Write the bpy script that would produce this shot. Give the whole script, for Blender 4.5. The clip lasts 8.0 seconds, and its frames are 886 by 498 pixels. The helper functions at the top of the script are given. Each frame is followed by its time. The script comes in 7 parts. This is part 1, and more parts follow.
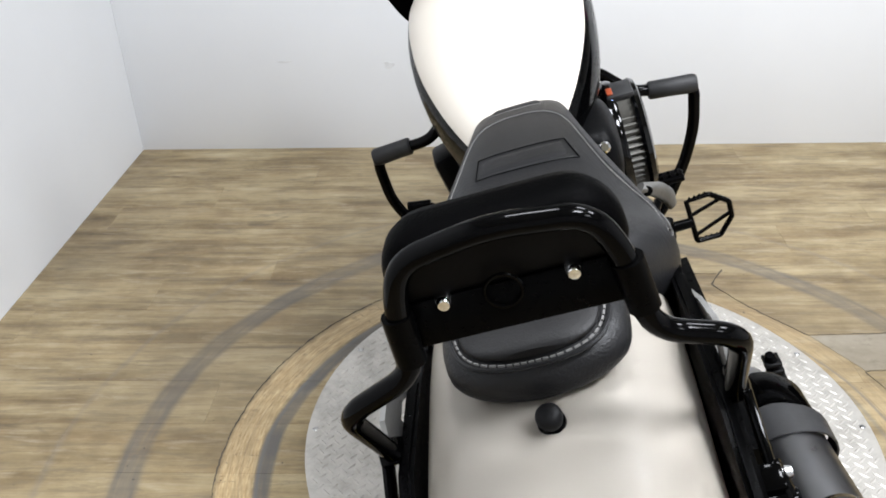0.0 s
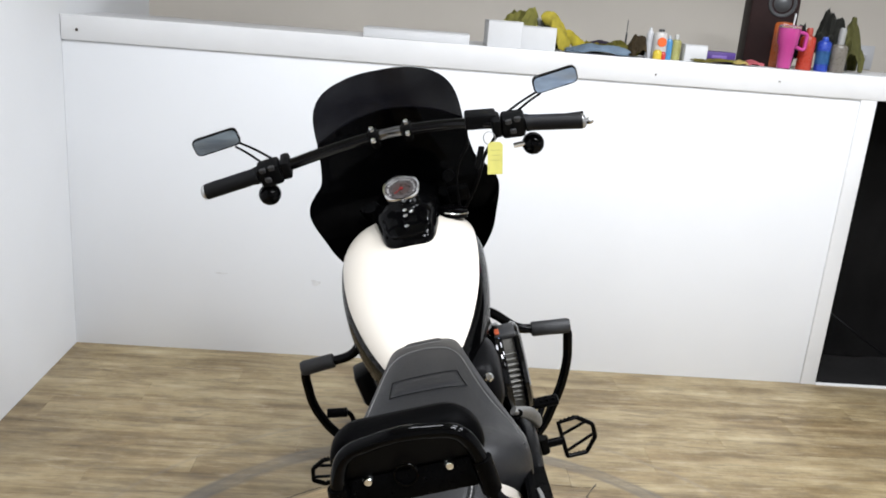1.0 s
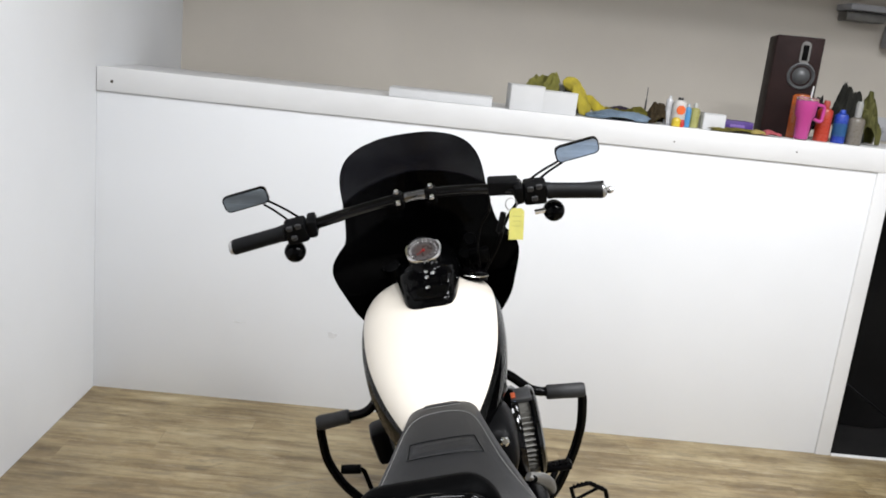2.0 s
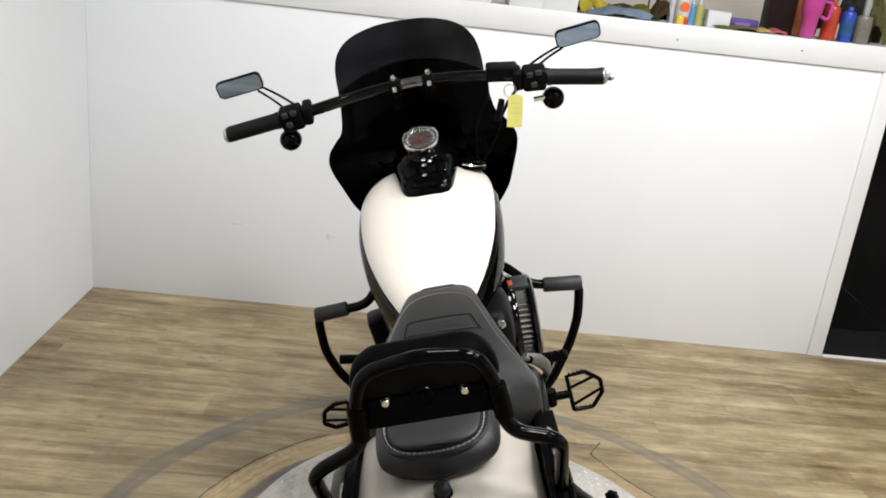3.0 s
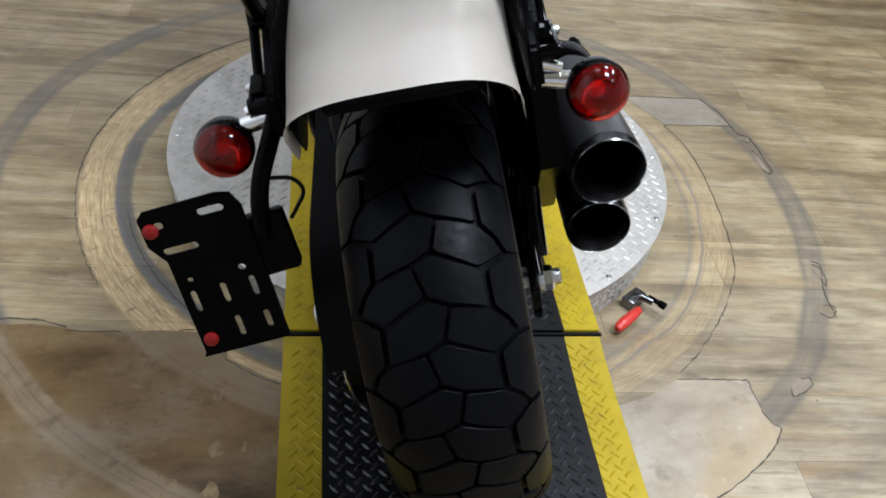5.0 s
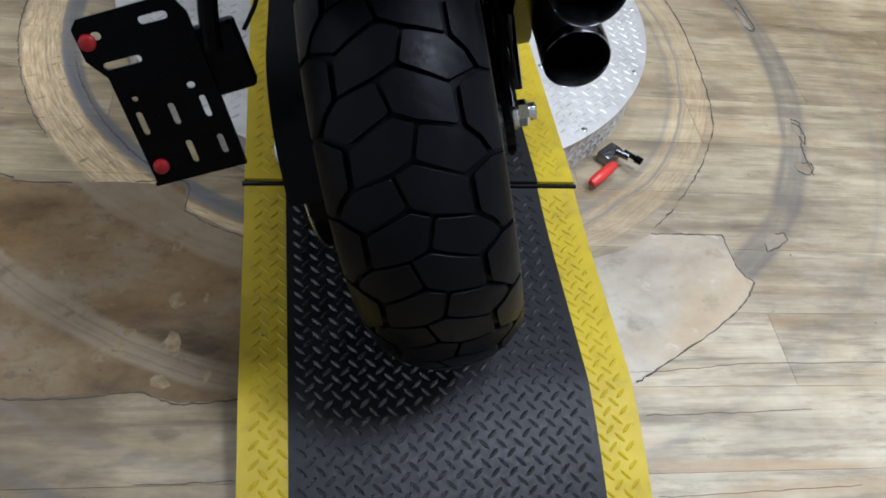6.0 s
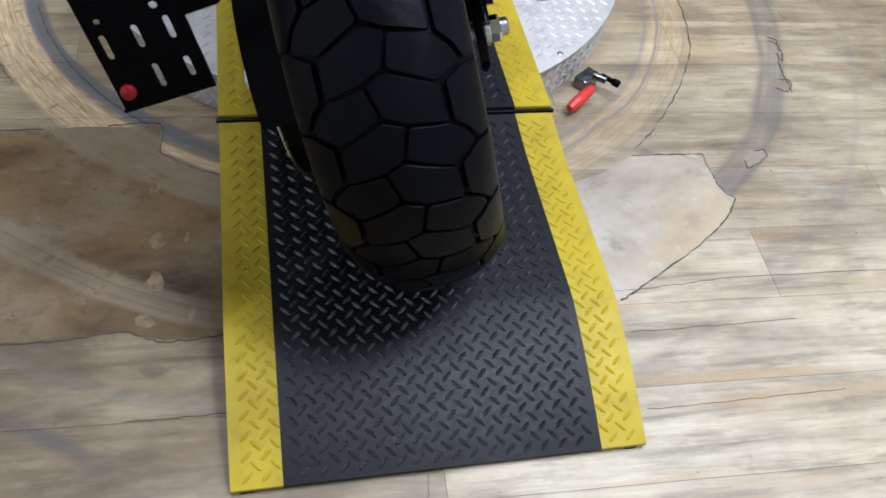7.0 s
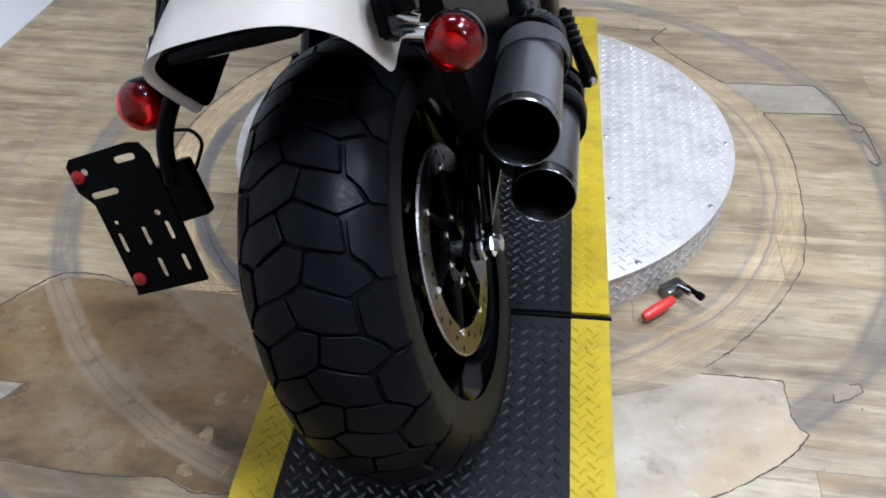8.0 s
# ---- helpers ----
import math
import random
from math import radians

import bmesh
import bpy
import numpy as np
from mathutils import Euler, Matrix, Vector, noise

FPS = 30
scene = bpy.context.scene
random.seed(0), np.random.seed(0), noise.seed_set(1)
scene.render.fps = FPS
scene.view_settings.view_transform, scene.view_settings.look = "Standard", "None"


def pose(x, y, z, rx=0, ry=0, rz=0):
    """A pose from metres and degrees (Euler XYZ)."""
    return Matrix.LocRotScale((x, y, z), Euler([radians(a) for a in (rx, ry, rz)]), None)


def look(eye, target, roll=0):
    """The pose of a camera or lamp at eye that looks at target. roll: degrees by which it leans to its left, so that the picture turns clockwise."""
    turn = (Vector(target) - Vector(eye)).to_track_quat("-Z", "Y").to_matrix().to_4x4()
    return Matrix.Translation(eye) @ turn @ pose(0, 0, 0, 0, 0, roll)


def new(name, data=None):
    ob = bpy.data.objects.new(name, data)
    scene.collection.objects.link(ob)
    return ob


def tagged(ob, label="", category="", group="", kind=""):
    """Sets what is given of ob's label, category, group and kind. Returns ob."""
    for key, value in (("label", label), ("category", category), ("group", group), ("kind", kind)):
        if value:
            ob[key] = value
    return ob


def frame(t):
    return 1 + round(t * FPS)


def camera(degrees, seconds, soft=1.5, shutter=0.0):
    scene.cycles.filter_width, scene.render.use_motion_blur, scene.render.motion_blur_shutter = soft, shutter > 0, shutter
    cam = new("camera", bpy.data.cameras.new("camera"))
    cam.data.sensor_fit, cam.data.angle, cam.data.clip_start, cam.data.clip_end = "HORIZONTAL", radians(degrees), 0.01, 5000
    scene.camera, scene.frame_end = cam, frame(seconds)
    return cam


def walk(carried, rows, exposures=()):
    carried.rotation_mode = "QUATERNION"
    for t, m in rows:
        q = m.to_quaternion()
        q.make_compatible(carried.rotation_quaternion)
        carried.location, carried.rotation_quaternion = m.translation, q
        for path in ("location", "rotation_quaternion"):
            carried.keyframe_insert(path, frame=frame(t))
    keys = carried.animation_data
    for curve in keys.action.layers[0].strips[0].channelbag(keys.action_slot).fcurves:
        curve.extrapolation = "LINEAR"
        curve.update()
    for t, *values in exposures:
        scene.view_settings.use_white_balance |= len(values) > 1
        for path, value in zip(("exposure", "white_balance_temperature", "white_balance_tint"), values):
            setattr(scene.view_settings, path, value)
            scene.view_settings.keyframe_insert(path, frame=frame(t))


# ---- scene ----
cam = camera(55.4, 8.0, 1.8)
PATH = [
    (0, (-0.167, -0.531, 1.303), (-0.258, 1.19, 0.288), -1.8),
    (0.2, (-0.178, -0.645, 1.326), (-0.171, 1.093, 0.337), 0.1),
    (0.5, (-0.193, -0.787, 1.392), (-0.158, 1.036, 0.571), 3.3),
    (0.8, (-0.182, -0.853, 1.446), (-0.093, 1.021, 0.751), 4.4),
    (1, (-0.178, -0.854, 1.481), (-0.068, 1.061, 0.915), 4.6),
    (1.2, (-0.19, -0.864, 1.518), (-0.103, 1.081, 1.061), 5.9),
    (2.3, (-0.198, -0.888, 1.508), (-0.135, 1.059, 1.054), 6.3),
    (2.5, (-0.195, -0.893, 1.495), (-0.133, 1.05, 1.021), 6.5),
    (3, (-0.188, -0.889, 1.449), (-0.097, 1.004, 0.809), 6.5),
    (3.3, (-0.181, -0.885, 1.411), (-0.07, 0.971, 0.674), 6.3),
    (3.5, (-0.182, -0.869, 1.389), (-0.06, 0.955, 0.576), 6.2),
    (4, (-0.183, -0.861, 1.328), (-0.031, 0.872, 0.342), 7.1),
    (4.4, (-0.171, -0.86, 1.277), (0.012, 0.786, 0.155), 7.7),
    (4.5, (-0.172, -0.852, 1.264), (0.032, 0.764, 0.104), 7.8),
    (4.7, (-0.166, -0.849, 1.243), (0.066, 0.712, 0.014), 8.0),
    (5.8, (-0.14, -0.855, 1.137), (0.175, 0.487, -0.312), 11.4),
    (6, (-0.14, -0.858, 1.121), (0.192, 0.443, -0.362), 11.9),
    (6.5, (-0.144, -0.882, 1.084), (0.22, 0.33, -0.465), 11.9),
    (7, (-0.13, -0.891, 1.09), (0.231, 0.325, -0.457), 10.8),
    (7.2, (-0.105, -0.89, 1.096), (0.229, 0.346, -0.441), 8.2),
    (7.4, (-0.039, -0.894, 1.105), (0.23, 0.413, -0.385), 5.8),
    (7.5, (0.012, -0.897, 1.122), (0.203, 0.45, -0.344), 4.1),
    (7.6, (0.052, -0.912, 1.136), (0.145, 0.48, -0.297), 1.6),
    (7.8, (0.155, -0.921, 1.178), (0.05, 0.588, -0.13), 0.6),
    (8, (0.234, -0.892, 1.194), (-0.022, 0.594, -0.119), -1.8),
]
EXPOSURE = [(0, 0.09, 6450, 10), (0.5, 0.08, 6450, 10), (1, 0.03, 6450, 10), (2.5, -0.12, 6750, 10), (3.5, -0.12, 6850, 10), (4.5, -0.2, 6350, 10), (6, -0.28, 5700, 11), (7, -0.15, 5660, 13), (7.5, -0.08, 5650, 14), (8, -0.03, 5650, 13)]
walk(cam, [(t, look(eye, target, roll)) for t, eye, target, roll in PATH], EXPOSURE)

# room: walls follow x and y; the machine leans to its left on its stand
WALL_X, WALL_Y, CEIL = -1.48, 2.45, 3.3
HUB = (0.047, 0.80)          # centre of the turntable
DECK = 0.092                # height of its plate

# ---------- light ----------
world = bpy.data.worlds.new("world")
scene.world = world
world.use_nodes = True
world.node_tree.nodes["Background"].inputs[0].default_value = (0.9, 0.95, 1.0, 1)
world.node_tree.nodes["Background"].inputs[1].default_value = 0.05


# Overhead lamps out of view; number, places and power chosen to light the room.
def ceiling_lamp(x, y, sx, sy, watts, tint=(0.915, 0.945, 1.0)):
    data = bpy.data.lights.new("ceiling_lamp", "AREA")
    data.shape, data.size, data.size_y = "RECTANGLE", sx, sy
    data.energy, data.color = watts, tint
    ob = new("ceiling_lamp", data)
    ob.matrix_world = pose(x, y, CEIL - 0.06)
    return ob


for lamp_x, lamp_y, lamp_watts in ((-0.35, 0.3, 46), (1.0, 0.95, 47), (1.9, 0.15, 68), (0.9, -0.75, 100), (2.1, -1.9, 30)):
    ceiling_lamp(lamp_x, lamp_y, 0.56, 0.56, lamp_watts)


# ---------- materials ----------
def shader(name):
    m = bpy.data.materials.new(name)
    m.use_nodes = True
    nt = m.node_tree
    return m, nt, nt.nodes["Principled BSDF"]


def link(nt, a, b):
    nt.links.new(a, b)


def noise_tex(nt, scale, detail=4, stretch=None, space="Object", rough=0.55):
    tc = nt.nodes.new("ShaderNodeTexCoord")
    n = nt.nodes.new("ShaderNodeTexNoise")
    n.inputs["Scale"].default_value, n.inputs["Detail"].default_value = scale, detail
    n.inputs["Roughness"].default_value = rough
    src = tc.outputs[space]
    if stretch:
        mp = nt.nodes.new("ShaderNodeMapping")
        mp.inputs["Scale"].default_value = stretch
        link(nt, src, mp.inputs["Vector"])
        src = mp.outputs["Vector"]
    link(nt, src, n.inputs["Vector"])
    return n.outputs["Fac"]


def ramp(nt, fac, stops):
    r = nt.nodes.new("ShaderNodeValToRGB")
    e = r.color_ramp.elements
    while len(e) < len(stops):
        e.new(0.5)
    for i, (p, c) in enumerate(stops):
        e[i].position, e[i].color = p, (*c, 1) if len(c) == 3 else c
    link(nt, fac, r.inputs["Fac"])
    return r.outputs["Color"]


def grey(v):
    return (v, v, v)


def mix(nt, fac, a, b, blend="MIX"):
    m = nt.nodes.new("ShaderNodeMix")
    m.data_type, m.blend_type = "RGBA", blend
    if isinstance(fac, (int, float)):
        m.inputs[0].default_value = fac
    else:
        link(nt, fac, m.inputs[0])
    for sock, v in ((m.inputs[6], a), (m.inputs[7], b)):
        if isinstance(v, tuple):
            sock.default_value = (*v, 1)
        else:
            link(nt, v, sock)
    return m.outputs[2]


def math_node(nt, op, a, b=None, clamp=False):
    m = nt.nodes.new("ShaderNodeMath")
    m.operation, m.use_clamp = op, clamp
    for sock, v in zip(m.inputs, (a, b)):
        if v is None:
            continue
        if isinstance(v, (int, float)):
            sock.default_value = v
        else:
            link(nt, v, sock)
    return m.outputs[0]


def bump(nt, bsdf, height, strength, dist=0.002):
    b = nt.nodes.new("ShaderNodeBump")
    b.inputs["Strength"].default_value, b.inputs["Distance"].default_value = strength, dist
    link(nt, height, b.inputs["Height"])
    link(nt, b.outputs["Normal"], bsdf.inputs["Normal"])


def surface(name, base, rough=0.5, metal=0.0, vary=0.12, scale=8.0, fine=120.0, relief=0.0, coat=0.0, rvary=0.08, spec=0.5):
    """A plain surface with blotches at one scale, grain at another, and fine relief."""
    m, nt, b = shader(name)
    big, small = noise_tex(nt, scale, 5), noise_tex(nt, fine, 3)
    lo, hi = tuple(c * (1 - vary) for c in base), tuple(min(1, c * (1 + vary)) for c in base)
    col = ramp(nt, big, [(0.3, lo), (0.7, hi)])
    link(nt, col, b.inputs["Base Color"])
    rr = ramp(nt, small, [(0.25, grey(max(0.02, rough - rvary))), (0.75, grey(min(1, rough + rvary)))])
    link(nt, rr, b.inputs["Roughness"])
    b.inputs["Metallic"].default_value, b.inputs["Coat Weight"].default_value = metal, coat
    b.inputs["Coat Roughness"].default_value = 0.04
    b.inputs["Specular IOR Level"].default_value = spec
    if relief:
        bump(nt, b, small, relief)
    return m


PEARL = surface("pearl_paint", (0.57, 0.525, 0.46), 0.42, 0.0, 0.03, 3, 300, 0, 0.10, 0.03)
GLOSS = surface("gloss_black_paint", (0.0010, 0.0010, 0.0011), 0.09, 0, 0.3, 6, 200, 0, 0.035, 0.02, 0.06)
SATIN = surface("satin_black_metal", (0.0011, 0.0011, 0.0012), 0.30, 0, 0.3, 10, 160, 0.04, 0.005, 0.05, 0.04)
PLASTIC = surface("black_plastic", (0.0024, 0.0024, 0.0027), 0.42, 0, 0.2, 14, 220, 0.12, 0, 0.08, 0.07)
DEEPGLOSS = surface("deep_gloss_black_paint", (0.0014, 0.0014, 0.0016), 0.07, 0, 0.2, 6, 200, 0, 0.12, 0.02, 0.2)
GRIPBLACK = surface("grip_black_rubber", (0.004, 0.004, 0.0044), 0.5, 0, 0.2, 20, 260, 0.2, 0, 0.08, 0.14)
PADVINYL = surface("matt_black_vinyl", (0.0009, 0.0009, 0.001), 0.5, 0, 0.25, 7, 420, 0.2, 0, 0.08, 0.015)
RUBBER = surface("tyre_rubber", (0.0022, 0.0024, 0.0031), 0.36, 0, 0.45, 9, 180, 0.12, 0, 0.08, 0.055)
SIDEWALL = surface("dusty_sidewall_rubber", (0.0046, 0.0045, 0.0044), 0.5, 0, 0.6, 14, 160, 0.15, 0, 0.08, 0.14)
GRIP = surface("grip_rubber", (0.022, 0.022, 0.023), 0.55, 0, 0.2, 20, 200, 0.35, 0, 0.08, 0.35)
LEATHER = surface("black_vinyl", (0.008, 0.008, 0.0088), 0.44, 0, 0.2, 7, 420, 0.35, 0, 0.08, 0.30)
PANEL = surface("grained_vinyl", (0.011, 0.0106, 0.011), 0.5, 0, 0.2, 9, 500, 0.3, 0, 0.08, 0.3)
THREAD = surface("grey_thread", (0.16, 0.155, 0.15), 0.8, 0, 0.2)
CHROME = surface("chrome", (0.82, 0.82, 0.83), 0.1, 1.0, 0.03, 20, 90, 0, 0, 0.05)
STEEL = surface("brushed_steel", (0.5, 0.5, 0.5), 0.3, 1.0, 0.1, 30, 200, 0.05)
SILENCER = surface("brushed_silencer_steel", (0.22, 0.22, 0.228), 0.32, 1.0, 0.12, 5, 60, 0.03, 0, 0.05)
DARKSTEEL = surface("dark_chromed_steel", (0.19, 0.192, 0.20), 0.2, 1.0, 0.08, 5, 60, 0.0, 0, 0.02)
DISC = surface("brake_disc_steel", (0.10, 0.097, 0.09), 0.26, 1.0, 0.1, 14, 60, 0.0, 0, 0.02)
STRAP = surface("worn_satin_black", (0.022, 0.022, 0.023), 0.4, 0, 0.25, 20, 200, 0.1, 0, 0.08, 0.5)
CAST = surface("grey_cast_metal", (0.13, 0.127, 0.12), 0.45, 0.4, 0.15, 30, 200, 0.2)
ALLOY = surface("satin_grey_alloy", (0.34, 0.335, 0.325), 0.34, 0.7, 0.12, 30, 200, 0.05)
SOOT_SHADE = surface("soot_and_shade_black", (0.0022, 0.0022, 0.0022), 0.8, 0, 0.3, 8, 120, 0, 0, 0.08, 0.05)
RAMPBLACK = surface("black_ramp_paint", (0.0058, 0.0061, 0.0068), 0.44, 0, 0.35, 6, 160, 0.2, 0, 0.10, 0.17)
# Lugs are lighter and glossier than the black plate under them.
LUGBLACK = surface("lighter_black_lugs", (0.012, 0.0125, 0.0135), 0.30, 0, 0.4, 6, 160, 0.1, 0, 0.10, 0.6)
WHITEWALL = surface("white_wall_paint", (0.71, 0.72, 0.735), 0.55, 0, 0.03, 1.3, 90, 0.05)
WHITETRIM = surface("white_gloss_trim", (0.64, 0.64, 0.64), 0.4, 0, 0.05, 3, 120, 0.03)
GREYWALL = surface("grey_wall_paint", (0.48, 0.48, 0.49), 0.6, 0, 0.04, 1.3, 90, 0.05)
BEIGE = surface("beige_wall_paint", (0.55, 0.505, 0.44), 0.7, 0, 0.05, 1.5, 90, 0.06)
CEILING = surface("dimmed_ceiling", (0.37, 0.37, 0.28), 0.8, 0, 0.04, 2)
BACKDARK = surface("dark_cloth_and_void", (0.010, 0.0095, 0.0095), 0.75, 0, 0.4, 3, 200, 0.1, 0, 0.08, 0.15)
CARD = surface("white_card", (0.50, 0.50, 0.50), 0.6, 0, 0.04, 8, 150, 0.05)
# Soot in the bores, and near black for shaded risers, yoke and holes.
CRACK = surface("crack_dirt", (0.060, 0.050, 0.040), 0.9, 0, 0.3)
REDPAINT = surface("red_rubber", (0.46, 0.022, 0.014), 0.35, 0, 0.1, 20, 150, 0.05)
SPEAKERWOOD = surface("dark_red_wood", (0.014, 0.0065, 0.006), 0.6, 0, 0.3, 9, 90, 0.05, 0, 0.08, 0.12)
TAG = surface("yellow_card", (0.50, 0.465, 0.12), 0.6, 0, 0.08, 40)
TAGINK = surface("faded_ink", (0.36, 0.335, 0.10), 0.7, 0, 0.1, 60)
REFLECTOR = surface("red_reflector_plastic", (0.16, 0.003, 0.004), 0.35, 0, 0.05, 20, 100, 0.0, 0.05, 0.05, 0.3)
BUTTON = surface("grey_button_plastic", (0.022, 0.022, 0.023), 0.4, 0, 0.2, 30)
ORANGE = surface("orange_plastic", (0.26, 0.05, 0.018), 0.4)


def tinted(name, base, rough, trans, ior=1.49):
    m, nt, b = shader(name)
    n = noise_tex(nt, 40, 3)
    link(nt, ramp(nt, n, [(0.3, tuple(c * 0.9 for c in base)), (0.7, base)]), b.inputs["Base Color"])
    b.inputs["Roughness"].default_value, b.inputs["IOR"].default_value = rough, ior
    b.inputs["Transmission Weight"].default_value = trans
    return m


REDLENS = tinted("red_lens", (0.74, 0.006, 0.004), 0.06, 0.97, 1.36)
SMOKE = tinted("smoked_screen", (0.004, 0.004, 0.006), 0.2, 0.1)
CLEAR = tinted("clear_plastic", (0.9, 0.9, 0.88), 0.08, 0.9)
# Blue put into the glass imitates the bluish room it reflects.
MIRROR = surface("mirror_glass", (0.36, 0.52, 0.94), 0.03, 1.0, 0.01, 5, 50, 0, 0, 0.01)
DIAL = surface("dial_face", (0.04, 0.035, 0.035), 0.3, 0, 0.3, 60)


def plate_steel():
    m, nt, b = shader("diamond_plate_steel")
    big, mid, small = noise_tex(nt, 3, 5), noise_tex(nt, 16, 6, None, "Object", 0.7), noise_tex(nt, 260, 2)
    col = ramp(nt, big, [(0.3, (0.44, 0.418, 0.382)), (0.7, (0.52, 0.496, 0.456))])
    dirt = ramp(nt, mid, [(0.46, grey(0)), (0.70, grey(0.55))])
    link(nt, mix(nt, dirt, col, (0.215, 0.200, 0.175)), b.inputs["Base Color"])
    link(nt, ramp(nt, mid, [(0.3, grey(0.3)), (0.7, grey(0.52))]), b.inputs["Roughness"])
    b.inputs["Metallic"].default_value = 0.4
    bump(nt, b, small, 0.06)
    return m


PLATE = plate_steel()


def worn_yellow():
    """Safety paint, rubbed thin in places, with grime in blotches and small dark chips."""
    m, nt, b = shader("yellow_safety_paint")
    big, mid, chips = noise_tex(nt, 7, 5), noise_tex(nt, 28, 6, None, "Object", 0.7), noise_tex(nt, 70, 3)
    col = ramp(nt, big, [(0.3, (0.295, 0.212, 0.003)), (0.7, (0.415, 0.308, 0.006))])
    col = mix(nt, ramp(nt, mid, [(0.30, grey(0.55)), (0.46, grey(0))]), col, (0.22, 0.155, 0.02))
    col = mix(nt, ramp(nt, chips, [(0.70, grey(0)), (0.75, grey(0.85))]), col, (0.035, 0.03, 0.02))
    link(nt, col, b.inputs["Base Color"])
    link(nt, ramp(nt, mid, [(0.3, grey(0.62)), (0.7, grey(0.48))]), b.inputs["Roughness"])
    b.inputs["Specular IOR Level"].default_value = 0.3
    bump(nt, b, mid, 0.12)
    return m


YELLOW = worn_yellow()


def plank_wood(name, bare=None):
    """Vinyl plank: long streaks of grain, knots, and the round tracks that the turntable and tyres left. bare: the colours of board that shows where the print is rubbed off."""
    m, nt, b = shader(name)
    geo, sep = nt.nodes.new("ShaderNodeNewGeometry"), nt.nodes.new("ShaderNodeSeparateXYZ")
    info, comb = nt.nodes.new("ShaderNodeObjectInfo"), nt.nodes.new("ShaderNodeCombineXYZ")
    here = geo.outputs["Position"]
    link(nt, here, sep.inputs[0])
    px, py = sep.outputs[0], sep.outputs[1]
    link(nt, math_node(nt, "MULTIPLY", info.outputs["Random"], 5.0), comb.inputs["X"])
    link(nt, math_node(nt, "MULTIPLY", info.outputs["Random"], 0.12), comb.inputs["Z"])
    add = nt.nodes.new("ShaderNodeVectorMath")
    link(nt, here, add.inputs[0])
    link(nt, comb.outputs[0], add.inputs[1])

    def grain(stretch, detail, rough=0.6, source=None, warp=0.0):
        mp, n = nt.nodes.new("ShaderNodeMapping"), nt.nodes.new("ShaderNodeTexNoise")
        mp.inputs["Scale"].default_value = stretch
        link(nt, source or add.outputs[0], mp.inputs["Vector"])
        link(nt, mp.outputs["Vector"], n.inputs["Vector"])
        n.inputs["Scale"].default_value, n.inputs["Detail"].default_value, n.inputs["Roughness"].default_value = 1.0, detail, rough
        n.inputs["Distortion"].default_value = warp
        return n.outputs["Fac"]

    def step(value, edge, soft):
        """0 below edge, 1 above edge + soft; a negative soft turns it round."""
        return math_node(nt, "DIVIDE", math_node(nt, "SUBTRACT", value, edge), soft, True)

    def times(*vals):
        out = vals[0]
        for v in vals[1:]:
            out = math_node(nt, "MULTIPLY", out, v)
        return out

    def plus(a, b):
        return math_node(nt, "ADD", a, b)

    def away(x, y):
        d = nt.nodes.new("ShaderNodeVectorMath")
        d.operation = "DISTANCE"
        link(nt, here, d.inputs[0])
        d.inputs[1].default_value = (x, y, 0)
        return d.outputs["Value"]

    patchy = grain((6, 6, 6), 6, 0.6, here)
    blot, speck = grain((4.2, 6.0, 4), 6, 0.62, here, 0.4), grain((11, 13, 10), 6, 0.66, here)
    fine, dust = grain((7.0, 150.0, 7), 4, 0.6), grain((40, 60, 40), 5, 0.7, here)
    if bare:
        low, mid, high, pale = bare
        col = ramp(nt, blot, [(0.34, low), (0.45, mid), (0.56, high), (0.68, pale)])
        warm = grain((2.6, 3.4, 3), 4, 0.55, here, 0.5)
        col = mix(nt, ramp(nt, warm, [(0.50, grey(0)), (0.64, grey(0.55))]), col, tuple(c * k for c, k in zip(mid, (1.08, 0.92, 0.66))))
        col = mix(nt, ramp(nt, speck, [(0.60, grey(0)), (0.68, grey(0.55))]), col, tuple(min(1, c * 1.25) for c in pale))
        col = mix(nt, ramp(nt, speck, [(0.33, grey(0.5)), (0.44, grey(0))]), col, tuple(c * 0.55 for c in low))
        col = mix(nt, ramp(nt, dust, [(0.36, grey(0.22)), (0.5, grey(0))]), col, low)
    else:
        board, streak, line = grain((0.9, 6.5, 1), 4, 0.5), grain((1.8, 13.0, 2), 5, 0.55, None, 0.4), grain((3.0, 42.0, 3), 4, 0.6, None, 0.4)
        cloud = grain((3.2, 5.5, 3), 5, 0.6, here)
        tone = plus(plus(times(board, 0.22), times(streak, 0.20)), plus(plus(times(line, 0.16), times(speck, 0.16)), times(cloud, 0.26)))
        wear = times(step(away(0.95, -0.55), 1.5, -0.95), ramp(nt, patchy, [(0.3, grey(0.55)), (0.6, grey(1))]))
        brown = ramp(nt, tone, [(0.385, (0.092, 0.061, 0.029)), (0.445, (0.178, 0.127, 0.063)), (0.50, (0.262, 0.200, 0.107)), (0.555, (0.335, 0.265, 0.150)), (0.63, (0.425, 0.350, 0.213))])
        grey_wood = ramp(nt, tone, [(0.385, (0.150, 0.124, 0.088)), (0.445, (0.242, 0.202, 0.138)), (0.50, (0.326, 0.278, 0.190)), (0.555, (0.408, 0.350, 0.242)), (0.63, (0.490, 0.432, 0.312))])
        col = mix(nt, wear, brown, grey_wood)
        col = mix(nt, ramp(nt, fine, [(0.34, grey(0.26)), (0.50, grey(0))]), col, (0.128, 0.098, 0.060))
        brush = grain((5.5, 34, 6), 5, 0.7, here, 0.3)
        col = mix(nt, ramp(nt, brush, [(0.36, grey(0.55)), (0.49, grey(0))]), col, (0.135, 0.106, 0.070))
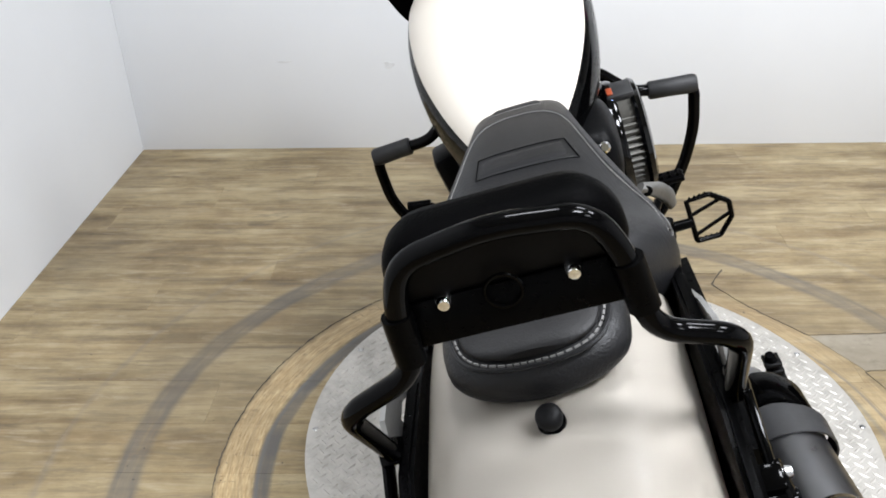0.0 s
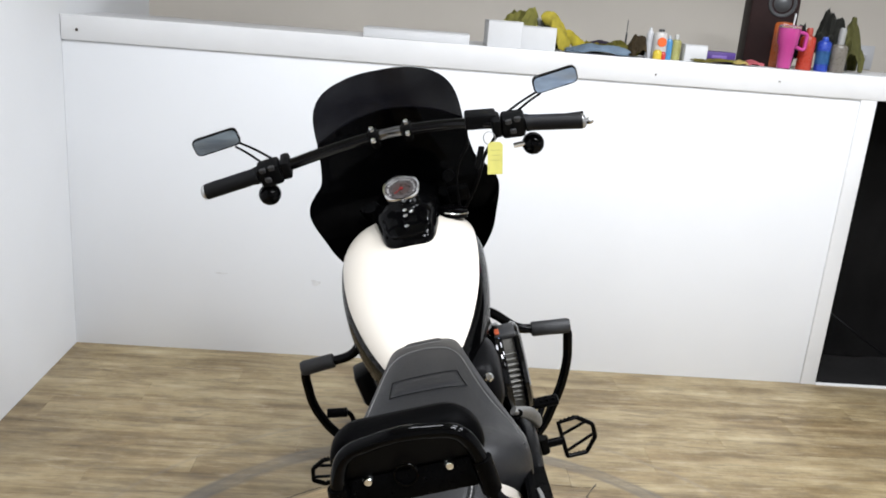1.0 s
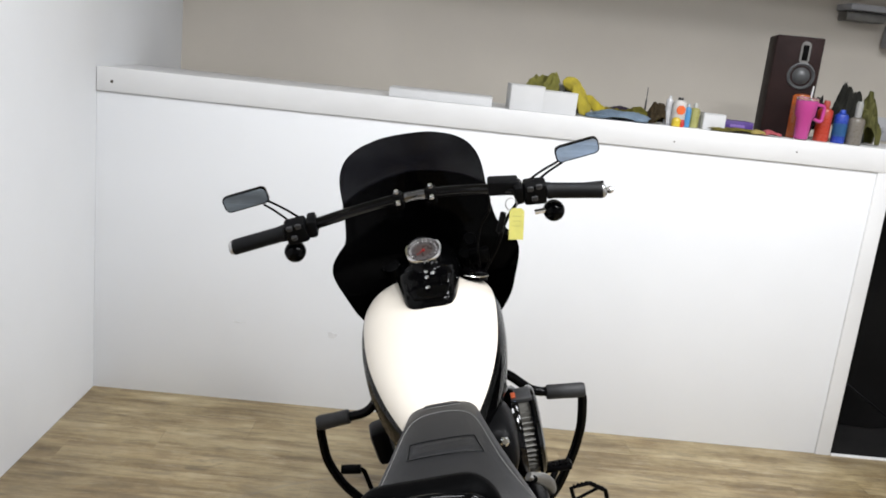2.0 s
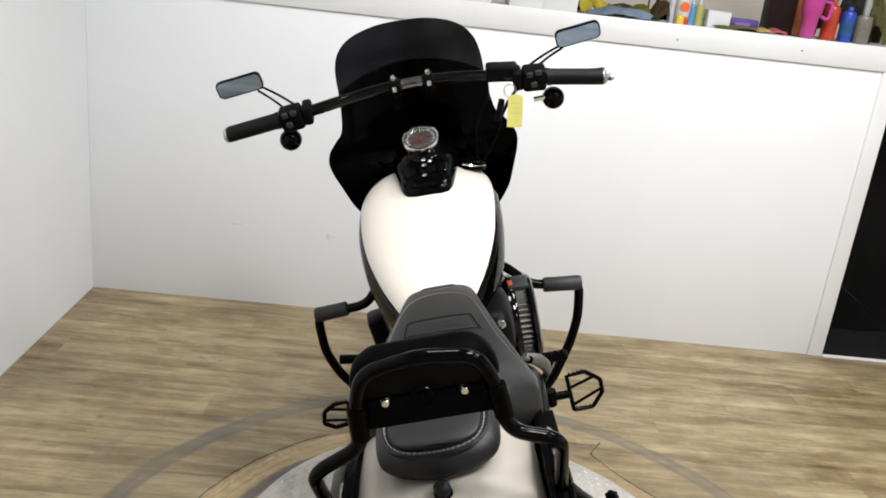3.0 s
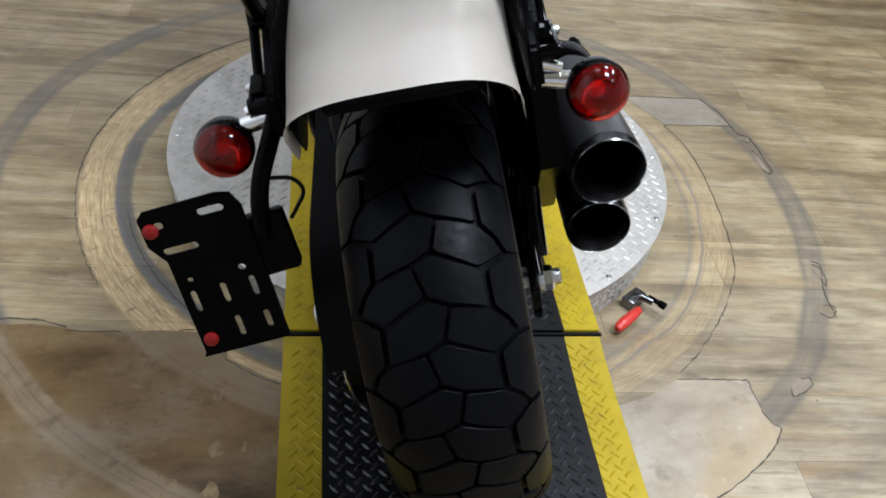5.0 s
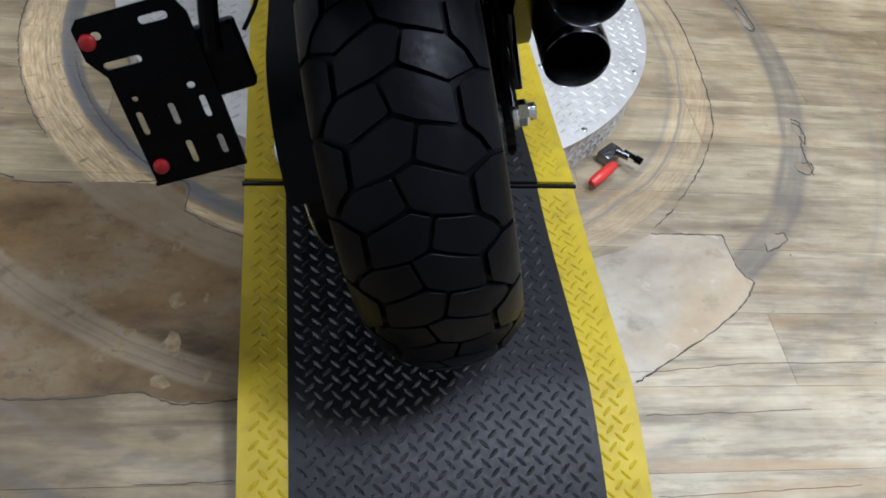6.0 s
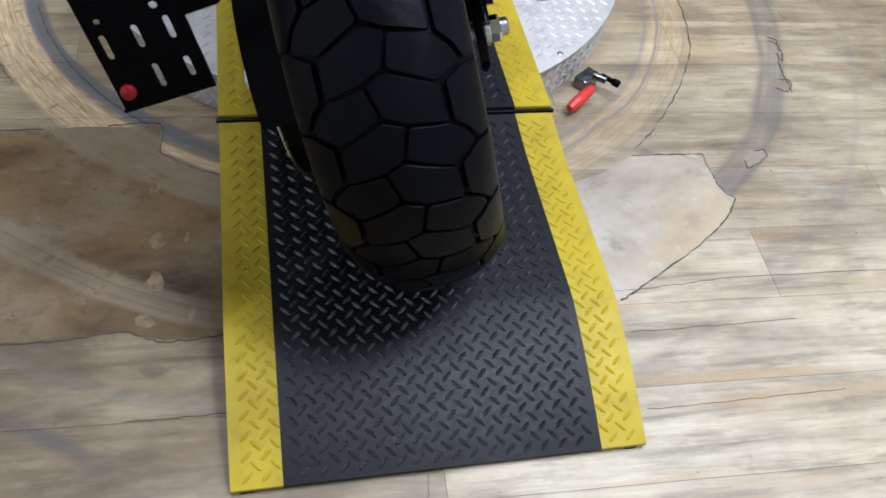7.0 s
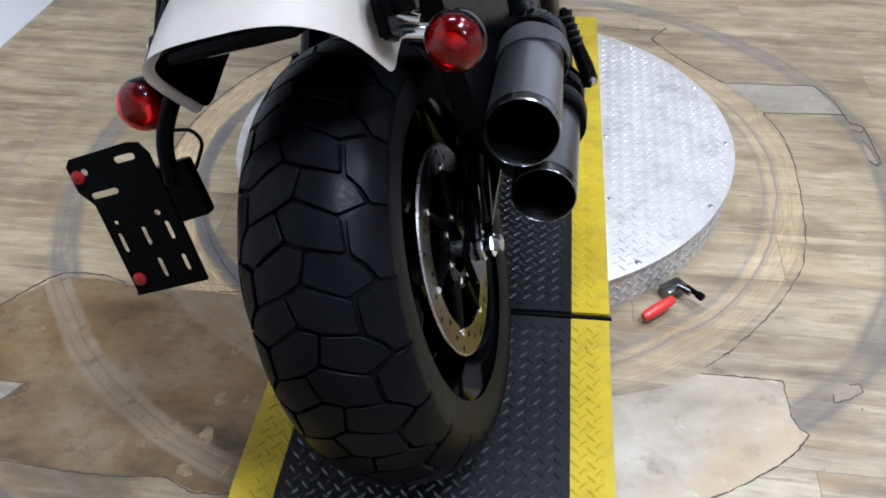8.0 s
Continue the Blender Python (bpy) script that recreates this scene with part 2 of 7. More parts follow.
        col = mix(nt, ramp(nt, brush, [(0.54, grey(0)), (0.68, grey(0.32))]), col, (0.470, 0.415, 0.315))
        col = mix(nt, ramp(nt, line, [(0.28, grey(0.5)), (0.38, grey(0))]), col, (0.098, 0.075, 0.050))
        tan = grain((1.4, 11.0, 2), 5, 0.6)
        col = mix(nt, times(plus(times(wear, 0.7), 0.3), ramp(nt, tan, [(0.53, grey(0)), (0.65, grey(0.65))])), col, (0.30, 0.196, 0.092))
        knots = grain((7.0, 17.0, 7), 2, 0.4, None, 0.6)
        col = mix(nt, ramp(nt, knots, [(0.71, grey(0)), (0.77, grey(0.45))]), col, (0.070, 0.052, 0.036))
        # darker brown in streaky blotches, fading outwards from beside the ramp's foot
        dark_brown = times(step(away(-0.52, -0.26), 0.62, -0.45), ramp(nt, grain((3.5, 11, 4), 6, 0.66, here, 0.5), [(0.34, grey(1)), (0.60, grey(0.25))]))
        col = mix(nt, times(dark_brown, 0.85), col, (0.060, 0.040, 0.019))
    # tracks, by the distance from the turntable's centre
    dx, dy = math_node(nt, "SUBTRACT", px, HUB[0] - 0.014), math_node(nt, "SUBTRACT", py, HUB[1])
    rad = math_node(nt, "SQRT", plus(times(dx, dx), times(dy, dy)))
    turn = math_node(nt, "ARCTAN2", dy, dx)
    wob = plus(rad, times(math_node(nt, "SUBTRACT", grain((2.5, 2.5, 2.5), 5, 0.5, here), 0.5), 0.05))
    polar = nt.nodes.new("ShaderNodeCombineXYZ")
    link(nt, times(turn, 16.0), polar.inputs["X"])
    link(nt, times(rad, 9.0), polar.inputs["Y"])
    dash = grain((1, 1, 1), 4, 0.6, polar.outputs[0])          # marks across the tracks
    nick = grain((4.5, 2.0, 1), 3, 0.6, polar.outputs[0])
    rubbed = plus(times(grain((0.35, 9, 1), 5, 0.6, polar.outputs[0]), 0.5), times(patchy, 0.5))
    keep = ramp(nt, rubbed, [(0.36, grey(0.35)), (0.56, grey(1))])
    west = step(px, 0.35, -0.7)                                    # 1 on the wall's side, 0 on the open side

    def band(r0, r1, soft, source):
        return times(step(source, r0, soft), step(source, r1, -soft))

    if bare is None:
        half_west = plus(times(west, 0.60), 0.38)
        inner = band(0.680, 0.764, 0.008, rad)
        col = mix(nt, times(inner, half_west, keep), col, ramp(nt, grain((1.2, 26, 1), 4, 0.6, polar.outputs[0]), [(0.36, (0.330, 0.226, 0.112)), (0.52, (0.500, 0.362, 0.190)), (0.66, (0.600, 0.470, 0.280))]))
        col = mix(nt, times(inner, half_west, ramp(nt, nick, [(0.30, grey(0.85)), (0.37, grey(0))])), col, (0.135, 0.098, 0.058))
        col = mix(nt, times(inner, half_west, ramp(nt, dash, [(0.30, grey(0.6)), (0.40, grey(0))])), col, (0.170, 0.125, 0.076))
        for r0, r1, much in ((0.708, 0.714, 0.55), (0.733, 0.738, 0.4), (0.757, 0.764, 0.4)):
            col = mix(nt, times(band(r0, r1, 0.003, wob), keep, much), col, (0.160, 0.118, 0.072))
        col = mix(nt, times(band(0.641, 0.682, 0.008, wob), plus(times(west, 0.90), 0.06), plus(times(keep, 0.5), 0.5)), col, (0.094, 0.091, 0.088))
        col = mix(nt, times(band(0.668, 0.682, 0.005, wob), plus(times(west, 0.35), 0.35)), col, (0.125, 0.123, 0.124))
        col = mix(nt, times(band(0.698, 0.709, 0.004, wob), step(px, 0.1, 0.2), 0.7), col, (0.150, 0.136, 0.120))
        outer = times(band(0.922, 1.000, 0.022, wob), keep)
        col = mix(nt, times(outer, plus(times(west, 0.12), 0.66)), col, (0.115, 0.104, 0.092))
        col = mix(nt, times(band(0.928, 0.950, 0.010, wob), keep, 0.45), col, (0.088, 0.080, 0.073))
        col = mix(nt, times(band(0.973, 0.993, 0.010, wob), keep, 0.45), col, (0.088, 0.080, 0.073))
        col = mix(nt, times(band(1.13, 1.155, 0.015, wob), keep, 0.5), col, (0.165, 0.148, 0.128))
        # a dark slanting scrape beside the foot of the ramp
        slant = math_node(nt, "ABSOLUTE", plus(times(plus(px, 0.448), 0.49), times(plus(py, 0.337), 0.87)))
        col = mix(nt, times(step(slant, 0.016, -0.010), step(px, -0.36, -0.05), step(px, -1.2, 0.1), keep, 0.8), col, (0.075, 0.066, 0.058))
    else:
        cream = tuple(min(1, c * 1.12) for c in bare[3])
        track = times(band(0.952, 1.012, 0.008, wob), keep, step(px, -0.15, -0.1))
        col = mix(nt, times(track, 0.62), col, cream)
        for r0, r1 in ((0.970, 0.977), (0.990, 0.996)):
            col = mix(nt, times(track, band(r0, r1, 0.004, wob), 0.4), col, bare[0])
        col = mix(nt, times(track, ramp(nt, dash, [(0.32, grey(0.6)), (0.42, grey(0))])), col, bare[0])
        col = mix(nt, times(band(0.676, 0.790, 0.012, wob), keep, step(px, -0.15, -0.1), 0.6), col, cream)
    # broad grime and specks
    stain = grain((1.3, 1.3, 1.3), 5, 0.6, here)
    col = mix(nt, ramp(nt, stain, [(0.34, grey(0.38)), (0.52, grey(0))]), col, (0.111, 0.085, 0.055))
    dots = grain((75, 75, 75), 1, 0.5, here)
    col = mix(nt, ramp(nt, dots, [(0.775, grey(0)), (0.80, grey(0.8))]), col, (0.051, 0.040, 0.030))
    link(nt, col, b.inputs["Base Color"])
    link(nt, ramp(nt, dust, [(0.3, grey(0.52)), (0.7, grey(0.36))]), b.inputs["Roughness"])
    b.inputs["Specular IOR Level"].default_value = 0.2 if bare else 0.4
    bump(nt, b, plus(fine, times(dust, 0.6)), 0.14, 0.001)
    return m


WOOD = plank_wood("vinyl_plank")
BOARD = plank_wood("bare_brown_board", ((0.050, 0.032, 0.014), (0.136, 0.089, 0.040), (0.176, 0.124, 0.063), (0.208, 0.165, 0.110)))
PATCH = plank_wood("bare_pinkish_patch", ((0.255, 0.213, 0.158), (0.335, 0.287, 0.216), (0.390, 0.342, 0.264), (0.435, 0.392, 0.315)))
PALEPATCH = plank_wood("bare_grey_patch", ((0.190, 0.162, 0.122), (0.245, 0.214, 0.164), (0.290, 0.258, 0.202), (0.330, 0.298, 0.240)))
FLAKE = surface("pale_flake", (0.185, 0.136, 0.075), 0.7, 0, 0.35, 60, 200, 0.1, 0, 0.08, 0.15)
CHIP = plank_wood("chipped_layer", ((0.150, 0.122, 0.086), (0.205, 0.170, 0.122), (0.245, 0.206, 0.150), (0.285, 0.245, 0.185)))
SCUFF = surface("wall_smudge", (0.60, 0.60, 0.60), 0.6, 0, 0.1, 30)


# ---------- mesh helpers ----------
def mesh_of(name, bm, material, smooth=True, angle=38):
    bmesh.ops.recalc_face_normals(bm, faces=bm.faces)
    me = bpy.data.meshes.new(name)
    bm.to_mesh(me)
    bm.free()
    me.materials.append(material)
    if smooth:
        me.polygons.foreach_set("use_smooth", [True] * len(me.polygons))
        me.set_sharp_from_angle(angle=radians(angle))
    return me


def part(name, bm, material, parent=None, label="", smooth=True, angle=38):
    ob = new(name, mesh_of(name, bm, material, smooth, angle))
    ob.parent = parent
    if label:
        tagged(ob, label)
    return ob


def empty(name, m, label, category, group="", kind=""):
    ob = new(name)
    ob.empty_display_size = 0.1
    ob.matrix_world = m
    return tagged(ob, label, category, group, kind)


def spline(pts, step=6):
    """Points along a smooth curve through pts."""
    p = [Vector(q) for q in pts]
    p = [2 * p[0] - p[1]] + p + [2 * p[-1] - p[-2]]
    out = []
    for i in range(1, len(p) - 2):
        a, b, c, d = p[i - 1:i + 3]
        for k in range(step):
            t = k / step
            out.append(0.5 * ((2 * b) + (c - a) * t + (2 * a - 5 * b + 4 * c - d) * t * t + (3 * b - a - 3 * c + d) * t ** 3))
    out.append(p[-2])
    return out


def rounded(pts, r, n=6):
    """The polyline with its inner corners rounded by radius r."""
    p = [Vector(q) for q in pts]
    out = [p[0]]
    for a, b, c in zip(p, p[1:], p[2:]):
        u, v = (a - b), (c - b)
        k = min(r, u.length * 0.48, v.length * 0.48)
        s, e = b + u.normalized() * k, b + v.normalized() * k
        for i in range(n + 1):
            t = i / n
            out.append(s * (1 - t) ** 2 + b * 2 * t * (1 - t) + e * t * t)
    out.append(p[-1])
    return out


def tube(bm, pts, r, sides=12, closed=False, taper=None):
    """A round bar along pts, with closed ends."""
    p = [Vector(q) for q in pts]
    n, rings = len(p), []
    up = None
    for i, q in enumerate(p):
        d = (p[(i + 1) % n] - p[i - 1]) if closed else (p[min(i + 1, n - 1)] - p[max(i - 1, 0)])
        d.normalize()
        if up is None:
            up = d.orthogonal().normalized()
        up = (up - d * up.dot(d)).normalized()
        side = d.cross(up)
        rr = r * (taper[i] if taper else 1)
        rings.append([bm.verts.new(q + (up * math.cos(a) + side * math.sin(a)) * rr) for a in (2 * math.pi * k / sides for k in range(sides))])
    pairs = list(zip(rings, rings[1:])) + ([(rings[-1], rings[0])] if closed else [])
    for a, b in pairs:
        for k in range(sides):
            bm.faces.new((a[k], a[(k + 1) % sides], b[(k + 1) % sides], b[k]))
    if not closed:
        bm.faces.new(rings[0][::-1])
        bm.faces.new(rings[-1])
    return bm


def lathe(bm, profile, m=None, sides=32, full=True):
    """Turns (radius, along) pairs round the local z axis, then moves them by m."""
    m = m or Matrix.Identity(4)
    rings = []
    for r, h in profile:
        if r < 1e-5:
            rings.append([bm.verts.new(m @ Vector((0, 0, h)))])
        else:
            rings.append([bm.verts.new(m @ Vector((r * math.cos(a), r * math.sin(a), h))) for a in (2 * math.pi * k / sides for k in range(sides))])
    for a, b in zip(rings, rings[1:]):
        for k in range(sides):
            k2 = (k + 1) % sides
            f = [a[k % len(a)], a[k2 % len(a)], b[k2 % len(b)], b[k % len(b)]]
            f = [v for i, v in enumerate(f) if v not in f[:i]]
            if len(f) > 2:
                bm.faces.new(f)
    return bm


def box(bm, size, m=None, bevel=0.0, seg=2):
    """A box of that size round the origin of m, its edges rounded."""
    made = bmesh.ops.create_cube(bm, size=1.0)
    vs = made["verts"]
    for v in vs:
        v.co = Vector((v.co.x * size[0], v.co.y * size[1], v.co.z * size[2]))
    if bevel:
        es = list({e for v in vs for e in v.link_edges})
        res = bmesh.ops.bevel(bm, geom=es, offset=min(bevel, min(size) * 0.45), segments=seg, affect="EDGES", profile=0.5)
        vs = list({v for f in res["faces"] for v in f.verts} | {v for v in vs if v.is_valid})
    if m is not None:
        for v in vs:
            v.co = m @ v.co
    return bm


def loft(bm, rings, caps=True):
    vs = [[bm.verts.new(q) for q in ring] for ring in rings]
    n = len(vs[0])
    for a, b in zip(vs, vs[1:]):
        for k in range(n):
            bm.faces.new((a[k], a[(k + 1) % n], b[(k + 1) % n], b[k]))
    if caps:
        bm.faces.new(vs[0][::-1])
        bm.faces.new(vs[-1])
    return bm


def smooth_rows(rows, step=4):
    """Fills in rows of numbers by a smooth curve."""
    out = []
    n = len(rows)
    for i in range(n - 1):
        a, b, c, d = rows[max(i - 1, 0)], rows[i], rows[i + 1], rows[min(i + 2, n - 1)]
        for k in range(step):
            t = k / step
            out.append(tuple(0.5 * (2 * q + (r - p) * t + (2 * p - 5 * q + 4 * r - s) * t * t + (3 * q - p - 3 * r + s) * t ** 3) for p, q, r, s in zip(a, b, c, d)))
    out.append(tuple(rows[-1]))
    return out


def soft_ring(y, w, top, bot, power=2.6, n=28, x0=0.0):
    """A rounded, boxy ring across y: half-width w, from bot to top."""
    mid, h, ring = (top + bot) / 2, (top - bot) / 2, []
    for k in range(n):
        a = 2 * math.pi * k / n
        c, s = math.cos(a), math.sin(a)
        ring.append((x0 + w * math.copysign(abs(c) ** (2 / power), c), y, mid + h * math.copysign(abs(s) ** (2 / power), s)))
    return ring


def soft_body(bm, rows, step=4, n=28):
    """rows of (y, half-width, top, bottom, power)."""
    return loft(bm, [soft_ring(*r, n=n) for r in smooth_rows(rows, step)])


def prism(bm, outline, depth, m):
    """A flat outline (x, y) with thickness from z = 0 to depth, moved by m."""
    lo = [bm.verts.new(m @ Vector((x, y, 0))) for x, y in outline]
    hi = [bm.verts.new(m @ Vector((x, y, depth))) for x, y in outline]
    n = len(outline)
    bm.faces.new(lo[::-1])
    bm.faces.new(hi)
    for k in range(n):
        bm.faces.new((lo[k], lo[(k + 1) % n], hi[(k + 1) % n], hi[k]))
    return bm


def capsule(cx, cy, length, width, angle=0.0, n=5):
    """The outline of a slot with round ends."""
    out, c, s = [], math.cos(angle), math.sin(angle)
    for sign in (1, -1):
        for k in range(n + 1):
            a = -math.pi / 2 + math.pi * k / n + (0 if sign > 0 else math.pi)
            x, y = sign * (length - width) / 2 + width / 2 * math.cos(a), width / 2 * math.sin(a)
            out.append((cx + x * c - y * s, cy + x * s + y * c))
    return out


def blank():
    return bmesh.new()


X_AXIS = pose(0, 0, 0, 0, 90, 0)      # turns a lathe's axis to +x

# ---------- room ----------
def slab(name, lo, hi, material, label, bevel=0.0, category="wall", kind="structure"):
    bm = blank()
    size = [b - a for a, b in zip(lo, hi)]
    box(bm, size, pose(*[(a + b) / 2 for a, b in zip(lo, hi)]), bevel)
    return tagged(part(name, bm, material, None, "", bevel > 0), label, category, "", kind)


floor = slab("floor", (WALL_X - 0.2, -3.6, -0.12), (4.2, 3.7, -0.006), CRACK, "worn brown vinyl plank floor with round scuff marks", 0, "floor")
slab("wall_west", (WALL_X - 0.14, -3.6, -0.05), (WALL_X, 3.56, CEIL), WHITEWALL, "plain white painted side wall with faint smudges")
# Out of view; its grey sets what mirrors and black parts reflect.
slab("wall_south", (WALL_X - 0.14, -3.74, -0.05), (4.2, -3.6, CEIL), GREYWALL, "unseen wall behind the walk, its grey chosen for reflections")
slab("wall_east", (4.06, -3.6, -0.05), (4.2, 3.56, CEIL), WHITEWALL, "plain white painted far side wall")
slab("wall_north", (WALL_X - 0.14, 3.56, -0.05), (4.2, 3.7, CEIL), BEIGE, "plain beige painted wall behind the counter")
# Out of view; greyed and tinted to set bounce light and reflections.
slab("ceiling", (WALL_X - 0.14, -3.74, CEIL), (4.2, 3.7, CEIL + 0.1), CEILING, "unseen ceiling, its grey chosen for bounce light and reflections", 0, "ceiling")
slab("half_wall", (WALL_X, WALL_Y, -0.004), (1.612, WALL_Y + 0.1, 1.232), WHITEWALL, "white painted half wall below the counter", 0.003)
slab("trim", (1.612, WALL_Y - 0.007, -0.004), (1.678, WALL_Y + 0.1, 1.232), WHITETRIM, "white corner trim post of the half wall", 0.003, "trim")
slab("counter_fascia", (WALL_X + 0.002, WALL_Y - 0.010, 1.229), (3.9, WALL_Y, 1.322), WHITETRIM, "white fascia board along the counter", 0.003, "trim")
# Unseen panel, added to keep lamp light off the wall behind.
slab("wall_header", (WALL_X, WALL_Y + 0.001, 2.26), (4.06, WALL_Y + 0.12, CEIL), WHITEWALL, "unseen panel added above the counter to shade the wall behind")
slab("counter_top", (WALL_X + 0.002, WALL_Y + 0.001, 1.284), (3.9, WALL_Y + 0.46, 1.319), WHITETRIM, "white counter top on the half wall", 0.003, "counter")
# The void's shade is put into the colour of panel and floor.
slab("counter_back", (WALL_X + 0.002, WALL_Y + 0.40, 0.0), (3.9, WALL_Y + 0.45, 1.283), BACKDARK, "panel under the counter, coloured dark for the shade there", 0.0)
slab("cavity_floor", (1.68, WALL_Y + 0.004, -0.004), (3.9, WALL_Y + 0.40, 0.001), BACKDARK, "floor under the open counter, coloured dark for the shade there", 0, "floor")
slab("threshold", (1.68, WALL_Y - 0.012, -0.003), (3.9, WALL_Y + 0.003, 0.008), WHITETRIM, "thin white threshold strip", 0.002, "trim")
slab("opening_end", (3.9, WALL_Y - 0.02, 0), (4.06, WALL_Y + 0.5, 1.33), WHITEWALL, "white wall at the counter's end", 0)

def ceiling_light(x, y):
    """An added square housing round an unseen ceiling lamp, open below."""
    top = empty("ceiling_light", pose(x, y, CEIL), "square housing added round an unseen ceiling lamp", "lamp", "ceiling lights")
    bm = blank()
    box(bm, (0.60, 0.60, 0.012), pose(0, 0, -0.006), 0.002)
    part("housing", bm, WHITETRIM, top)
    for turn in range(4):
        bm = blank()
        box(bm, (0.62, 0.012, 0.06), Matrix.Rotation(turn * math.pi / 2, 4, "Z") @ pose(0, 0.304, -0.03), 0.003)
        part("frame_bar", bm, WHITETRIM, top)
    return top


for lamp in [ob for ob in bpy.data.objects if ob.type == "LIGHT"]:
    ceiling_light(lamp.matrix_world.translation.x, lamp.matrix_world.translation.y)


# a screw in the fascia, one cable and a hanging cloth under the counter
bm = blank()
lathe(bm, [(0, 0.003), (0.005, 0.003), (0.006, 0)], pose(-1.419, WALL_Y - 0.010, 1.268, 90), 10)
tagged(part("screw", bm, CRACK), "small dark screw in the white fascia board", "screw", "screws in the fascia")
bm = blank()
tube(bm, spline([(1.86, WALL_Y + 0.31, 0.22), (1.95, WALL_Y + 0.25, 0.16), (2.1, WALL_Y + 0.2, 0.07), (2.3, WALL_Y + 0.18, 0.004), (2.7, WALL_Y + 0.2, 0.005)]), 0.005, 8)
tagged(part("cable", bm, PLASTIC), "black cable running down under the counter", "cable")


def cloth_curtain():
    bm = blank()
    rows = []
    for i in range(30):
        x = 1.69 + i * 0.07
        fold = 0.018 * math.sin(i * 1.1) + 0.012 * math.sin(i * 2.3)
        rows.append([bm.verts.new((x, WALL_Y + 0.34 + fold * (0.5 + z), z)) for z in (0.004, 0.3, 0.6, 0.9, 1.2, 1.28)])
    for a, b in zip(rows, rows[1:]):
        for k in range(5):
            bm.faces.new((a[k], b[k], b[k + 1], a[k + 1]))
    bmesh.ops.solidify(bm, geom=bm.faces[:], thickness=0.004)
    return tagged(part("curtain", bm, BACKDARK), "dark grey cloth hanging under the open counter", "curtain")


cloth_curtain()


# ---------- turntable, ramp ----------
def lug_mesh(spots, length=0.021, width=0.0065, height=0.0022):
    """Raised diamond lugs, each a small pointed lens, at (place, turn in the plane, normal tilt matrix)."""
    verts, faces = [], []
    shape = [(-0.5, 0, 0), (-0.22, -0.5, 0), (0.22, -0.5, 0), (0.5, 0, 0), (0.22, 0.5, 0), (-0.22, 0.5, 0), (-0.26, 0, 1), (0.26, 0, 1)]
    sides = [(0, 1, 6), (1, 2, 7, 6), (2, 3, 7), (3, 4, 7), (4, 5, 6, 7), (5, 0, 6)]
    for m in spots:
        n = len(verts)
        verts += [tuple(m @ Vector((x * length, y * width, z * height))) for x, y, z in shape]
        faces += [tuple(n + i for i in f) for f in sides]
    return verts, faces


def lugs(name, spots, material, parent, **size):
    verts, faces = lug_mesh(spots, **size)
    me = bpy.data.meshes.new(name)
    me.from_pydata(verts, [], faces)
    me.materials.append(material)
    ob = new(name, me)
    ob.parent = parent
    return tagged(ob, "raised diamond tread pattern", "", "", "stuff")


RAMP_TURN = 1.9
RAMP = pose(0.055, 0.192, 0, 0, 0, RAMP_TURN)     # the hinge line's middle
HALF, STRIPE = 0.291, 0.068


def turntable():
    top = empty("turntable", pose(HUB[0], HUB[1], 0), "round raised turntable of bright diamond plate on the floor", "turntable")
    R = 0.578
    bm = blank()
    lathe(bm, [(0, DECK - 0.006), (R - 0.004, DECK - 0.006), (R, DECK - 0.004), (R, DECK - 0.001), (R - 0.002, DECK), (0, DECK)], None, 128)
    part("deck_plate", bm, PLATE, top)
    bm = blank()
    lathe(bm, [(R - 0.03, 0.0), (R - 0.008, 0.0), (R - 0.008, DECK - 0.0065), (R - 0.03, DECK - 0.0065)], None, 128)
    part("side_skirt", bm, PLATE, top)
    inv = RAMP.inverted() @ pose(HUB[0], HUB[1], 0)
    spots = []
    q = 0.0135
    for j in range(-43, 44):
        for i in range(-22, 23):
            x, y = (i + 0.5 * (j % 2)) * 2 * q, j * q
            p = inv @ Vector((x, y, 0))
            if math.hypot(x, y) < R - 0.014 and abs(p.x) > HALF + 0.012:
                spots.append(pose(x, y, DECK - 0.0002, 0, 0, 45 if j % 2 else -45))
    lugs("deck_tread", spots, PLATE, top, length=0.023, width=0.0066, height=0.0021)
    ring = []
    for k in range(264):
        a = 2 * math.pi * k / 264
        for h in range(k % 2, 6, 2):
            turn = Matrix.Rotation(a, 4, "Z") @ pose(R - 0.0081, 0, 0.011 + h * 0.0135, 0, 90, 0) @ pose(0, 0, 0, 0, 0, 45 if k % 2 else -45)
            ring.append(turn)
    lugs("skirt_tread", ring, PLATE, top, length=0.023, width=0.0062, height=0.0022)
    # screws near the rim and along the track
    bm = blank()
    lathe(bm, [(0, 0.0022), (0.0045, 0.002), (0.0068, 0), (0.0068, -0.002)], None, 10)
    me = mesh_of("deck_screw", bm, STEEL)
    rim = [181.5 + 25.5 * k for k in range(14)]
    places = [(0.562 * math.cos(radians(a)), 0.562 * math.sin(radians(a))) for a in rim]
    places += [(0.29, 0.0), (0.30, -0.24), (0.275, 0.236), (-0.27, 0.02), (-0.28, -0.22), (-0.26, 0.26)]
    for x, y in places:
        q = inv @ Vector((x, y, 0))
        if abs(q.x) > HALF + 0.01:
            ob = new("deck_screw", me)
            ob.parent, ob.location = top, (x, y, DECK)
    return top


turntable()


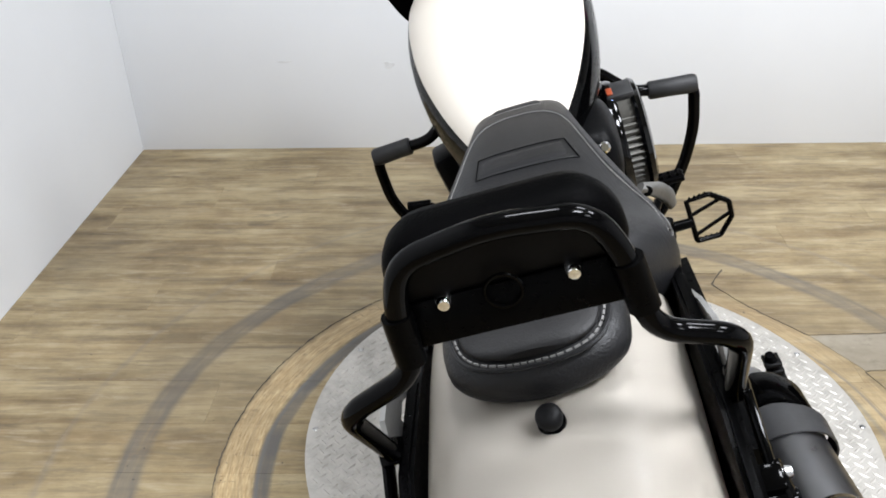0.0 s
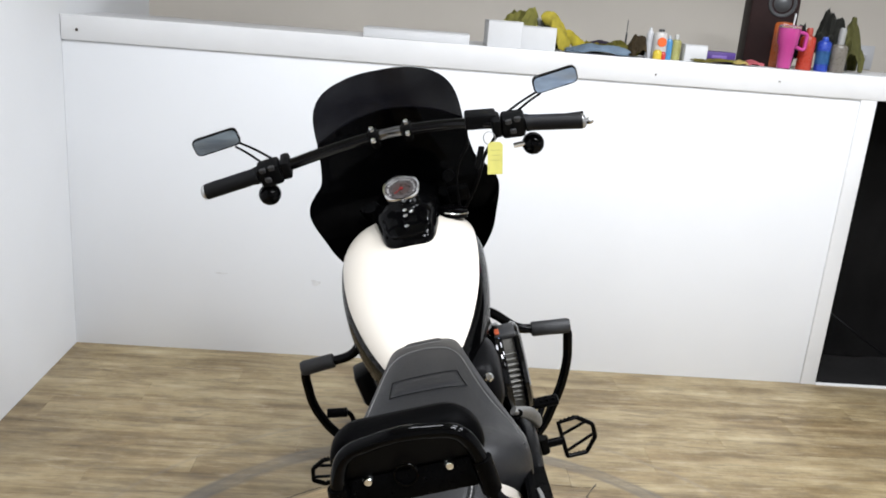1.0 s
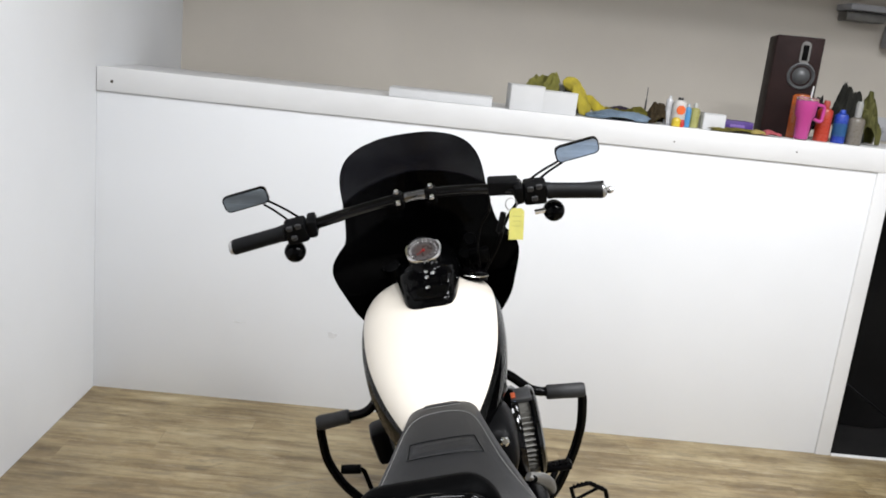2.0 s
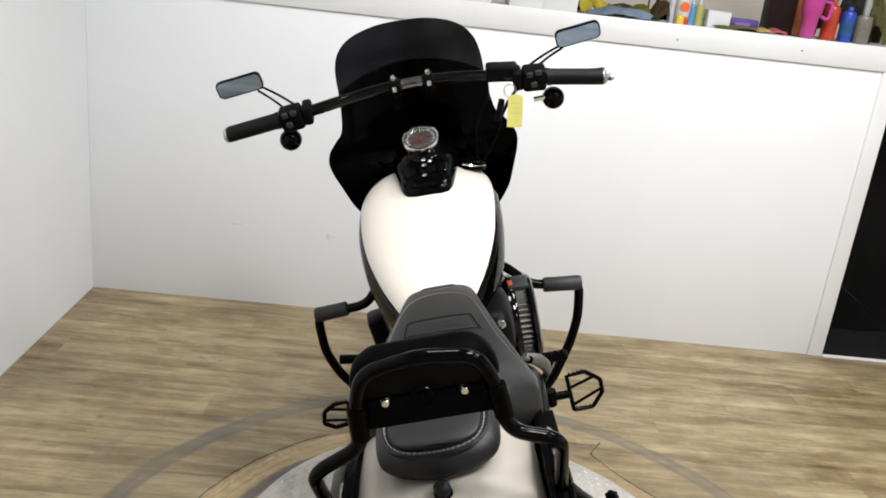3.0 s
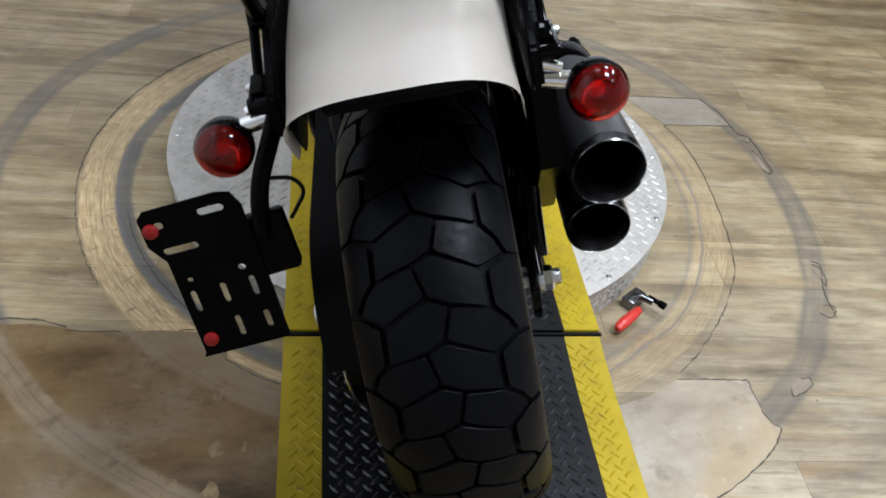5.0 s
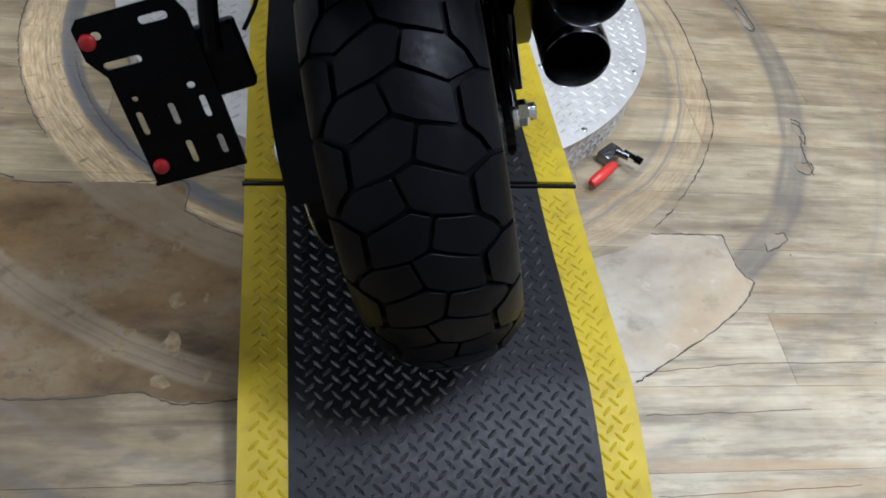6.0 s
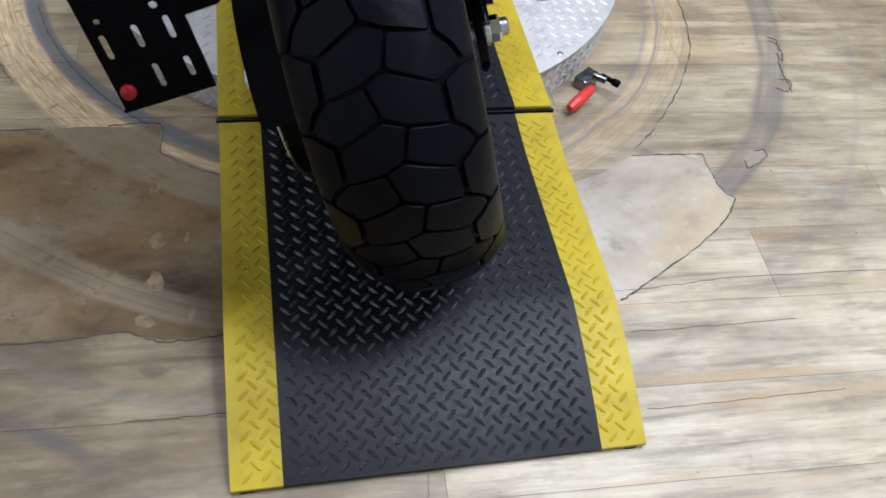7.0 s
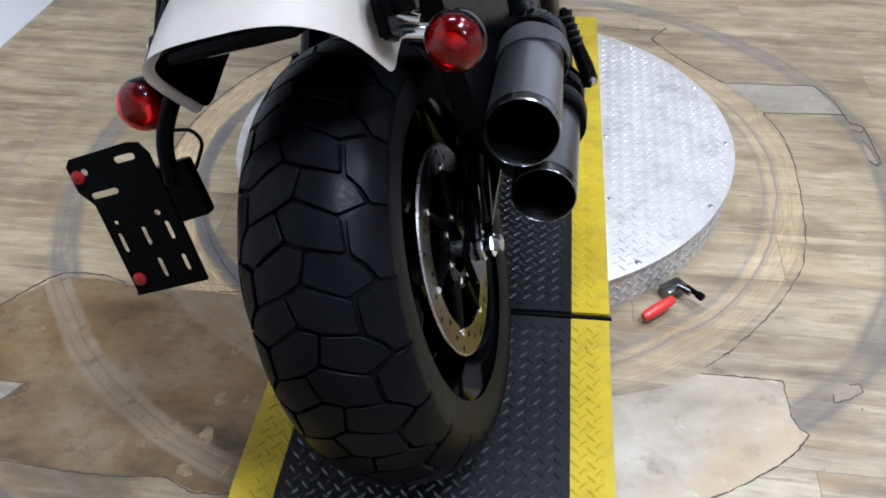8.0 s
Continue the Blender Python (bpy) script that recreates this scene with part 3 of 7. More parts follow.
def fall(y):
    """Height of the ramp's plate at y behind the hinge."""
    if y > -0.40:
        return 0.079 + 0.010 * max(0.0, min(1.0, (y + 0.16) / 0.16)) ** 2
    t = min(1.0, (-0.40 - y) / 0.215)
    return 0.079 - 0.067 * (0.35 * t * t + 0.65 * t)


def plate_strip(bm, x0, x1, ys, height, thick):
    """A bent plate between x0 and x1 that follows height(y)."""
    rings = [[(x0, y, height(y) - thick), (x1, y, height(y) - thick), (x1, y, height(y)), (x0, y, height(y))] for y in ys]
    return loft(bm, rings)


def track(name, label, ys, height, lug_rows, skirt):
    top = empty(name, RAMP, label, "ramp")
    inner = HALF - STRIPE
    bm = blank()
    plate_strip(bm, -inner, inner, ys, height, 0.006)
    part("black_plate", bm, RAMPBLACK, top, "", True, 20)
    for sign in (-1, 1):
        bm = blank()
        a, b = sorted((sign * inner, sign * HALF))
        plate_strip(bm, a, b, ys, lambda y: height(y) + 0.0004, 0.006)
        part("yellow_edge", bm, YELLOW, top, "yellow painted edge stripe", True, 20)
    if skirt:
        for sign in (-1, 1):
            bm = blank()
            a, b = sorted((sign * (HALF - 0.03), sign * (HALF - 0.012)))
            rings = [[(a, y, 0.0005), (b, y, 0.0005), (b, y, max(0.002, height(y) - 0.0065)), (a, y, max(0.002, height(y) - 0.0065))] for y in ys]
            loft(bm, rings)
            part("side_rail", bm, SATIN, top)
    black, yellow = [], []
    q = 0.0128
    for j in range(lug_rows[0], lug_rows[1]):
        y = j * q
        if not (min(ys) + 0.012 < y < max(ys) - 0.012):
            continue
        slope = math.degrees(math.atan2(height(y + 0.004) - height(y - 0.004), 0.008))
        for i in range(-13, 14):
            x = (i + 0.5 * (j % 2)) * 2 * q
            if abs(x) > HALF - 0.010 or abs(abs(x) - inner) < 0.007:
                continue
            on = abs(x) > inner
            m = pose(x, y, height(y) + (0.0003 if on else 0), slope, 0, 0) @ pose(0, 0, 0, 0, 0, 45 if j % 2 else -45)
            (yellow if on else black).append(m)
    lugs("black_tread", black, LUGBLACK, top, length=0.0222, width=0.0062, height=0.0026)
    lugs("yellow_tread", yellow, YELLOW, top, length=0.0222, width=0.0062, height=0.0022)
    return top


ys = [-0.002] + [-0.005 - 0.02 * k for k in range(21)] + [-0.42 - 0.0195 * k for k in range(1, 11)]
loading_ramp = track("loading_ramp", "black diamond plate loading ramp with yellow edges", ys, fall, (-52, 1), True)
bm = blank()
tube(bm, [(-HALF - 0.004, 0, 0), (HALF + 0.004, 0, 0)], 0.0042, 8)
part("hinge_rod", bm, SATIN, loading_ramp).location = (0, 0.002, 0.0905)
ys = [0.006] + [0.1 * k for k in range(1, 12)] + [1.2]
track("turntable_track", "black track with yellow edges across the turntable", ys, lambda y: DECK + 0.0062, (0, 98), False)
# the block under the front wheel
bm = blank()
box(bm, (0.26, 0.5, 0.088), pose(0.06, 1.66, 0.0445), 0.01)
tagged(part("wheel_block", bm, RAMPBLACK), "low black block under the front wheel", "block")


def clamp_handle():
    top = empty("clamp_handle", pose(0.49, 0.352, 0), "red-handled metal locking clamp beside the turntable", "clamp")
    bm = blank()
    box(bm, (0.05, 0.03, 0.024), pose(-0.012, 0.028, 0.014, 0, 0, 40), 0.003)
    lathe(bm, [(0, 0.014), (0.008, 0.014), (0.008, -0.014), (0, -0.014)], pose(0.008, 0.012, 0.03, 0, 90, -35), 12)
    part("bracket", bm, DARKSTEEL, top)
    bm = blank()
    tube(bm, [(0.012, 0.016, 0.034), (0.034, -0.006, 0.034)], 0.0055, 10)
    box(bm, (0.016, 0.012, 0.012), pose(0.036, -0.008, 0.034, 0, 0, -45), 0.002)
    part("bolt", bm, SATIN, top)
    bm = blank()
    lathe(bm, [(0, -0.052), (0.007, -0.051), (0.0105, -0.044), (0.012, -0.02), (0.0105, 0.01), (0.0085, 0.024), (0.007, 0.026), (0, 0.026)], pose(-0.034, -0.034, 0.026, 0, 84, 41), 16)
    part("grip", bm, REDPAINT, top, "red rubber grip")
    return top


clamp_handle()


# ---------- floor wear that has its own edges ----------
def crack(points, width=0.0035, seed=1):
    rnd = random.Random(seed)
    pts = spline([(x, y, 0) for x, y in points], 8)
    bm = blank()
    rings = []
    for i, q in enumerate(pts):
        d = (pts[min(i + 1, len(pts) - 1)] - pts[max(i - 1, 0)]).normalized()
        s = Vector((-d.y, d.x, 0))
        w = 0.55 * width * max(0.10, 0.75 + 0.9 * noise.noise(Vector((i * 0.55, seed * 3.1, 0))) + rnd.uniform(-0.35, 0.35))
        c = q + s * rnd.uniform(-0.0016, 0.0016)
        rings.append([c - s * w / 2 + Vector((0, 0, -0.001)), c + s * w / 2 + Vector((0, 0, -0.001)), c + s * w / 2 + Vector((0, 0, 0.0012)), c - s * w / 2 + Vector((0, 0, 0.0012))])
    loft(bm, rings)
    return part("crack", bm, CRACK, floor, "", False)


def arc(r, a0, a1, n=12):
    return [(HUB[0] + r * math.cos(radians(a0 + (a1 - a0) * k / n)), HUB[1] + r * math.sin(radians(a0 + (a1 - a0) * k / n))) for k in range(n + 1)]


crack(arc(0.779, 122, 190, 14), 0.0050, 2)
crack(arc(0.776, 190, 212, 6), 0.003, 3)
crack(arc(0.672, 196, 232, 8), 0.003, 43)
crack([(0.487, 1.458), (0.54, 1.376), (0.605, 1.30), (0.661, 1.239)], 0.0042, 4)
crack([(0.747, 1.09), (0.775, 1.01), (0.787, 0.937), (0.789, 0.80), (0.777, 0.633), (0.75, 0.5), (0.70, 0.40), (0.661, 0.34), (0.59, 0.25), (0.531, 0.192)], 0.0042, 6)
crack([(-1.02, 0.02), (-0.94, 0.10), (-0.87, 0.175), (-0.83, 0.235), (-0.785, 0.282), (-0.70, 0.288), (-0.64, 0.272)], 0.006, 45)
crack([(0.329, 1.541), (0.42, 1.535), (0.50, 1.53)], 0.003, 5)
crack([(0.487, 1.458), (0.478, 1.478), (0.497, 1.515), (0.521, 1.553)], 0.0085, 46)
crack([(0.661, 1.239), (0.78, 1.243), (0.90, 1.249)], 0.004, 7)
crack([(0.90, 1.249), (0.935, 1.18), (0.949, 1.107)], 0.004, 8)
crack([(0.949, 1.107), (0.85, 1.10), (0.747, 1.092)], 0.0035, 9)
crack([(0.949, 1.107), (0.957, 1.07), (0.983, 1.052), (0.99, 1.01), (0.992, 0.95), (0.993, 0.90), (0.977, 0.884)], 0.0065, 11)
crack([(0.951, 0.540), (0.968, 0.527), (0.955, 0.48), (0.94, 0.436), (0.934, 0.355)], 0.0045, 12)
crack([(-0.64, 0.262), (-0.541, 0.264)], 0.004, 13)
crack([(-0.435, 0.27), (-0.348, 0.274), (-0.343, 0.204)], 0.0035, 14)
crack([(-0.343, 0.204), (-0.30, 0.172), (-0.236, 0.142)], 0.0035, 15)
crack([(-1.05, -0.176), (-0.70, -0.172), (-0.545, -0.178), (-0.455, -0.176), (-0.371, -0.168), (-0.314, -0.188), (-0.222, -0.180)], 0.0045, 16)
crack([(-0.358, -0.314), (-0.29, -0.313), (-0.224, -0.312)], 0.0016, 21)
crack([(0.40, -0.137), (0.498, -0.131), (0.62, -0.121), (0.95, -0.118), (1.2, -0.116)], 0.0008, 17)
crack([(0.405, -0.217), (0.55, -0.214), (0.696, -0.21)], 0.0007, 22)
crack([(0.39, -0.354), (0.56, -0.349), (0.725, -0.344)], 0.0007, 23)
crack([(0.046, -0.428), (0.043, -0.465), (0.041, -0.50)], 0.0014, 24)


def floor_patch(outline, label, material=PATCH, lift=0.0008):
    bm = blank()
    prism(bm, outline, 0.004, pose(0, 0, lift - 0.004))
    return part("patch", bm, material, floor, label, False)


def ragged(outline, size=0.006, step=0.03, seed=1):
    """The outline with its long sides broken into small uneven steps."""
    rnd, out = random.Random(seed), []
    for (x0, y0), (x1, y1) in zip(outline, outline[1:] + outline[:1]):
        n = max(1, int(math.hypot(x1 - x0, y1 - y0) / step))
        out += [(x0 + (x1 - x0) * k / n + (rnd.uniform(-size, size) if k else 0), y0 + (y1 - y0) * k / n + (rnd.uniform(-size, size) if k else 0)) for k in range(n)]
    return out


floor_patch([(0.33, -0.165), (0.405, -0.157), (0.448, -0.13), (0.561, -0.061), (0.65, 0.007), (0.69, 0.060), (0.670, 0.085), (0.664, 0.173), (0.519, 0.174), (0.45, 0.13), (0.33, 0.09)], "pale worn floor patch")
floor_patch([(0.665, 1.235), (0.897, 1.245), (0.945, 1.111), (0.75, 1.096)], "pale bare floor patch", PALEPATCH)
floor_patch(ragged([(-1.45, -0.174), (-0.70, -0.170), (-0.545, -0.176), (-0.371, -0.166), (-0.314, -0.186), (-0.20, -0.178), (-0.20, 0.125), (-0.343, 0.204), (-0.348, 0.272), (-0.435, 0.268), (-0.56, 0.26), (-0.66, 0.272), (-0.785, 0.280), (-0.87, 0.173), (-1.02, 0.018), (-1.45, -0.10)], 0.004, 0.04, 3), "bare brown board where the printed layer is rubbed off", BOARD, 0.0006)
floor_patch([(-0.98, -0.012), (-0.712, -0.011), (-0.735, -0.055), (-0.775, -0.115), (-0.98, -0.118)], "pale grey remnant of the printed layer", PALEPATCH, 0.0014)
crack([(-0.98, -0.012), (-0.712, -0.011), (-0.735, -0.055), (-0.775, -0.115)], 0.003, 25)
crack([(0.519, 0.174), (0.59, 0.1755), (0.664, 0.175)], 0.0045, 18)
crack([(0.664, 0.175), (0.666, 0.13), (0.670, 0.085), (0.69, 0.060)], 0.0055, 19)
crack([(0.69, 0.060), (0.65, 0.007), (0.561, -0.061), (0.448, -0.13), (0.405, -0.157)], 0.0055, 20)


def flake(x, y, w, l, turn, seed):
    """A shred of the pale underlayer left on the bare board."""
    rnd = random.Random(seed)
    m = pose(x, y, 0, 0, 0, turn)
    pts = [m @ Vector((w / 2 * rnd.uniform(0.45, 1.1) * math.cos(k * math.pi / 4), l / 2 * rnd.uniform(0.45, 1.1) * math.sin(k * math.pi / 4), 0)) for k in range(8)]
    floor_patch([(p.x, p.y) for p in pts], "", FLAKE, 0.0008)


for x, y, w, l, turn, seed in ((-0.346, 0.118, 0.026, 0.045, 0, 1), (-0.336, 0.004, 0.030, 0.045, -20, 2), (-0.289, 0.010, 0.012, 0.030, 0, 3), (-0.396, -0.060, 0.026, 0.022, 30, 4), (-0.334, -0.082, 0.034, 0.050, 10, 5),
                               (-0.345, -0.150, 0.040, 0.028, -20, 6), (-0.276, -0.138, 0.018, 0.045, -10, 7), (-0.41, -0.088, 0.030, 0.018, 40, 8), (-0.44, 0.12, 0.020, 0.012, 0, 9), (-0.52, 0.06, 0.016, 0.024, 30, 10)):
    flake(x, y, w, l, turn, seed)


def chip(x, y, w, l, turn, seed):
    """A small flake of the top layer missing, with one ragged dark edge."""
    rnd = random.Random(seed)
    m = pose(x, y, 0, 0, 0, turn)
    pts = []
    for k in range(10):
        a = 2 * math.pi * k / 10
        g = rnd.uniform(0.5, 1.2)
        p = m @ Vector((w / 2 * g * math.cos(a), l / 2 * g * math.sin(a), 0))
        pts.append((p.x, p.y))
    floor_patch(pts, "", CHIP, 0.0004)
    crack(pts[6:] + pts[:4], 0.0034, seed + 40)


for x, y, w, l, turn, seed in ((0.772, 0.161, 0.042, 0.068, -35, 1), (0.920, 0.380, 0.038, 0.055, -15, 2), (0.955, 0.495, 0.030, 0.075, 5, 3), (0.966, 1.045, 0.040, 0.035, 8, 5), (0.975, 0.945, 0.024, 0.12, 8, 4)):
    chip(x, y, w, l, turn, seed)
# smudges on the half wall
for x, z, w, h in ((-0.886, 0.342, 0.07, 0.008), (-0.5, 0.325, 0.05, 0.03), (0.2, 0.62, 0.02, 0.012)):
    bm = blank()
    pts = [(w / 2 * math.cos(k * 0.63) * (0.8 + 0.3 * math.sin(k * 2.1)), h / 2 * math.sin(k * 0.63) * (0.8 + 0.3 * math.cos(k * 1.7))) for k in range(10)]
    prism(bm, pts, 0.001, pose(x, WALL_Y - 0.0002, z, 90))
    part("smudge", bm, SCUFF, bpy.data.objects["half_wall"], "faint grey smudge", False)
for x, z in ((0.78, 1.265), (1.27, 1.275)):
    bm = blank()
    lathe(bm, [(0, 0.002), (0.003, 0.002), (0.0035, 0)], pose(x, WALL_Y - 0.010, z, 90), 8)
    tagged(part("screw", bm, CRACK), "small dark screw in the white fascia board", "screw", "screws in the fascia")

# ---------- motorcycle, in its own axes: x to its right, y ahead, z up its leaning mid-plane ----------
bike = empty("motorcycle", pose(0.118, 0, 0.06, 0, -16.3, 0), "white and black cruiser motorcycle leaning on its stand", "motorcycle")


def wheel_surface(s, R, half, drop, span=1.22):
    """Across a tyre's tread: s from -1 to 1 gives the place sideways and the radius."""
    return half * math.sin(s * span) / math.sin(span), R - drop * (1 - math.cos(s * span)) / (1 - math.cos(span))


def tyre(name, centre, R, half, drop, rim_r, pitches):
    groove = 0.008
    bm = blank()
    prof = []
    for k in range(17):
        x, r = wheel_surface(-1 + k / 8, R - groove, half, drop)
        prof.append((r, x))
    x1, r1 = prof[-1][1], prof[-1][0]
    side = [(r1 - 0.012, x1 + 0.002), (r1 - 0.03, x1 + 0.0015), (r1 - 0.045, x1 - 0.004), (rim_r + 0.014, x1 - 0.012), (rim_r + 0.004, x1 - 0.014), (rim_r, x1 - 0.02), (rim_r - 0.004, x1 - 0.035)]
    lathe(bm, prof, X_AXIS, 96)
    ob = part(name, bm, RUBBER, bike, "black tyre with chunky blocks")
    ob.location = centre
    for flip in (-1, 1):
        bm = blank()
        bead = [(rim_r + 0.030, x1 - 0.0085), (rim_r + 0.027, x1 - 0.0065), (rim_r + 0.024, x1 - 0.0095)]
        lathe(bm, [(r, flip * x) for r, x in [(r1, x1)] + side[:3] + bead + side[3:]], X_AXIS, 96)
        part("sidewall", bm, SIDEWALL, ob, "dusty black sidewall", True, 25)
    # raised tread blocks: two staggered centre rows and long shoulder blocks, (across, degrees round)
    row_right = [(0.13, 0), (0.49, -1.7), (0.66, -4.8), (0.75, -8.2), (0.45, -10.9), (0.05, -6.4)]
    row_left = [(0.13, 0.2), (-0.05, 1.8), (-0.48, -2.5), (-0.5, -10.5), (-0.12, -8.3), (0.05, -6.4)]
    shoulder = [(0.52, -11.1), (0.77, -8.6), (1.02, -8.8), (1.02, -25.4), (0.79, -25.3), (0.68, -21.8), (0.53, -18.9)]
    shapes = [row_right, row_left, shoulder] + [[(-u, v - 8.5) for u, v in q] for q in (row_right, row_left, shoulder)]
    turn = 360 / pitches
    wide, along = 1.25 * half, radians(1) * R * turn / 17.1

    def inset(pts, g):
        """The outline drawn in by g metres on every side."""
        q = [Vector((u * wide, v * along)) for u, v in pts]
        if sum(a.x * b.y - b.x * a.y for a, b in zip(q, q[1:] + q[:1])) < 0:
            q.reverse()
        lines = []
        for a, b in zip(q, q[1:] + q[:1]):
            d = (b - a).normalized()
            lines.append((a + Vector((-d.y, d.x)) * g, d))
        out = []
        for (a, d), (b, e) in zip(lines[-1:] + lines[:-1], lines):
            k = ((b - a).x * e.y - (b - a).y * e.x) / (d.x * e.y - d.y * e.x)
            p = a + d * k
            out.append((p.x / wide, p.y / along))
        return out

    def dense(pts):
        return [(u + (u2 - u) * t, v + (v2 - v) * t) for (u, v), (u2, v2) in zip(pts, pts[1:] + pts[:1]) for t in (0.06, 0.35, 0.65, 0.94)]

    def on_tyre(u, v, lift):
        x, r = wheel_surface(max(-1.03, min(1.03, u)), R, half, drop)
        a = radians(42.7 + v * turn / 17.1)
        return (x, -(r + lift) * math.cos(a), (r + lift) * math.sin(a))

    for shape in shapes:
        bm = blank()
        cu, cv = sum(u for u, v in shape) / len(shape), sum(v for u, v in shape) / len(shape)
        lows = [bm.verts.new(on_tyre(u, v, -0.009)) for u, v in dense(inset(shape, 0.0019))]
        tops = [bm.verts.new(on_tyre(u, v, -0.0006)) for u, v in dense(inset(shape, 0.0021))]
        rim = [bm.verts.new(on_tyre(u, v, 0.0)) for u, v in dense(inset(shape, 0.0026))]
        crown = [bm.verts.new(on_tyre(cu + (u - cu) * 0.5, cv + (v - cv) * 0.5, 0.0)) for u, v in dense(inset(shape, 0.0026))]
        mid = bm.verts.new(on_tyre(cu, cv, 0.0))
        n = len(tops)
        for k in range(n):
            k2 = (k + 1) % n
            for low, high in ((lows, tops), (tops, rim), (rim, crown)):
                bm.faces.new((low[k], low[k2], high[k2], high[k]))
            bm.faces.new((crown[k], crown[k2], mid))
        me = mesh_of("tread_block", bm, RUBBER, True, 28)
        for i in range(pitches):
            b = new("tread_block", me)
            b.parent = ob
            b.rotation_euler = (-i * radians(turn), 0, 0)
    return ob


REAR = (0, 0, 0.339)
TYRE = (-0.011, 0, 0.339)
FRONT = (0, 1.61, 0.335)
tyre("rear_tyre", TYRE, 0.320, 0.097, 0.054, 0.222, 21)


def wheel(name, centre, rim_r, half, side_disc):
    c = Vector(centre)
    bm = blank()
    lathe(bm, [(rim_r - 0.02, -half * 0.55), (rim_r - 0.006, -half), (rim_r + 0.004, -half - 0.003), (rim_r + 0.006, -half + 0.004), (rim_r - 0.01, -half * 0.7), (rim_r - 0.026, 0),
               (rim_r - 0.01, half * 0.7), (rim_r + 0.006, half - 0.004), (rim_r + 0.004, half + 0.003), (rim_r - 0.006, half), (rim_r - 0.03, half * 0.55), (rim_r - 0.038, 0), (rim_r - 0.03, -half * 0.55), (rim_r - 0.02, -half * 0.55)],
          Matrix.Translation(c) @ X_AXIS, 72)
    part(name + "_rim", bm, GLOSS, bike)
    bm = blank()
    lathe(bm, [(0, -0.07), (0.03, -0.07), (0.034, -0.062), (0.03, -0.03), (0.046, -0.02), (0.046, 0.02), (0.03, 0.03), (0.034, 0.062), (0.03, 0.07), (0, 0.07)], Matrix.Translation(c) @ X_AXIS, 32)
    part(name + "_hub", bm, SATIN, bike)
    # Small raised dots imitate the broken reflection along the rim lip.
    for side in (-1, 1):
        bm = blank()
        for k in range(120):
            a = 2 * math.pi * k / 120
            lathe(bm, [(0, 0.0012), (0.0022, 0.0008), (0.0028, -0.001)], Matrix.Translation(c) @ Matrix.Rotation(a, 4, "X") @ pose(side * (half - 0.012), 0, rim_r - 0.0105, 180), 5)
        part("rim_bead", bm, DARKSTEEL, bike, "line of added dots imitating reflections on the rim lip")
    for k in range(5):
        bm = blank()
        for split in (-1, 1):
            a = 2 * math.pi * k / 5
            b = a + split * 0.16
            p0 = c + Vector((0.0, 0.04 * math.cos(a + split * 0.3), 0.04 * math.sin(a + split * 0.3)))
            p1 = c + Vector((split * 0.012, (rim_r - 0.03) * math.cos(b), (rim_r - 0.03) * math.sin(b)))
            tube(bm, [p0, p0.lerp(p1, 0.5), p1], 0.011, 8, False, [1.2, 0.9, 1.1])
        part("split_spoke", bm, GLOSS, bike)
    # drilled brake disc
    x = side_disc
    bm = blank()
    outer, inner = 0.149, 0.112
    prof = [(outer, -0.0025), (outer, 0.0025), (inner, 0.0025), (inner, -0.0025), (outer, -0.0025)]
    m = Matrix.Translation(c + Vector((x, 0, 0))) @ X_AXIS
    lathe(bm, prof, m, 64)
    disc = part(name + "_brake_disc", bm, DISC, bike, "steel brake disc")
    # Bright steel ring round the disc's outer edge.
    bm = blank()
    tube(bm, [c + Vector((x, (outer + 0.0004) * math.cos(q), (outer + 0.0004) * math.sin(q))) for q in (2 * math.pi * k / 72 for k in range(72))], 0.0022, 6, True)
    part("disc_edge", bm, STEEL, disc, "bright edge ring")
    bm = blank()
    lathe(bm, [(0.056, -0.003), (0.056, 0.003), (0.034, 0.004), (0.034, -0.003)], m, 32)
    carrier = part("disc_carrier", bm, SATIN, disc)
    for k in range(7):
        bm = blank()
        a = 2 * math.pi * k / 7 + 0.2
        p0, p1 = Vector((x, 0.05 * math.cos(a - 0.25), 0.05 * math.sin(a - 0.25))), Vector((x, 0.114 * math.cos(a), 0.114 * math.sin(a)))
        tube(bm, [c + p0, c + p1], 0.007, 8, False, [1.2, 0.8])
        part("carrier_arm", bm, SATIN, disc)
    bm = blank()
    lathe(bm, [(0, 0.0032), (0.0045, 0.003), (0.0062, 0.0012), (0.0062, -0.001)], X_AXIS, 10)
    me = mesh_of("disc_bolt", bm, CHROME)
    for k in range(7):
        a = 2 * math.pi * k / 7 + 0.2
        b = new("disc_bolt", me)
        b.parent, b.location = disc, c + Vector((x + 0.0025, 0.119 * math.cos(a), 0.119 * math.sin(a)))
        b = new("disc_bolt", me)
        b.parent, b.location = disc, c + Vector((x + 0.004, 0.046 * math.cos(a), 0.046 * math.sin(a)))
    # Flat dark discs paint the shade inside the drilled holes.
    bm = blank()
    lathe(bm, [(0, 0), (0.0035, 0), (0.0035, 0.0006), (0, 0.0006)], X_AXIS, 8)
    me = mesh_of("disc_hole", bm, SOOT_SHADE)
    for k in range(28):
        a, r = 2 * math.pi * k / 28, (0.122, 0.132, 0.141)[k % 3]
        b = new("disc_hole", me)
        b.parent, b.location = disc, c + Vector((x + 0.0022, r * math.cos(a), r * math.sin(a)))
    return disc


wheel("rear", REAR, 0.220, 0.074, 0.078)
# axle with its nut, plates of the swingarm, belt pulley with guard
bm = blank()
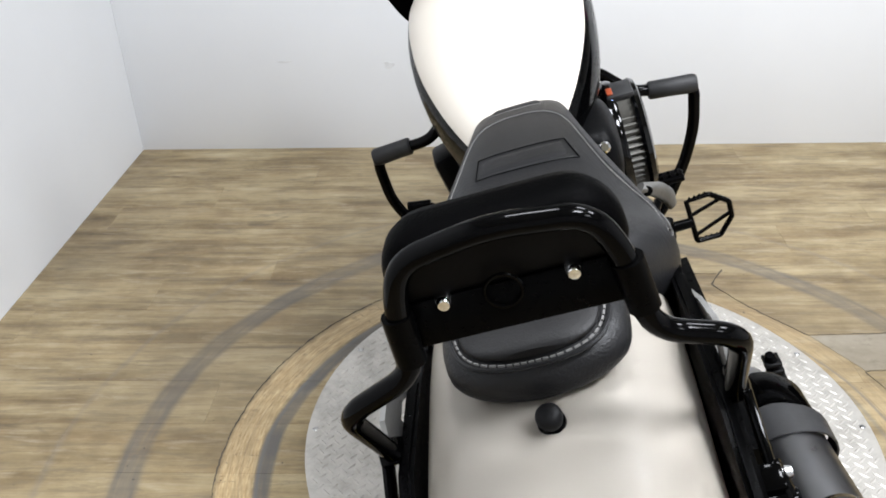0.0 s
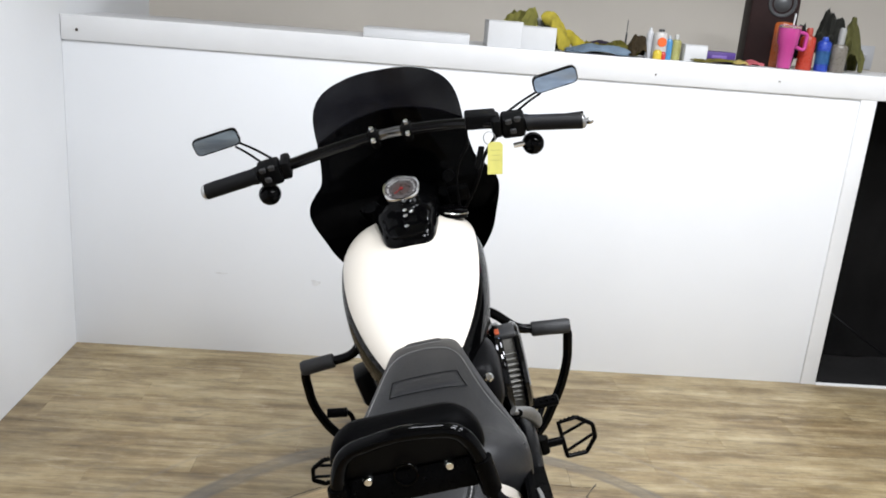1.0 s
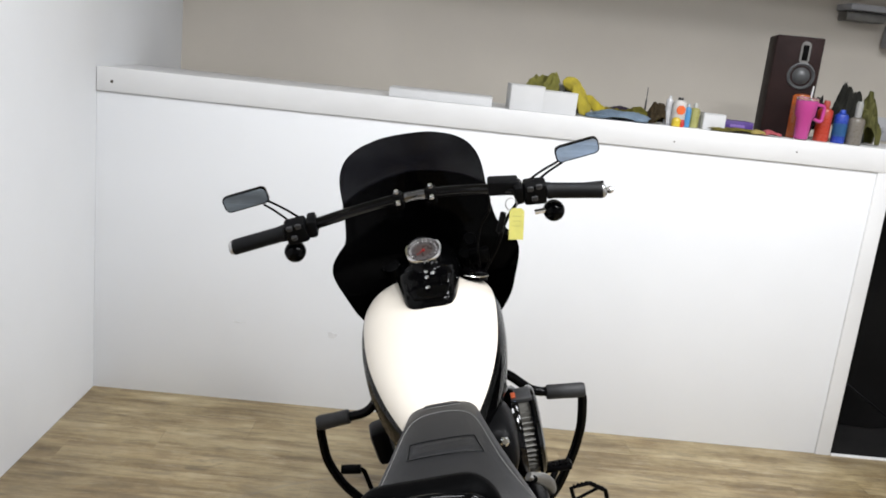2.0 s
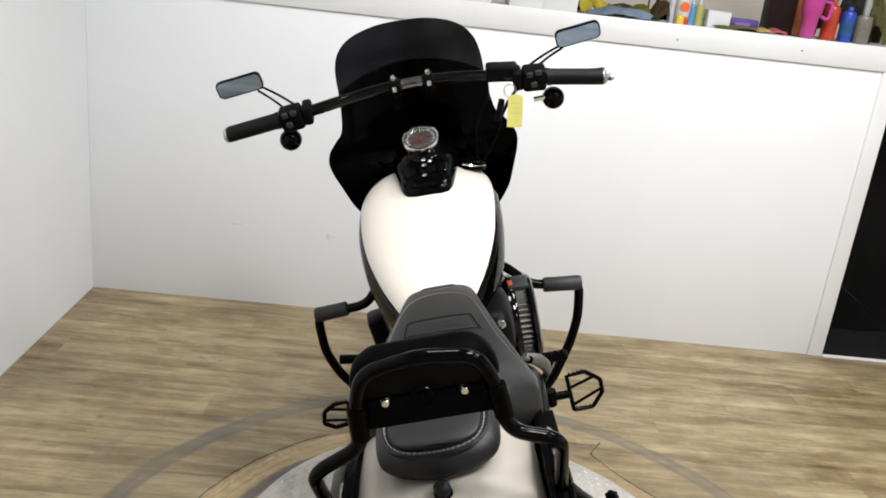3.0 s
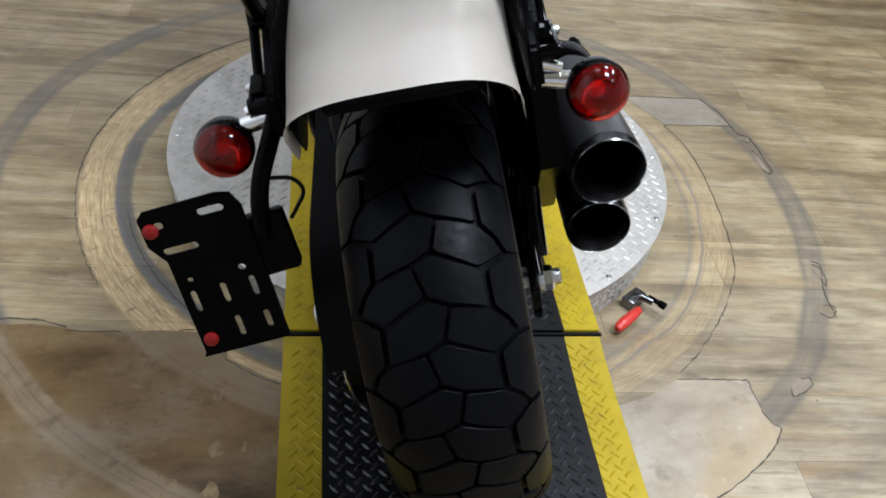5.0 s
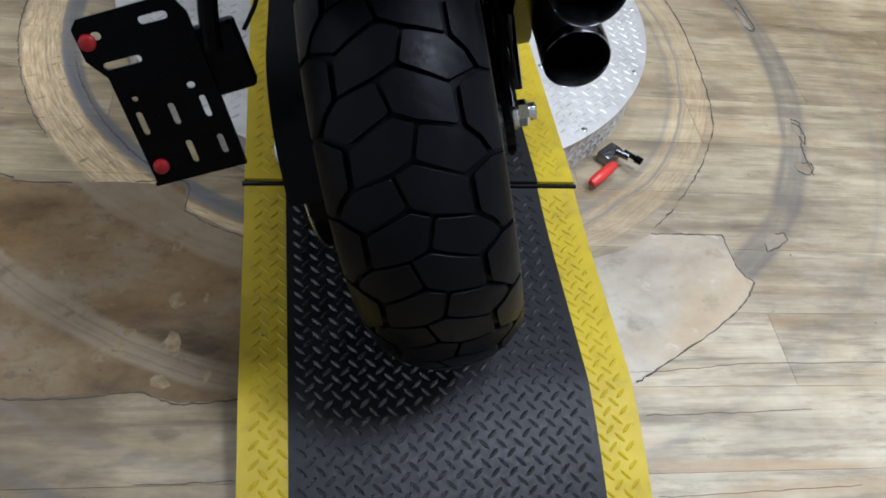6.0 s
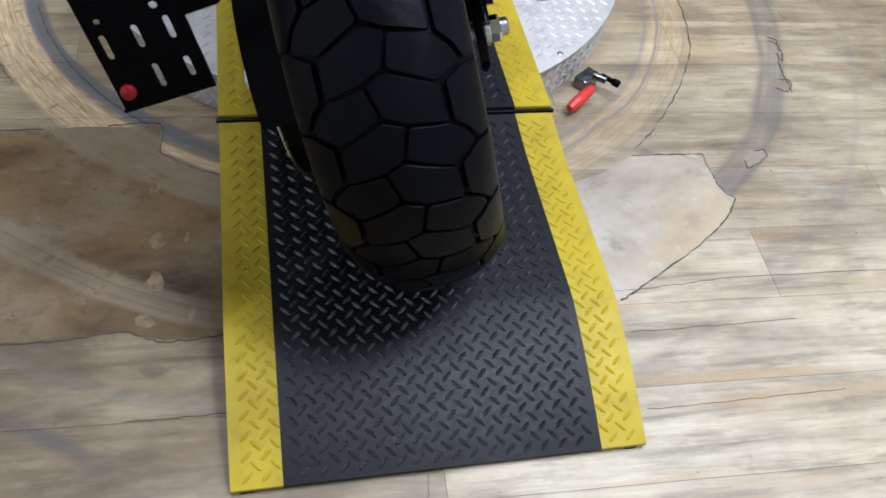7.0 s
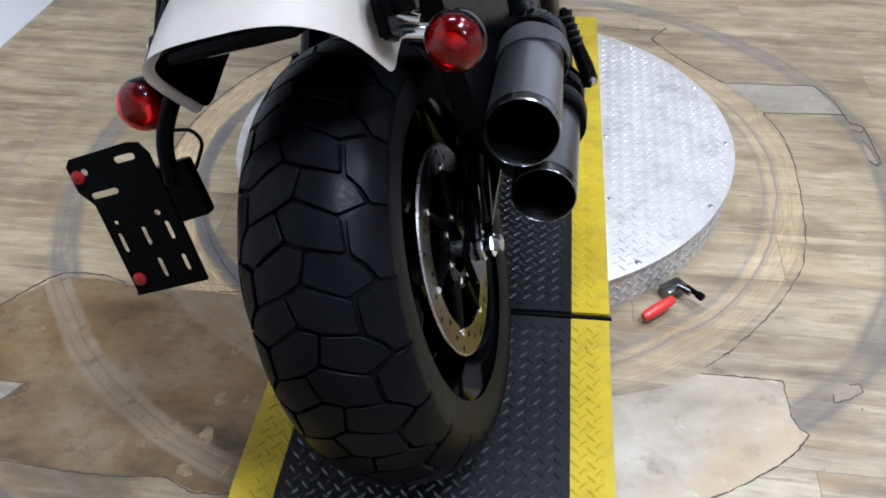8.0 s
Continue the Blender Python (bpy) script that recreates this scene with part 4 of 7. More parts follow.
lathe(bm, [(0, -0.187), (0.012, -0.187), (0.012, 0.146), (0.009, 0.148), (0, 0.148)], Matrix.Translation(REAR) @ X_AXIS, 16)
part("rear_axle", bm, STEEL, bike)
bm = blank()
lathe(bm, [(0.012, 0.0), (0.020, 0.001), (0.021, 0.004), (0.021, 0.012), (0.018, 0.017), (0.010, 0.020), (0, 0.0205)], Matrix.Translation(REAR) @ pose(-0.186, 0, 0.004, 0, -90, 0), 20)
part("axle_cap", bm, STEEL, bike, "bright domed axle cap")
bm = blank()
lathe(bm, [(0.011, 0.121), (0.0165, 0.121), (0.018, 0.123), (0.018, 0.134), (0.016, 0.137), (0.011, 0.137)], Matrix.Translation(REAR) @ X_AXIS @ pose(0, 0, 0, 0, 0, 15), 6)
part("axle_nut", bm, CHROME, bike, "", True, 20)
bm = blank()
lathe(bm, [(0.011, 0.116), (0.021, 0.116), (0.021, 0.121), (0.011, 0.121)], Matrix.Translation(REAR) @ X_AXIS, 24)
part("axle_washer", bm, STEEL, bike)
for sign in (-1, 1):
    bm = blank()
    outline = [(-0.052, -0.020), (-0.045, -0.032), (0.03, -0.034), (0.12, -0.020), (0.12, 0.045), (0.03, 0.034), (-0.045, 0.028), (-0.052, 0.018)]
    prism(bm, outline, 0.012, Matrix.Translation((sign * 0.108 - 0.007, 0, 0.339)) @ Matrix(((0, 0, 1, 0), (1, 0, 0, 0), (0, 1, 0, 0), (0, 0, 0, 1))))
    bmesh.ops.bevel(bm, geom=bm.edges[:], offset=0.003, segments=2, affect="EDGES")
    part("axle_plate", bm, GLOSS, bike)
    bm = blank()
    tube(bm, rounded([(sign * 0.114, 0.03, 0.355), (sign * 0.122, 0.16, 0.51), (sign * 0.115, 0.33, 0.62), (sign * 0.09, 0.48, 0.64)], 0.08), 0.022, 14)
    part("swingarm_upper", bm, GLOSS, bike)
    bm = blank()
    tube(bm, rounded([(sign * 0.108, 0.05, 0.335), (sign * 0.108, 0.3, 0.34), (sign * 0.10, 0.55, 0.36)], 0.08), 0.019, 12)
    part("swingarm_lower", bm, GLOSS, bike)
bm = blank()
lathe(bm, [(0, -0.118), (0.125, -0.118), (0.133, -0.122), (0.133, -0.154), (0.126, -0.156), (0.115, -0.150), (0.05, -0.146), (0, -0.15)], Matrix.Translation(REAR) @ X_AXIS, 64)
lathe(bm, [(0, -0.085), (0.165, -0.085), (0.165, -0.079), (0, -0.079)], Matrix.Translation(REAR) @ X_AXIS, 48)
part("belt_pulley", bm, SATIN, bike)
# Thin steel line, brighter than the pulley.
bm = blank()
tube(bm, [(-0.157, -0.132 * math.cos(a), 0.339 + 0.132 * math.sin(a)) for a in (math.pi * (-0.33 + 0.05 * k) for k in range(12))], 0.0018, 6)
part("pulley_edge", bm, STEEL, bike, "bright pulley edge")
bm = blank()
arc_pts = [(-0.176 * math.cos(a), 0.339 + 0.176 * math.sin(a)) for a in (radians(21 + 5.3 * k) for k in range(14))] + [(0.20, 0.52), (0.45, 0.55)]
rings = []
for yy, zz in arc_pts:
    d = Vector((yy, zz - 0.339)).normalized() * 0.03
    rings.append([(-0.166, yy, zz), (-0.104, yy, zz), (-0.104, yy - d.x * 0.2, zz - d.y * 0.2), (-0.160, yy - d.x * 0.2, zz - d.y * 0.2), (-0.160, yy - d.x, zz - d.y), (-0.166, yy - d.x, zz - d.y)])
loft(bm, rings)
part("belt_guard", bm, PLASTIC, bike)

bm = blank()
tube(bm, [(0.116, -0.012, 0.358), (0.116, 0.20, 0.491), (0.112, 0.42, 0.60)], 0.0085, 12)
part("swingarm_tube", bm, GLOSS, bike, "gloss black tube of the swingarm")

# rear fender: a shallow arch with down-turned sides and a bowed rear lip
FENDER = [(0.46, 0.112, 0.790, 0.70), (0.30, 0.122, 0.816, 0.70), (0.15, 0.1255, 0.831, 0.695), (0.04, 0.1235, 0.834, 0.688), (-0.05, 0.1215, 0.831, 0.680), (-0.12, 0.120, 0.820, 0.671), (-0.150, 0.120, 0.812, 0.667), (-0.172, 0.120, 0.805, 0.668), (-0.186, 0.1195, 0.799, 0.675), (-0.194, 0.119, 0.795, 0.692)]


def fender_shell(bm, inset, tail=0.0, start=0, power=3.0, n=30):
    rows = smooth_rows(FENDER, 5)
    grid = []
    for y, w, crown, edge in rows:
        line = []
        for k in range(n + 1):
            a = math.pi * k / n
            c, s = math.cos(a), math.sin(a)
            u = math.copysign(abs(c) ** (2 / power), c)
            x = -(w - inset) * u
            z = edge + (crown - inset - edge) * abs(s) ** (2 / power)
            deep = (crown - inset - z) / (crown - inset - edge)
            back = (0.010 * u * u + 0.080 * deep ** 1.25) * max(0.0, min(1.0, (0.10 - y) / 0.28))
            line.append(bm.verts.new((x * (1 + 0.04 * deep) - 0.005, y + back + tail, z)))
        grid.append(line)
    for a, b in zip(grid, grid[1:]):
        for k in range(n):
            bm.faces.new((a[k], a[k + 1], b[k + 1], b[k]))
    return bm


bm = blank()
fender_shell(bm, 0.0)
bmesh.ops.solidify(bm, geom=bm.faces[:], thickness=0.004)
fender = part("rear_fender", bm, PEARL, bike, "glossy pearl white rear fender", True, 50)
bm = blank()
fender_shell(bm, 0.007, 0.014)
bmesh.ops.solidify(bm, geom=bm.faces[:], thickness=0.002)
part("fender_liner", bm, GLOSS, fender, "black inner liner", True, 50)
# dark rear light bar under the lip
bm = blank()
box(bm, (0.15, 0.03, 0.022), pose(0, -0.155, 0.772, -14), 0.006)
part("light_bar", bm, GLOSS, fender, "dark smoked light bar")

# fender struts with their bolts, sissy bar feet
for sign in (-1, 1):
    bm = blank()
    outline = [(0.42, -0.045), (0.30, 0.012), (0.10, 0.040), (-0.02, 0.042), (-0.10, 0.006), (-0.112, -0.035), (-0.08, -0.055), (0.0, -0.035), (0.2, -0.05), (0.40, -0.085)]
    prism(bm, outline, 0.014, Matrix.Translation((sign * 0.134 - 0.006, 0, 0.752)) @ Matrix(((0, 0, 1, 0), (1, 0, 0, 0), (0, 1, 0, 0), (0, 0, 0, 1))))
    bmesh.ops.bevel(bm, geom=bm.edges[:], offset=0.004, segments=2, affect="EDGES")
    strut = part("fender_strut", bm, SATIN, bike)
    # flat foot of the bar, standing off the strut, down to its latch
    bm = blank()
    box(bm, (0.008, 0.020, 0.088), pose(sign * 0.153, -0.018, 0.769, -57, 0, 0), 0.003)
    box(bm, (0.018, 0.030, 0.024), pose(sign * 0.147, 0.010, 0.793, -40, 0, 0), 0.004)
    part("bar_bracket", bm, GLOSS, strut)
    bm = blank()
    box(bm, (0.024, 0.030, 0.022), pose(sign * 0.148, -0.056, 0.744, -57, 0, 0), 0.004)
    lathe(bm, [(0, 0.016), (0.009, 0.015), (0.011, 0.010), (0.011, -0.010), (0.009, -0.012), (0, -0.012)], pose(sign * 0.152, -0.070, 0.734, 0, 90 * sign, 0), 16)
    tube(bm, [(sign * 0.156, -0.048, 0.755), (sign * 0.161, -0.074, 0.740)], 0.005, 8)
    part("latch", bm, GLOSS, strut, "black docking latch")
    bm = blank()
    lathe(bm, [(0, 0.010), (0.0044, 0.010), (0.0055, 0.007), (0.0055, 0)], pose(sign * 0.157, -0.055, 0.748, 0, 90 * sign, 0), 12)
    part("strut_bolt", bm, STEEL, strut, "bright bolt")

# sissy bar and its pad
bar = empty("sissy_bar", Matrix.Identity(4), "", "")
bar.parent = bike
path = [(-0.143, 0.0, 0.80), (-0.137, -0.066, 0.902), (-0.073, -0.070, 0.930), (-0.069, -0.072, 0.985), (-0.054, -0.076, 1.021), (0.008, -0.080, 1.032), (0.070, -0.076, 1.021), (0.084, -0.072, 0.985), (0.0905, -0.069, 0.919), (0.147, -0.067, 0.897), (0.142, -0.004, 0.79)]
bm = blank()
tube(bm, rounded(path, 0.022, 7), 0.0085, 14)
part("bar_tube", bm, GLOSS, bar)
for xa, xb in ((-0.0722, -0.0695), (0.0892, 0.0852)):
    bm = blank()
    tube(bm, [(xa, -0.0702, 0.940), (xb, -0.0715, 0.980)], 0.0112, 12)
    part("bar_sleeve", bm, SATIN, bar)


def pad_outline(w, z0, z1):
    """A backrest seen from behind: flat foot, round shoulders."""
    pts = []
    for k in range(9):
        a = math.pi / 2 * k / 8
        pts.append((w * (0.55 + 0.45 * math.cos(a) ** 0.9), z0 + (z1 - z0) * (0.45 + 0.55 * math.sin(a))))
    right = [(w * 0.78, z0), (w * 0.86, z0 + 0.004), (w, z0 + (z1 - z0) * 0.40)] + pts
    out = right + [(-x, z) for x, z in right[::-1]]
    return out


pad = empty("backrest_pad", Matrix.Identity(4), "", "")
pad.parent = bike
bm = blank()
outer = [(x + 0.007, z) for x, z in pad_outline(0.085, 0.945, 1.031)]
rings = []
for y, grow in ((-0.058, 0.86), (-0.050, 0.97), (-0.038, 1.0), (-0.026, 1.0), (-0.015, 0.95), (-0.010, 0.8), (-0.008, 0.5)):
    cz = 0.985
    rings.append([(x * grow, y + (z - cz) * -0.18, cz + (z - cz) * grow) for x, z in outer])
loft(bm, rings)
part("cushion", bm, PADVINYL, pad, "padded black vinyl cushion", True, 60)
bm = blank()
inner = [(x + 0.007, z) for x, z in pad_outline(0.074, 0.947, 1.018)]
loft(bm, [[(x, -0.060 + (z - 0.985) * -0.18, z) for x, z in inner], [(x * 0.985, -0.0635 + (z - 0.985) * -0.18, z) for x, z in inner]])
part("back_plate", bm, PLASTIC, pad, "flat black backing")
bm = blank()
box(bm, (0.150, 0.006, 0.034), pose(0.007, -0.066, 0.965, -10), 0.003)
part("mounting_strap", bm, SATIN, pad)
for x in (-0.037, 0.051):
    bm = blank()
    lathe(bm, [(0, 0.006), (0.004, 0.0055), (0.0058, 0.003), (0.0066, 0.0), (0.0066, -0.006)], pose(x, -0.0665, 0.9785, 96), 16)
    part("pad_bolt", bm, CHROME, pad, "polished bolt")
bm = blank()
tube(bm, [(0.004 + 0.0125 * math.cos(a), -0.0705, 0.978 + 0.0125 * math.sin(a)) for a in (2 * math.pi * k / 24 for k in range(24))], 0.0016, 6, True)
part("hole_ring", bm, GLOSS, pad)

# seats
SEAT_ROWS = [(0.648, 0.056, 0.822, 0.785, 3.2), (0.61, 0.068, 0.838, 0.77, 3.2), (0.54, 0.082, 0.845, 0.735, 3.2), (0.44, 0.104, 0.845, 0.715, 3.2), (0.34, 0.130, 0.842, 0.700, 3.0), (0.26, 0.146, 0.846, 0.70, 2.9), (0.21, 0.140, 0.858, 0.715, 2.8), (0.165, 0.112, 0.870, 0.75, 2.8), (0.14, 0.085, 0.865, 0.79, 2.6)]
bm = blank()
soft_body(bm, SEAT_ROWS, 5, 36)
seat = part("rider_seat", bm, LEATHER, bike, "black vinyl rider seat with grey stitching")


def stitch(name, pts, r=0.0011, dash=0.006, parent=seat, material=THREAD):
    """A row of short raised stitches along a curve."""
    bm = blank()
    p = spline(pts, 14)
    run, start = 0.0, p[0]
    for a, b in zip(p, p[1:]):
        run += (b - a).length
        if run > dash:
            tube(bm, [start, start.lerp(b, 0.72)], r, 5)
            start, run = b, 0.0
    return part(name, bm, material, parent)


SEAT = smooth_rows(SEAT_ROWS, 5)


def on_seat(u, y, lift=0.0004):
    """A point on the rider seat's top, u from -1 to 1 across."""
    for a, b in zip(SEAT, SEAT[1:]):
        if a[0] >= y >= b[0]:
            t = (a[0] - y) / (a[0] - b[0])
            _, w, top, bot, p = (q + (r - q) * t for q, r in zip(a, b))
            return (u * w, y, (top + bot) / 2 + (top - bot) / 2 * (1 - abs(u) ** p) ** (1 / p) + lift)
    return (u * SEAT[0][1], y, SEAT[0][2] + lift)


# seams: round the top, across the nose, and a sewn-in panel with dark grooves
rim = [(0.965, 0.22), (0.90, 0.27), (0.84, 0.32), (0.80, 0.37), (0.79, 0.42), (0.785, 0.47), (0.765, 0.51), (0.68, 0.538), (0.50, 0.553), (0.25, 0.560)]
rim = [(u, y) for u, y in rim] + [(0.0, 0.562)] + [(-u, y) for u, y in reversed(rim)]
stitch("stitching", [on_seat(u, y) for u, y in rim], 0.0008, 0.0042)
bm = blank()
tube(bm, spline([on_seat(u * 1.035 if abs(u) < 0.9 else u, y + 0.004, -0.0006) for u, y in rim], 3), 0.0016, 8)
part("seat_welt", bm, LEATHER, seat, "rolled seam round the seat's top")
for sign in (-1, 1):
    stitch("stitching", [on_seat(sign * 0.985, 0.40 - 0.045 * k) for k in range(5)], 0.0008, 0.0042)
bm = blank()
tube(bm, spline([on_seat(-0.86 + 0.172 * k, 0.634) for k in range(11)], 3), 0.0024, 8)
part("seat_welt", bm, PANEL, seat, "raised welt round the seat's nose")
corners = [(-0.53, 0.449), (0.56, 0.449), (0.60, 0.392), (-0.50, 0.396)]
for (u0, y0), (u1, y1) in zip(corners, corners[1:] + corners[:1]):
    line = [(u0 + (u1 - u0) * k / 8, y0 + (y1 - y0) * k / 8) for k in range(9)]
    bm = blank()
    tube(bm, [on_seat(u, y, 0.0003) for u, y in line], 0.0009, 6)
    part("seam_groove", bm, SOOT_SHADE, seat, "dark seam")
    stitch("stitching", [on_seat(u * 1.03, y + 0.0016) for u, y in line], 0.0006, 0.0046, seat, BUTTON)
bm = blank()
grid = [[bm.verts.new(on_seat(-0.49 + 0.0858 * i, 0.399 + 0.0076 * j, 0.0016 if 0 < i < 12 and 0 < j < 6 else -0.001)) for j in range(7)] for i in range(13)]
for a, b in zip(grid, grid[1:]):
    for k in range(6):
        bm.faces.new((a[k], a[k + 1], b[k + 1], b[k]))
part("seat_panel", bm, LEATHER, seat, "stitched grained panel")
bm = blank()
grid = [[bm.verts.new(on_seat(-0.56 + 0.112 * i, 0.596 + 0.0065 * j, 0.0022 if 0 < i < 10 and 0 < j < 5 else -0.001)) for j in range(6)] for i in range(11)]
for a, b in zip(grid, grid[1:]):
    for k in range(5):
        bm.faces.new((a[k], a[k + 1], b[k + 1], b[k]))
part("seat_front_tab", bm, PANEL, seat, "sewn tab across the seat's nose")
for yy in (0.5945, 0.6300):
    stitch("stitching", [on_seat(-0.56 + 0.14 * k, yy) for k in range(9)], 0.0008, 0.0042)

bm = blank()
rows = [(0.155, 0.060, 0.862, 0.835, 2.4), (0.145, 0.074, 0.878, 0.828, 2.6), (0.11, 0.079, 0.888, 0.822, 2.9), (0.06, 0.080, 0.888, 0.824, 3.0), (0.020, 0.077, 0.884, 0.828, 2.9), (0.0, 0.068, 0.879, 0.832, 2.7), (-0.014, 0.050, 0.870, 0.836, 2.4), (-0.021, 0.022, 0.860, 0.840, 2.2)]
soft_body(bm, rows, 5, 36)
pillion = part("pillion_seat", bm, LEATHER, bike, "black vinyl passenger seat with stitched top")
bm = blank()
rows = [(0.12, 0.045, 0.8915, 0.885, 3), (0.10, 0.058, 0.8925, 0.884, 3), (0.05, 0.060, 0.8920, 0.883, 3.2), (0.012, 0.056, 0.8880, 0.878, 3.2), (-0.004, 0.044, 0.8845, 0.876, 3.0), (-0.010, 0.025, 0.8815, 0.875, 2.5)]
soft_body(bm, rows, 4, 28)
part("pillion_panel", bm, PANEL, pillion, "smooth inset panel")
edge = [(-0.062, 0.10, 0.8875), (-0.064, 0.05, 0.8868), (-0.060, 0.012, 0.8835), (-0.048, -0.008, 0.8795), (-0.026, -0.016, 0.8765), (0, -0.018, 0.8758), (0.026, -0.016, 0.8765), (0.048, -0.008, 0.8795), (0.060, 0.012, 0.8835), (0.064, 0.05, 0.8868), (0.062, 0.10, 0.8875)]
stitch("stitching", edge, 0.0011, 0.0055, pillion)
bm = blank()
tube(bm, spline([(x * 1.06, y - 0.003, z - 0.0015) for x, y, z in edge], 6), 0.0022, 6)
part("welt", bm, LEATHER, pillion)
# knurled seat bolt on a rubber washer
bm = blank()
lathe(bm, [(0, 0.0205), (0.005, 0.0202), (0.0085, 0.0185), (0.0104, 0.0155), (0.0108, 0.0115), (0.0098, 0.007), (0.0082, 0.004), (0.0088, 0.002), (0.0092, -0.004), (0, -0.004)], pose(0.002, -0.041, 0.832, 24), 20)
seat_bolt = part("seat_bolt", bm, GRIPBLACK, bike, "round black seat knob")
bm = blank()
lathe(bm, [(0.0085, -0.002), (0.0112, -0.002), (0.0116, 0.0005), (0.0110, 0.003), (0.0085, 0.0035)], pose(0.002, -0.041, 0.832, 24), 20)
part("knob_washer", bm, GLOSS, seat_bolt)

# fuel tank
TANK = [(0.560, 0.045, 0.796, 0.765, 0.72), (0.60, 0.072, 0.828, 0.775, 0.70), (0.68, 0.110, 0.868, 0.795, 0.69), (0.77, 0.140, 0.910, 0.825, 0.69), (0.86, 0.1545, 0.943, 0.850, 0.70), (0.95, 0.160, 0.966, 0.866, 0.72), (1.03, 0.157, 0.974, 0.876, 0.75), (1.10, 0.142, 0.966, 0.882, 0.78), (1.15, 0.112, 0.944, 0.882, 0.81), (1.175, 0.06, 0.915, 0.88, 0.845)]


def tank_point(y, w, top, mid, bot, a, p=2.35):
    c, s = math.cos(a), math.sin(a)
    x = (w + 0.004) * math.copysign(abs(s) ** (2 / p), s)
    h = (top - mid) if c > 0 else (mid - bot)
    return (x - 0.010, y, mid + h * math.copysign(abs(c) ** (2 / p), c))


def tank_skin(bm, a0, a1, grow=0.0, n=40):
    grid = []
    for y, w, top, mid, bot in smooth_rows(TANK, 5):
        grid.append([bm.verts.new(tank_point(y, w + grow, top + grow, mid, bot, a0 + (a1 - a0) * k / n)) for k in range(n + 1)])
    for a, b in zip(grid, grid[1:]):
        for k in range(n):
            bm.faces.new((a[k], a[k + 1], b[k + 1], b[k]))
    return grid


SPLIT = radians(66)
bm = blank()
grid = tank_skin(bm, -SPLIT, SPLIT)
bm.faces.new(grid[0])
bm.faces.new(grid[-1][::-1])
tank = part("fuel_tank", bm, PEARL, bike, "pearl white teardrop fuel tank with black sides", True, 50)
for sign in (-1, 1):
    bm = blank()
    tank_skin(bm, sign * (SPLIT - 0.004), sign * radians(150), -0.0006, 20)
    bmesh.ops.solidify(bm, geom=bm.faces[:], thickness=0.002)
    part("tank_side", bm, DEEPGLOSS, tank, "gloss black lower side", True, 50)
bm = blank()
soft_body(bm, [(0.60, 0.05, 0.76, 0.66, 3), (0.75, 0.06, 0.79, 0.66, 3), (1.0, 0.07, 0.83, 0.70, 3), (1.12, 0.06, 0.86, 0.78, 3)], 3, 20)
part("tank_tunnel", bm, SATIN, tank)

# console with the round gauge
bm = blank()
soft_body(bm, [(0.880, 0.028, 0.962, 0.92, 2.6), (0.888, 0.045, 0.971, 0.92, 3), (0.91, 0.056, 0.984, 0.92, 3.4), (0.95, 0.064, 1.000, 0.93, 3.2), (0.985, 0.070, 1.018, 0.94, 2.6), (1.03, 0.076, 1.030, 0.94, 2.3), (1.07, 0.076, 1.024, 0.94, 2.1), (1.10, 0.05, 0.995, 0.94, 2.2)], 5, 32)
console = part("console", bm, GLOSS, bike, "gloss black tank console")
bm = blank()
tube(bm, rounded([(-0.050, 0.955, 0.996), (-0.046, 0.908, 0.983), (-0.034, 0.886, 0.970), (0.034, 0.886, 0.970), (0.046, 0.908, 0.983), (0.050, 0.955, 0.996)], 0.014), 0.0032, 8)
part("console_rim", bm, GLOSS, console)
G = pose(0, 1.010, 1.047, 28)
bm = blank()
lathe(bm, [(0.034, -0.04), (0.041, -0.014), (0.043, -0.004), (0.0435, 0.002), (0.0415, 0.006), (0.0375, 0.005), (0.0365, 0.000)], G, 48)
gauge = part("gauge", bm, CHROME, console, "chrome-rimmed round gauge")
bm = blank()
lathe(bm, [(0, 0.0004), (0.037, 0.0004), (0.037, -0.003), (0, -0.003)], G, 40)
part("gauge_face", bm, DIAL, console, "dark dial with pale ticks")
for k in range(25):
    a = radians(-30 + 10 * k)
    bm = blank()
    box(bm, (0.0012 if k % 2 == 0 else 0.0007, 0.005 if k % 2 == 0 else 0.003, 0.0008), G @ pose(0.031 * math.cos(a), 0.031 * math.sin(a), 0.0012, 0, 0, math.degrees(a) - 90), 0)
    part("gauge_tick", bm, CARD, console, "", False)
bm = blank()
lathe(bm, [(0, 0.0008), (0.021, 0.0008), (0.021, 0), (0, 0)], G, 28)
part("gauge_window", bm, surface("brown_dial_window", (0.034, 0.024, 0.022), 0.3, 0, 0.3, 60), console, "brown display window")
bm = blank()
box(bm, (0.0016, 0.026, 0.0008), G @ pose(-0.007, -0.006, 0.002, 0, 0, -50), 0)
lathe(bm, [(0, 0.004), (0.004, 0.003), (0.0045, 0.0008)], G, 12)
part("gauge_needle", bm, REFLECTOR, console, "thin red needle", False)
for x, y, z in ((0.0, 0.962, 1.009), (0.0, 0.942, 1.001), (0.014, 0.955, 1.005), (0.0, 0.905, 0.988)):
    bm = blank()
    lathe(bm, [(0, 0.003), (0.004, 0.0025), (0.0055, 0)], pose(x, y, z, 16), 12)
    part("console_button", bm, CHROME, console)
# filler cap on the right of the console
bm = blank()
lathe(bm, [(0, 0.010), (0.026, 0.009), (0.031, 0.006), (0.033, 0.0), (0.033, -0.012), (0, -0.012)], pose(0.106, 1.035, 0.966, -2, 14, 0), 32)
part("filler_cap", bm, GLOSS, bike, "gloss black filler cap with bright edge")
bm = blank()
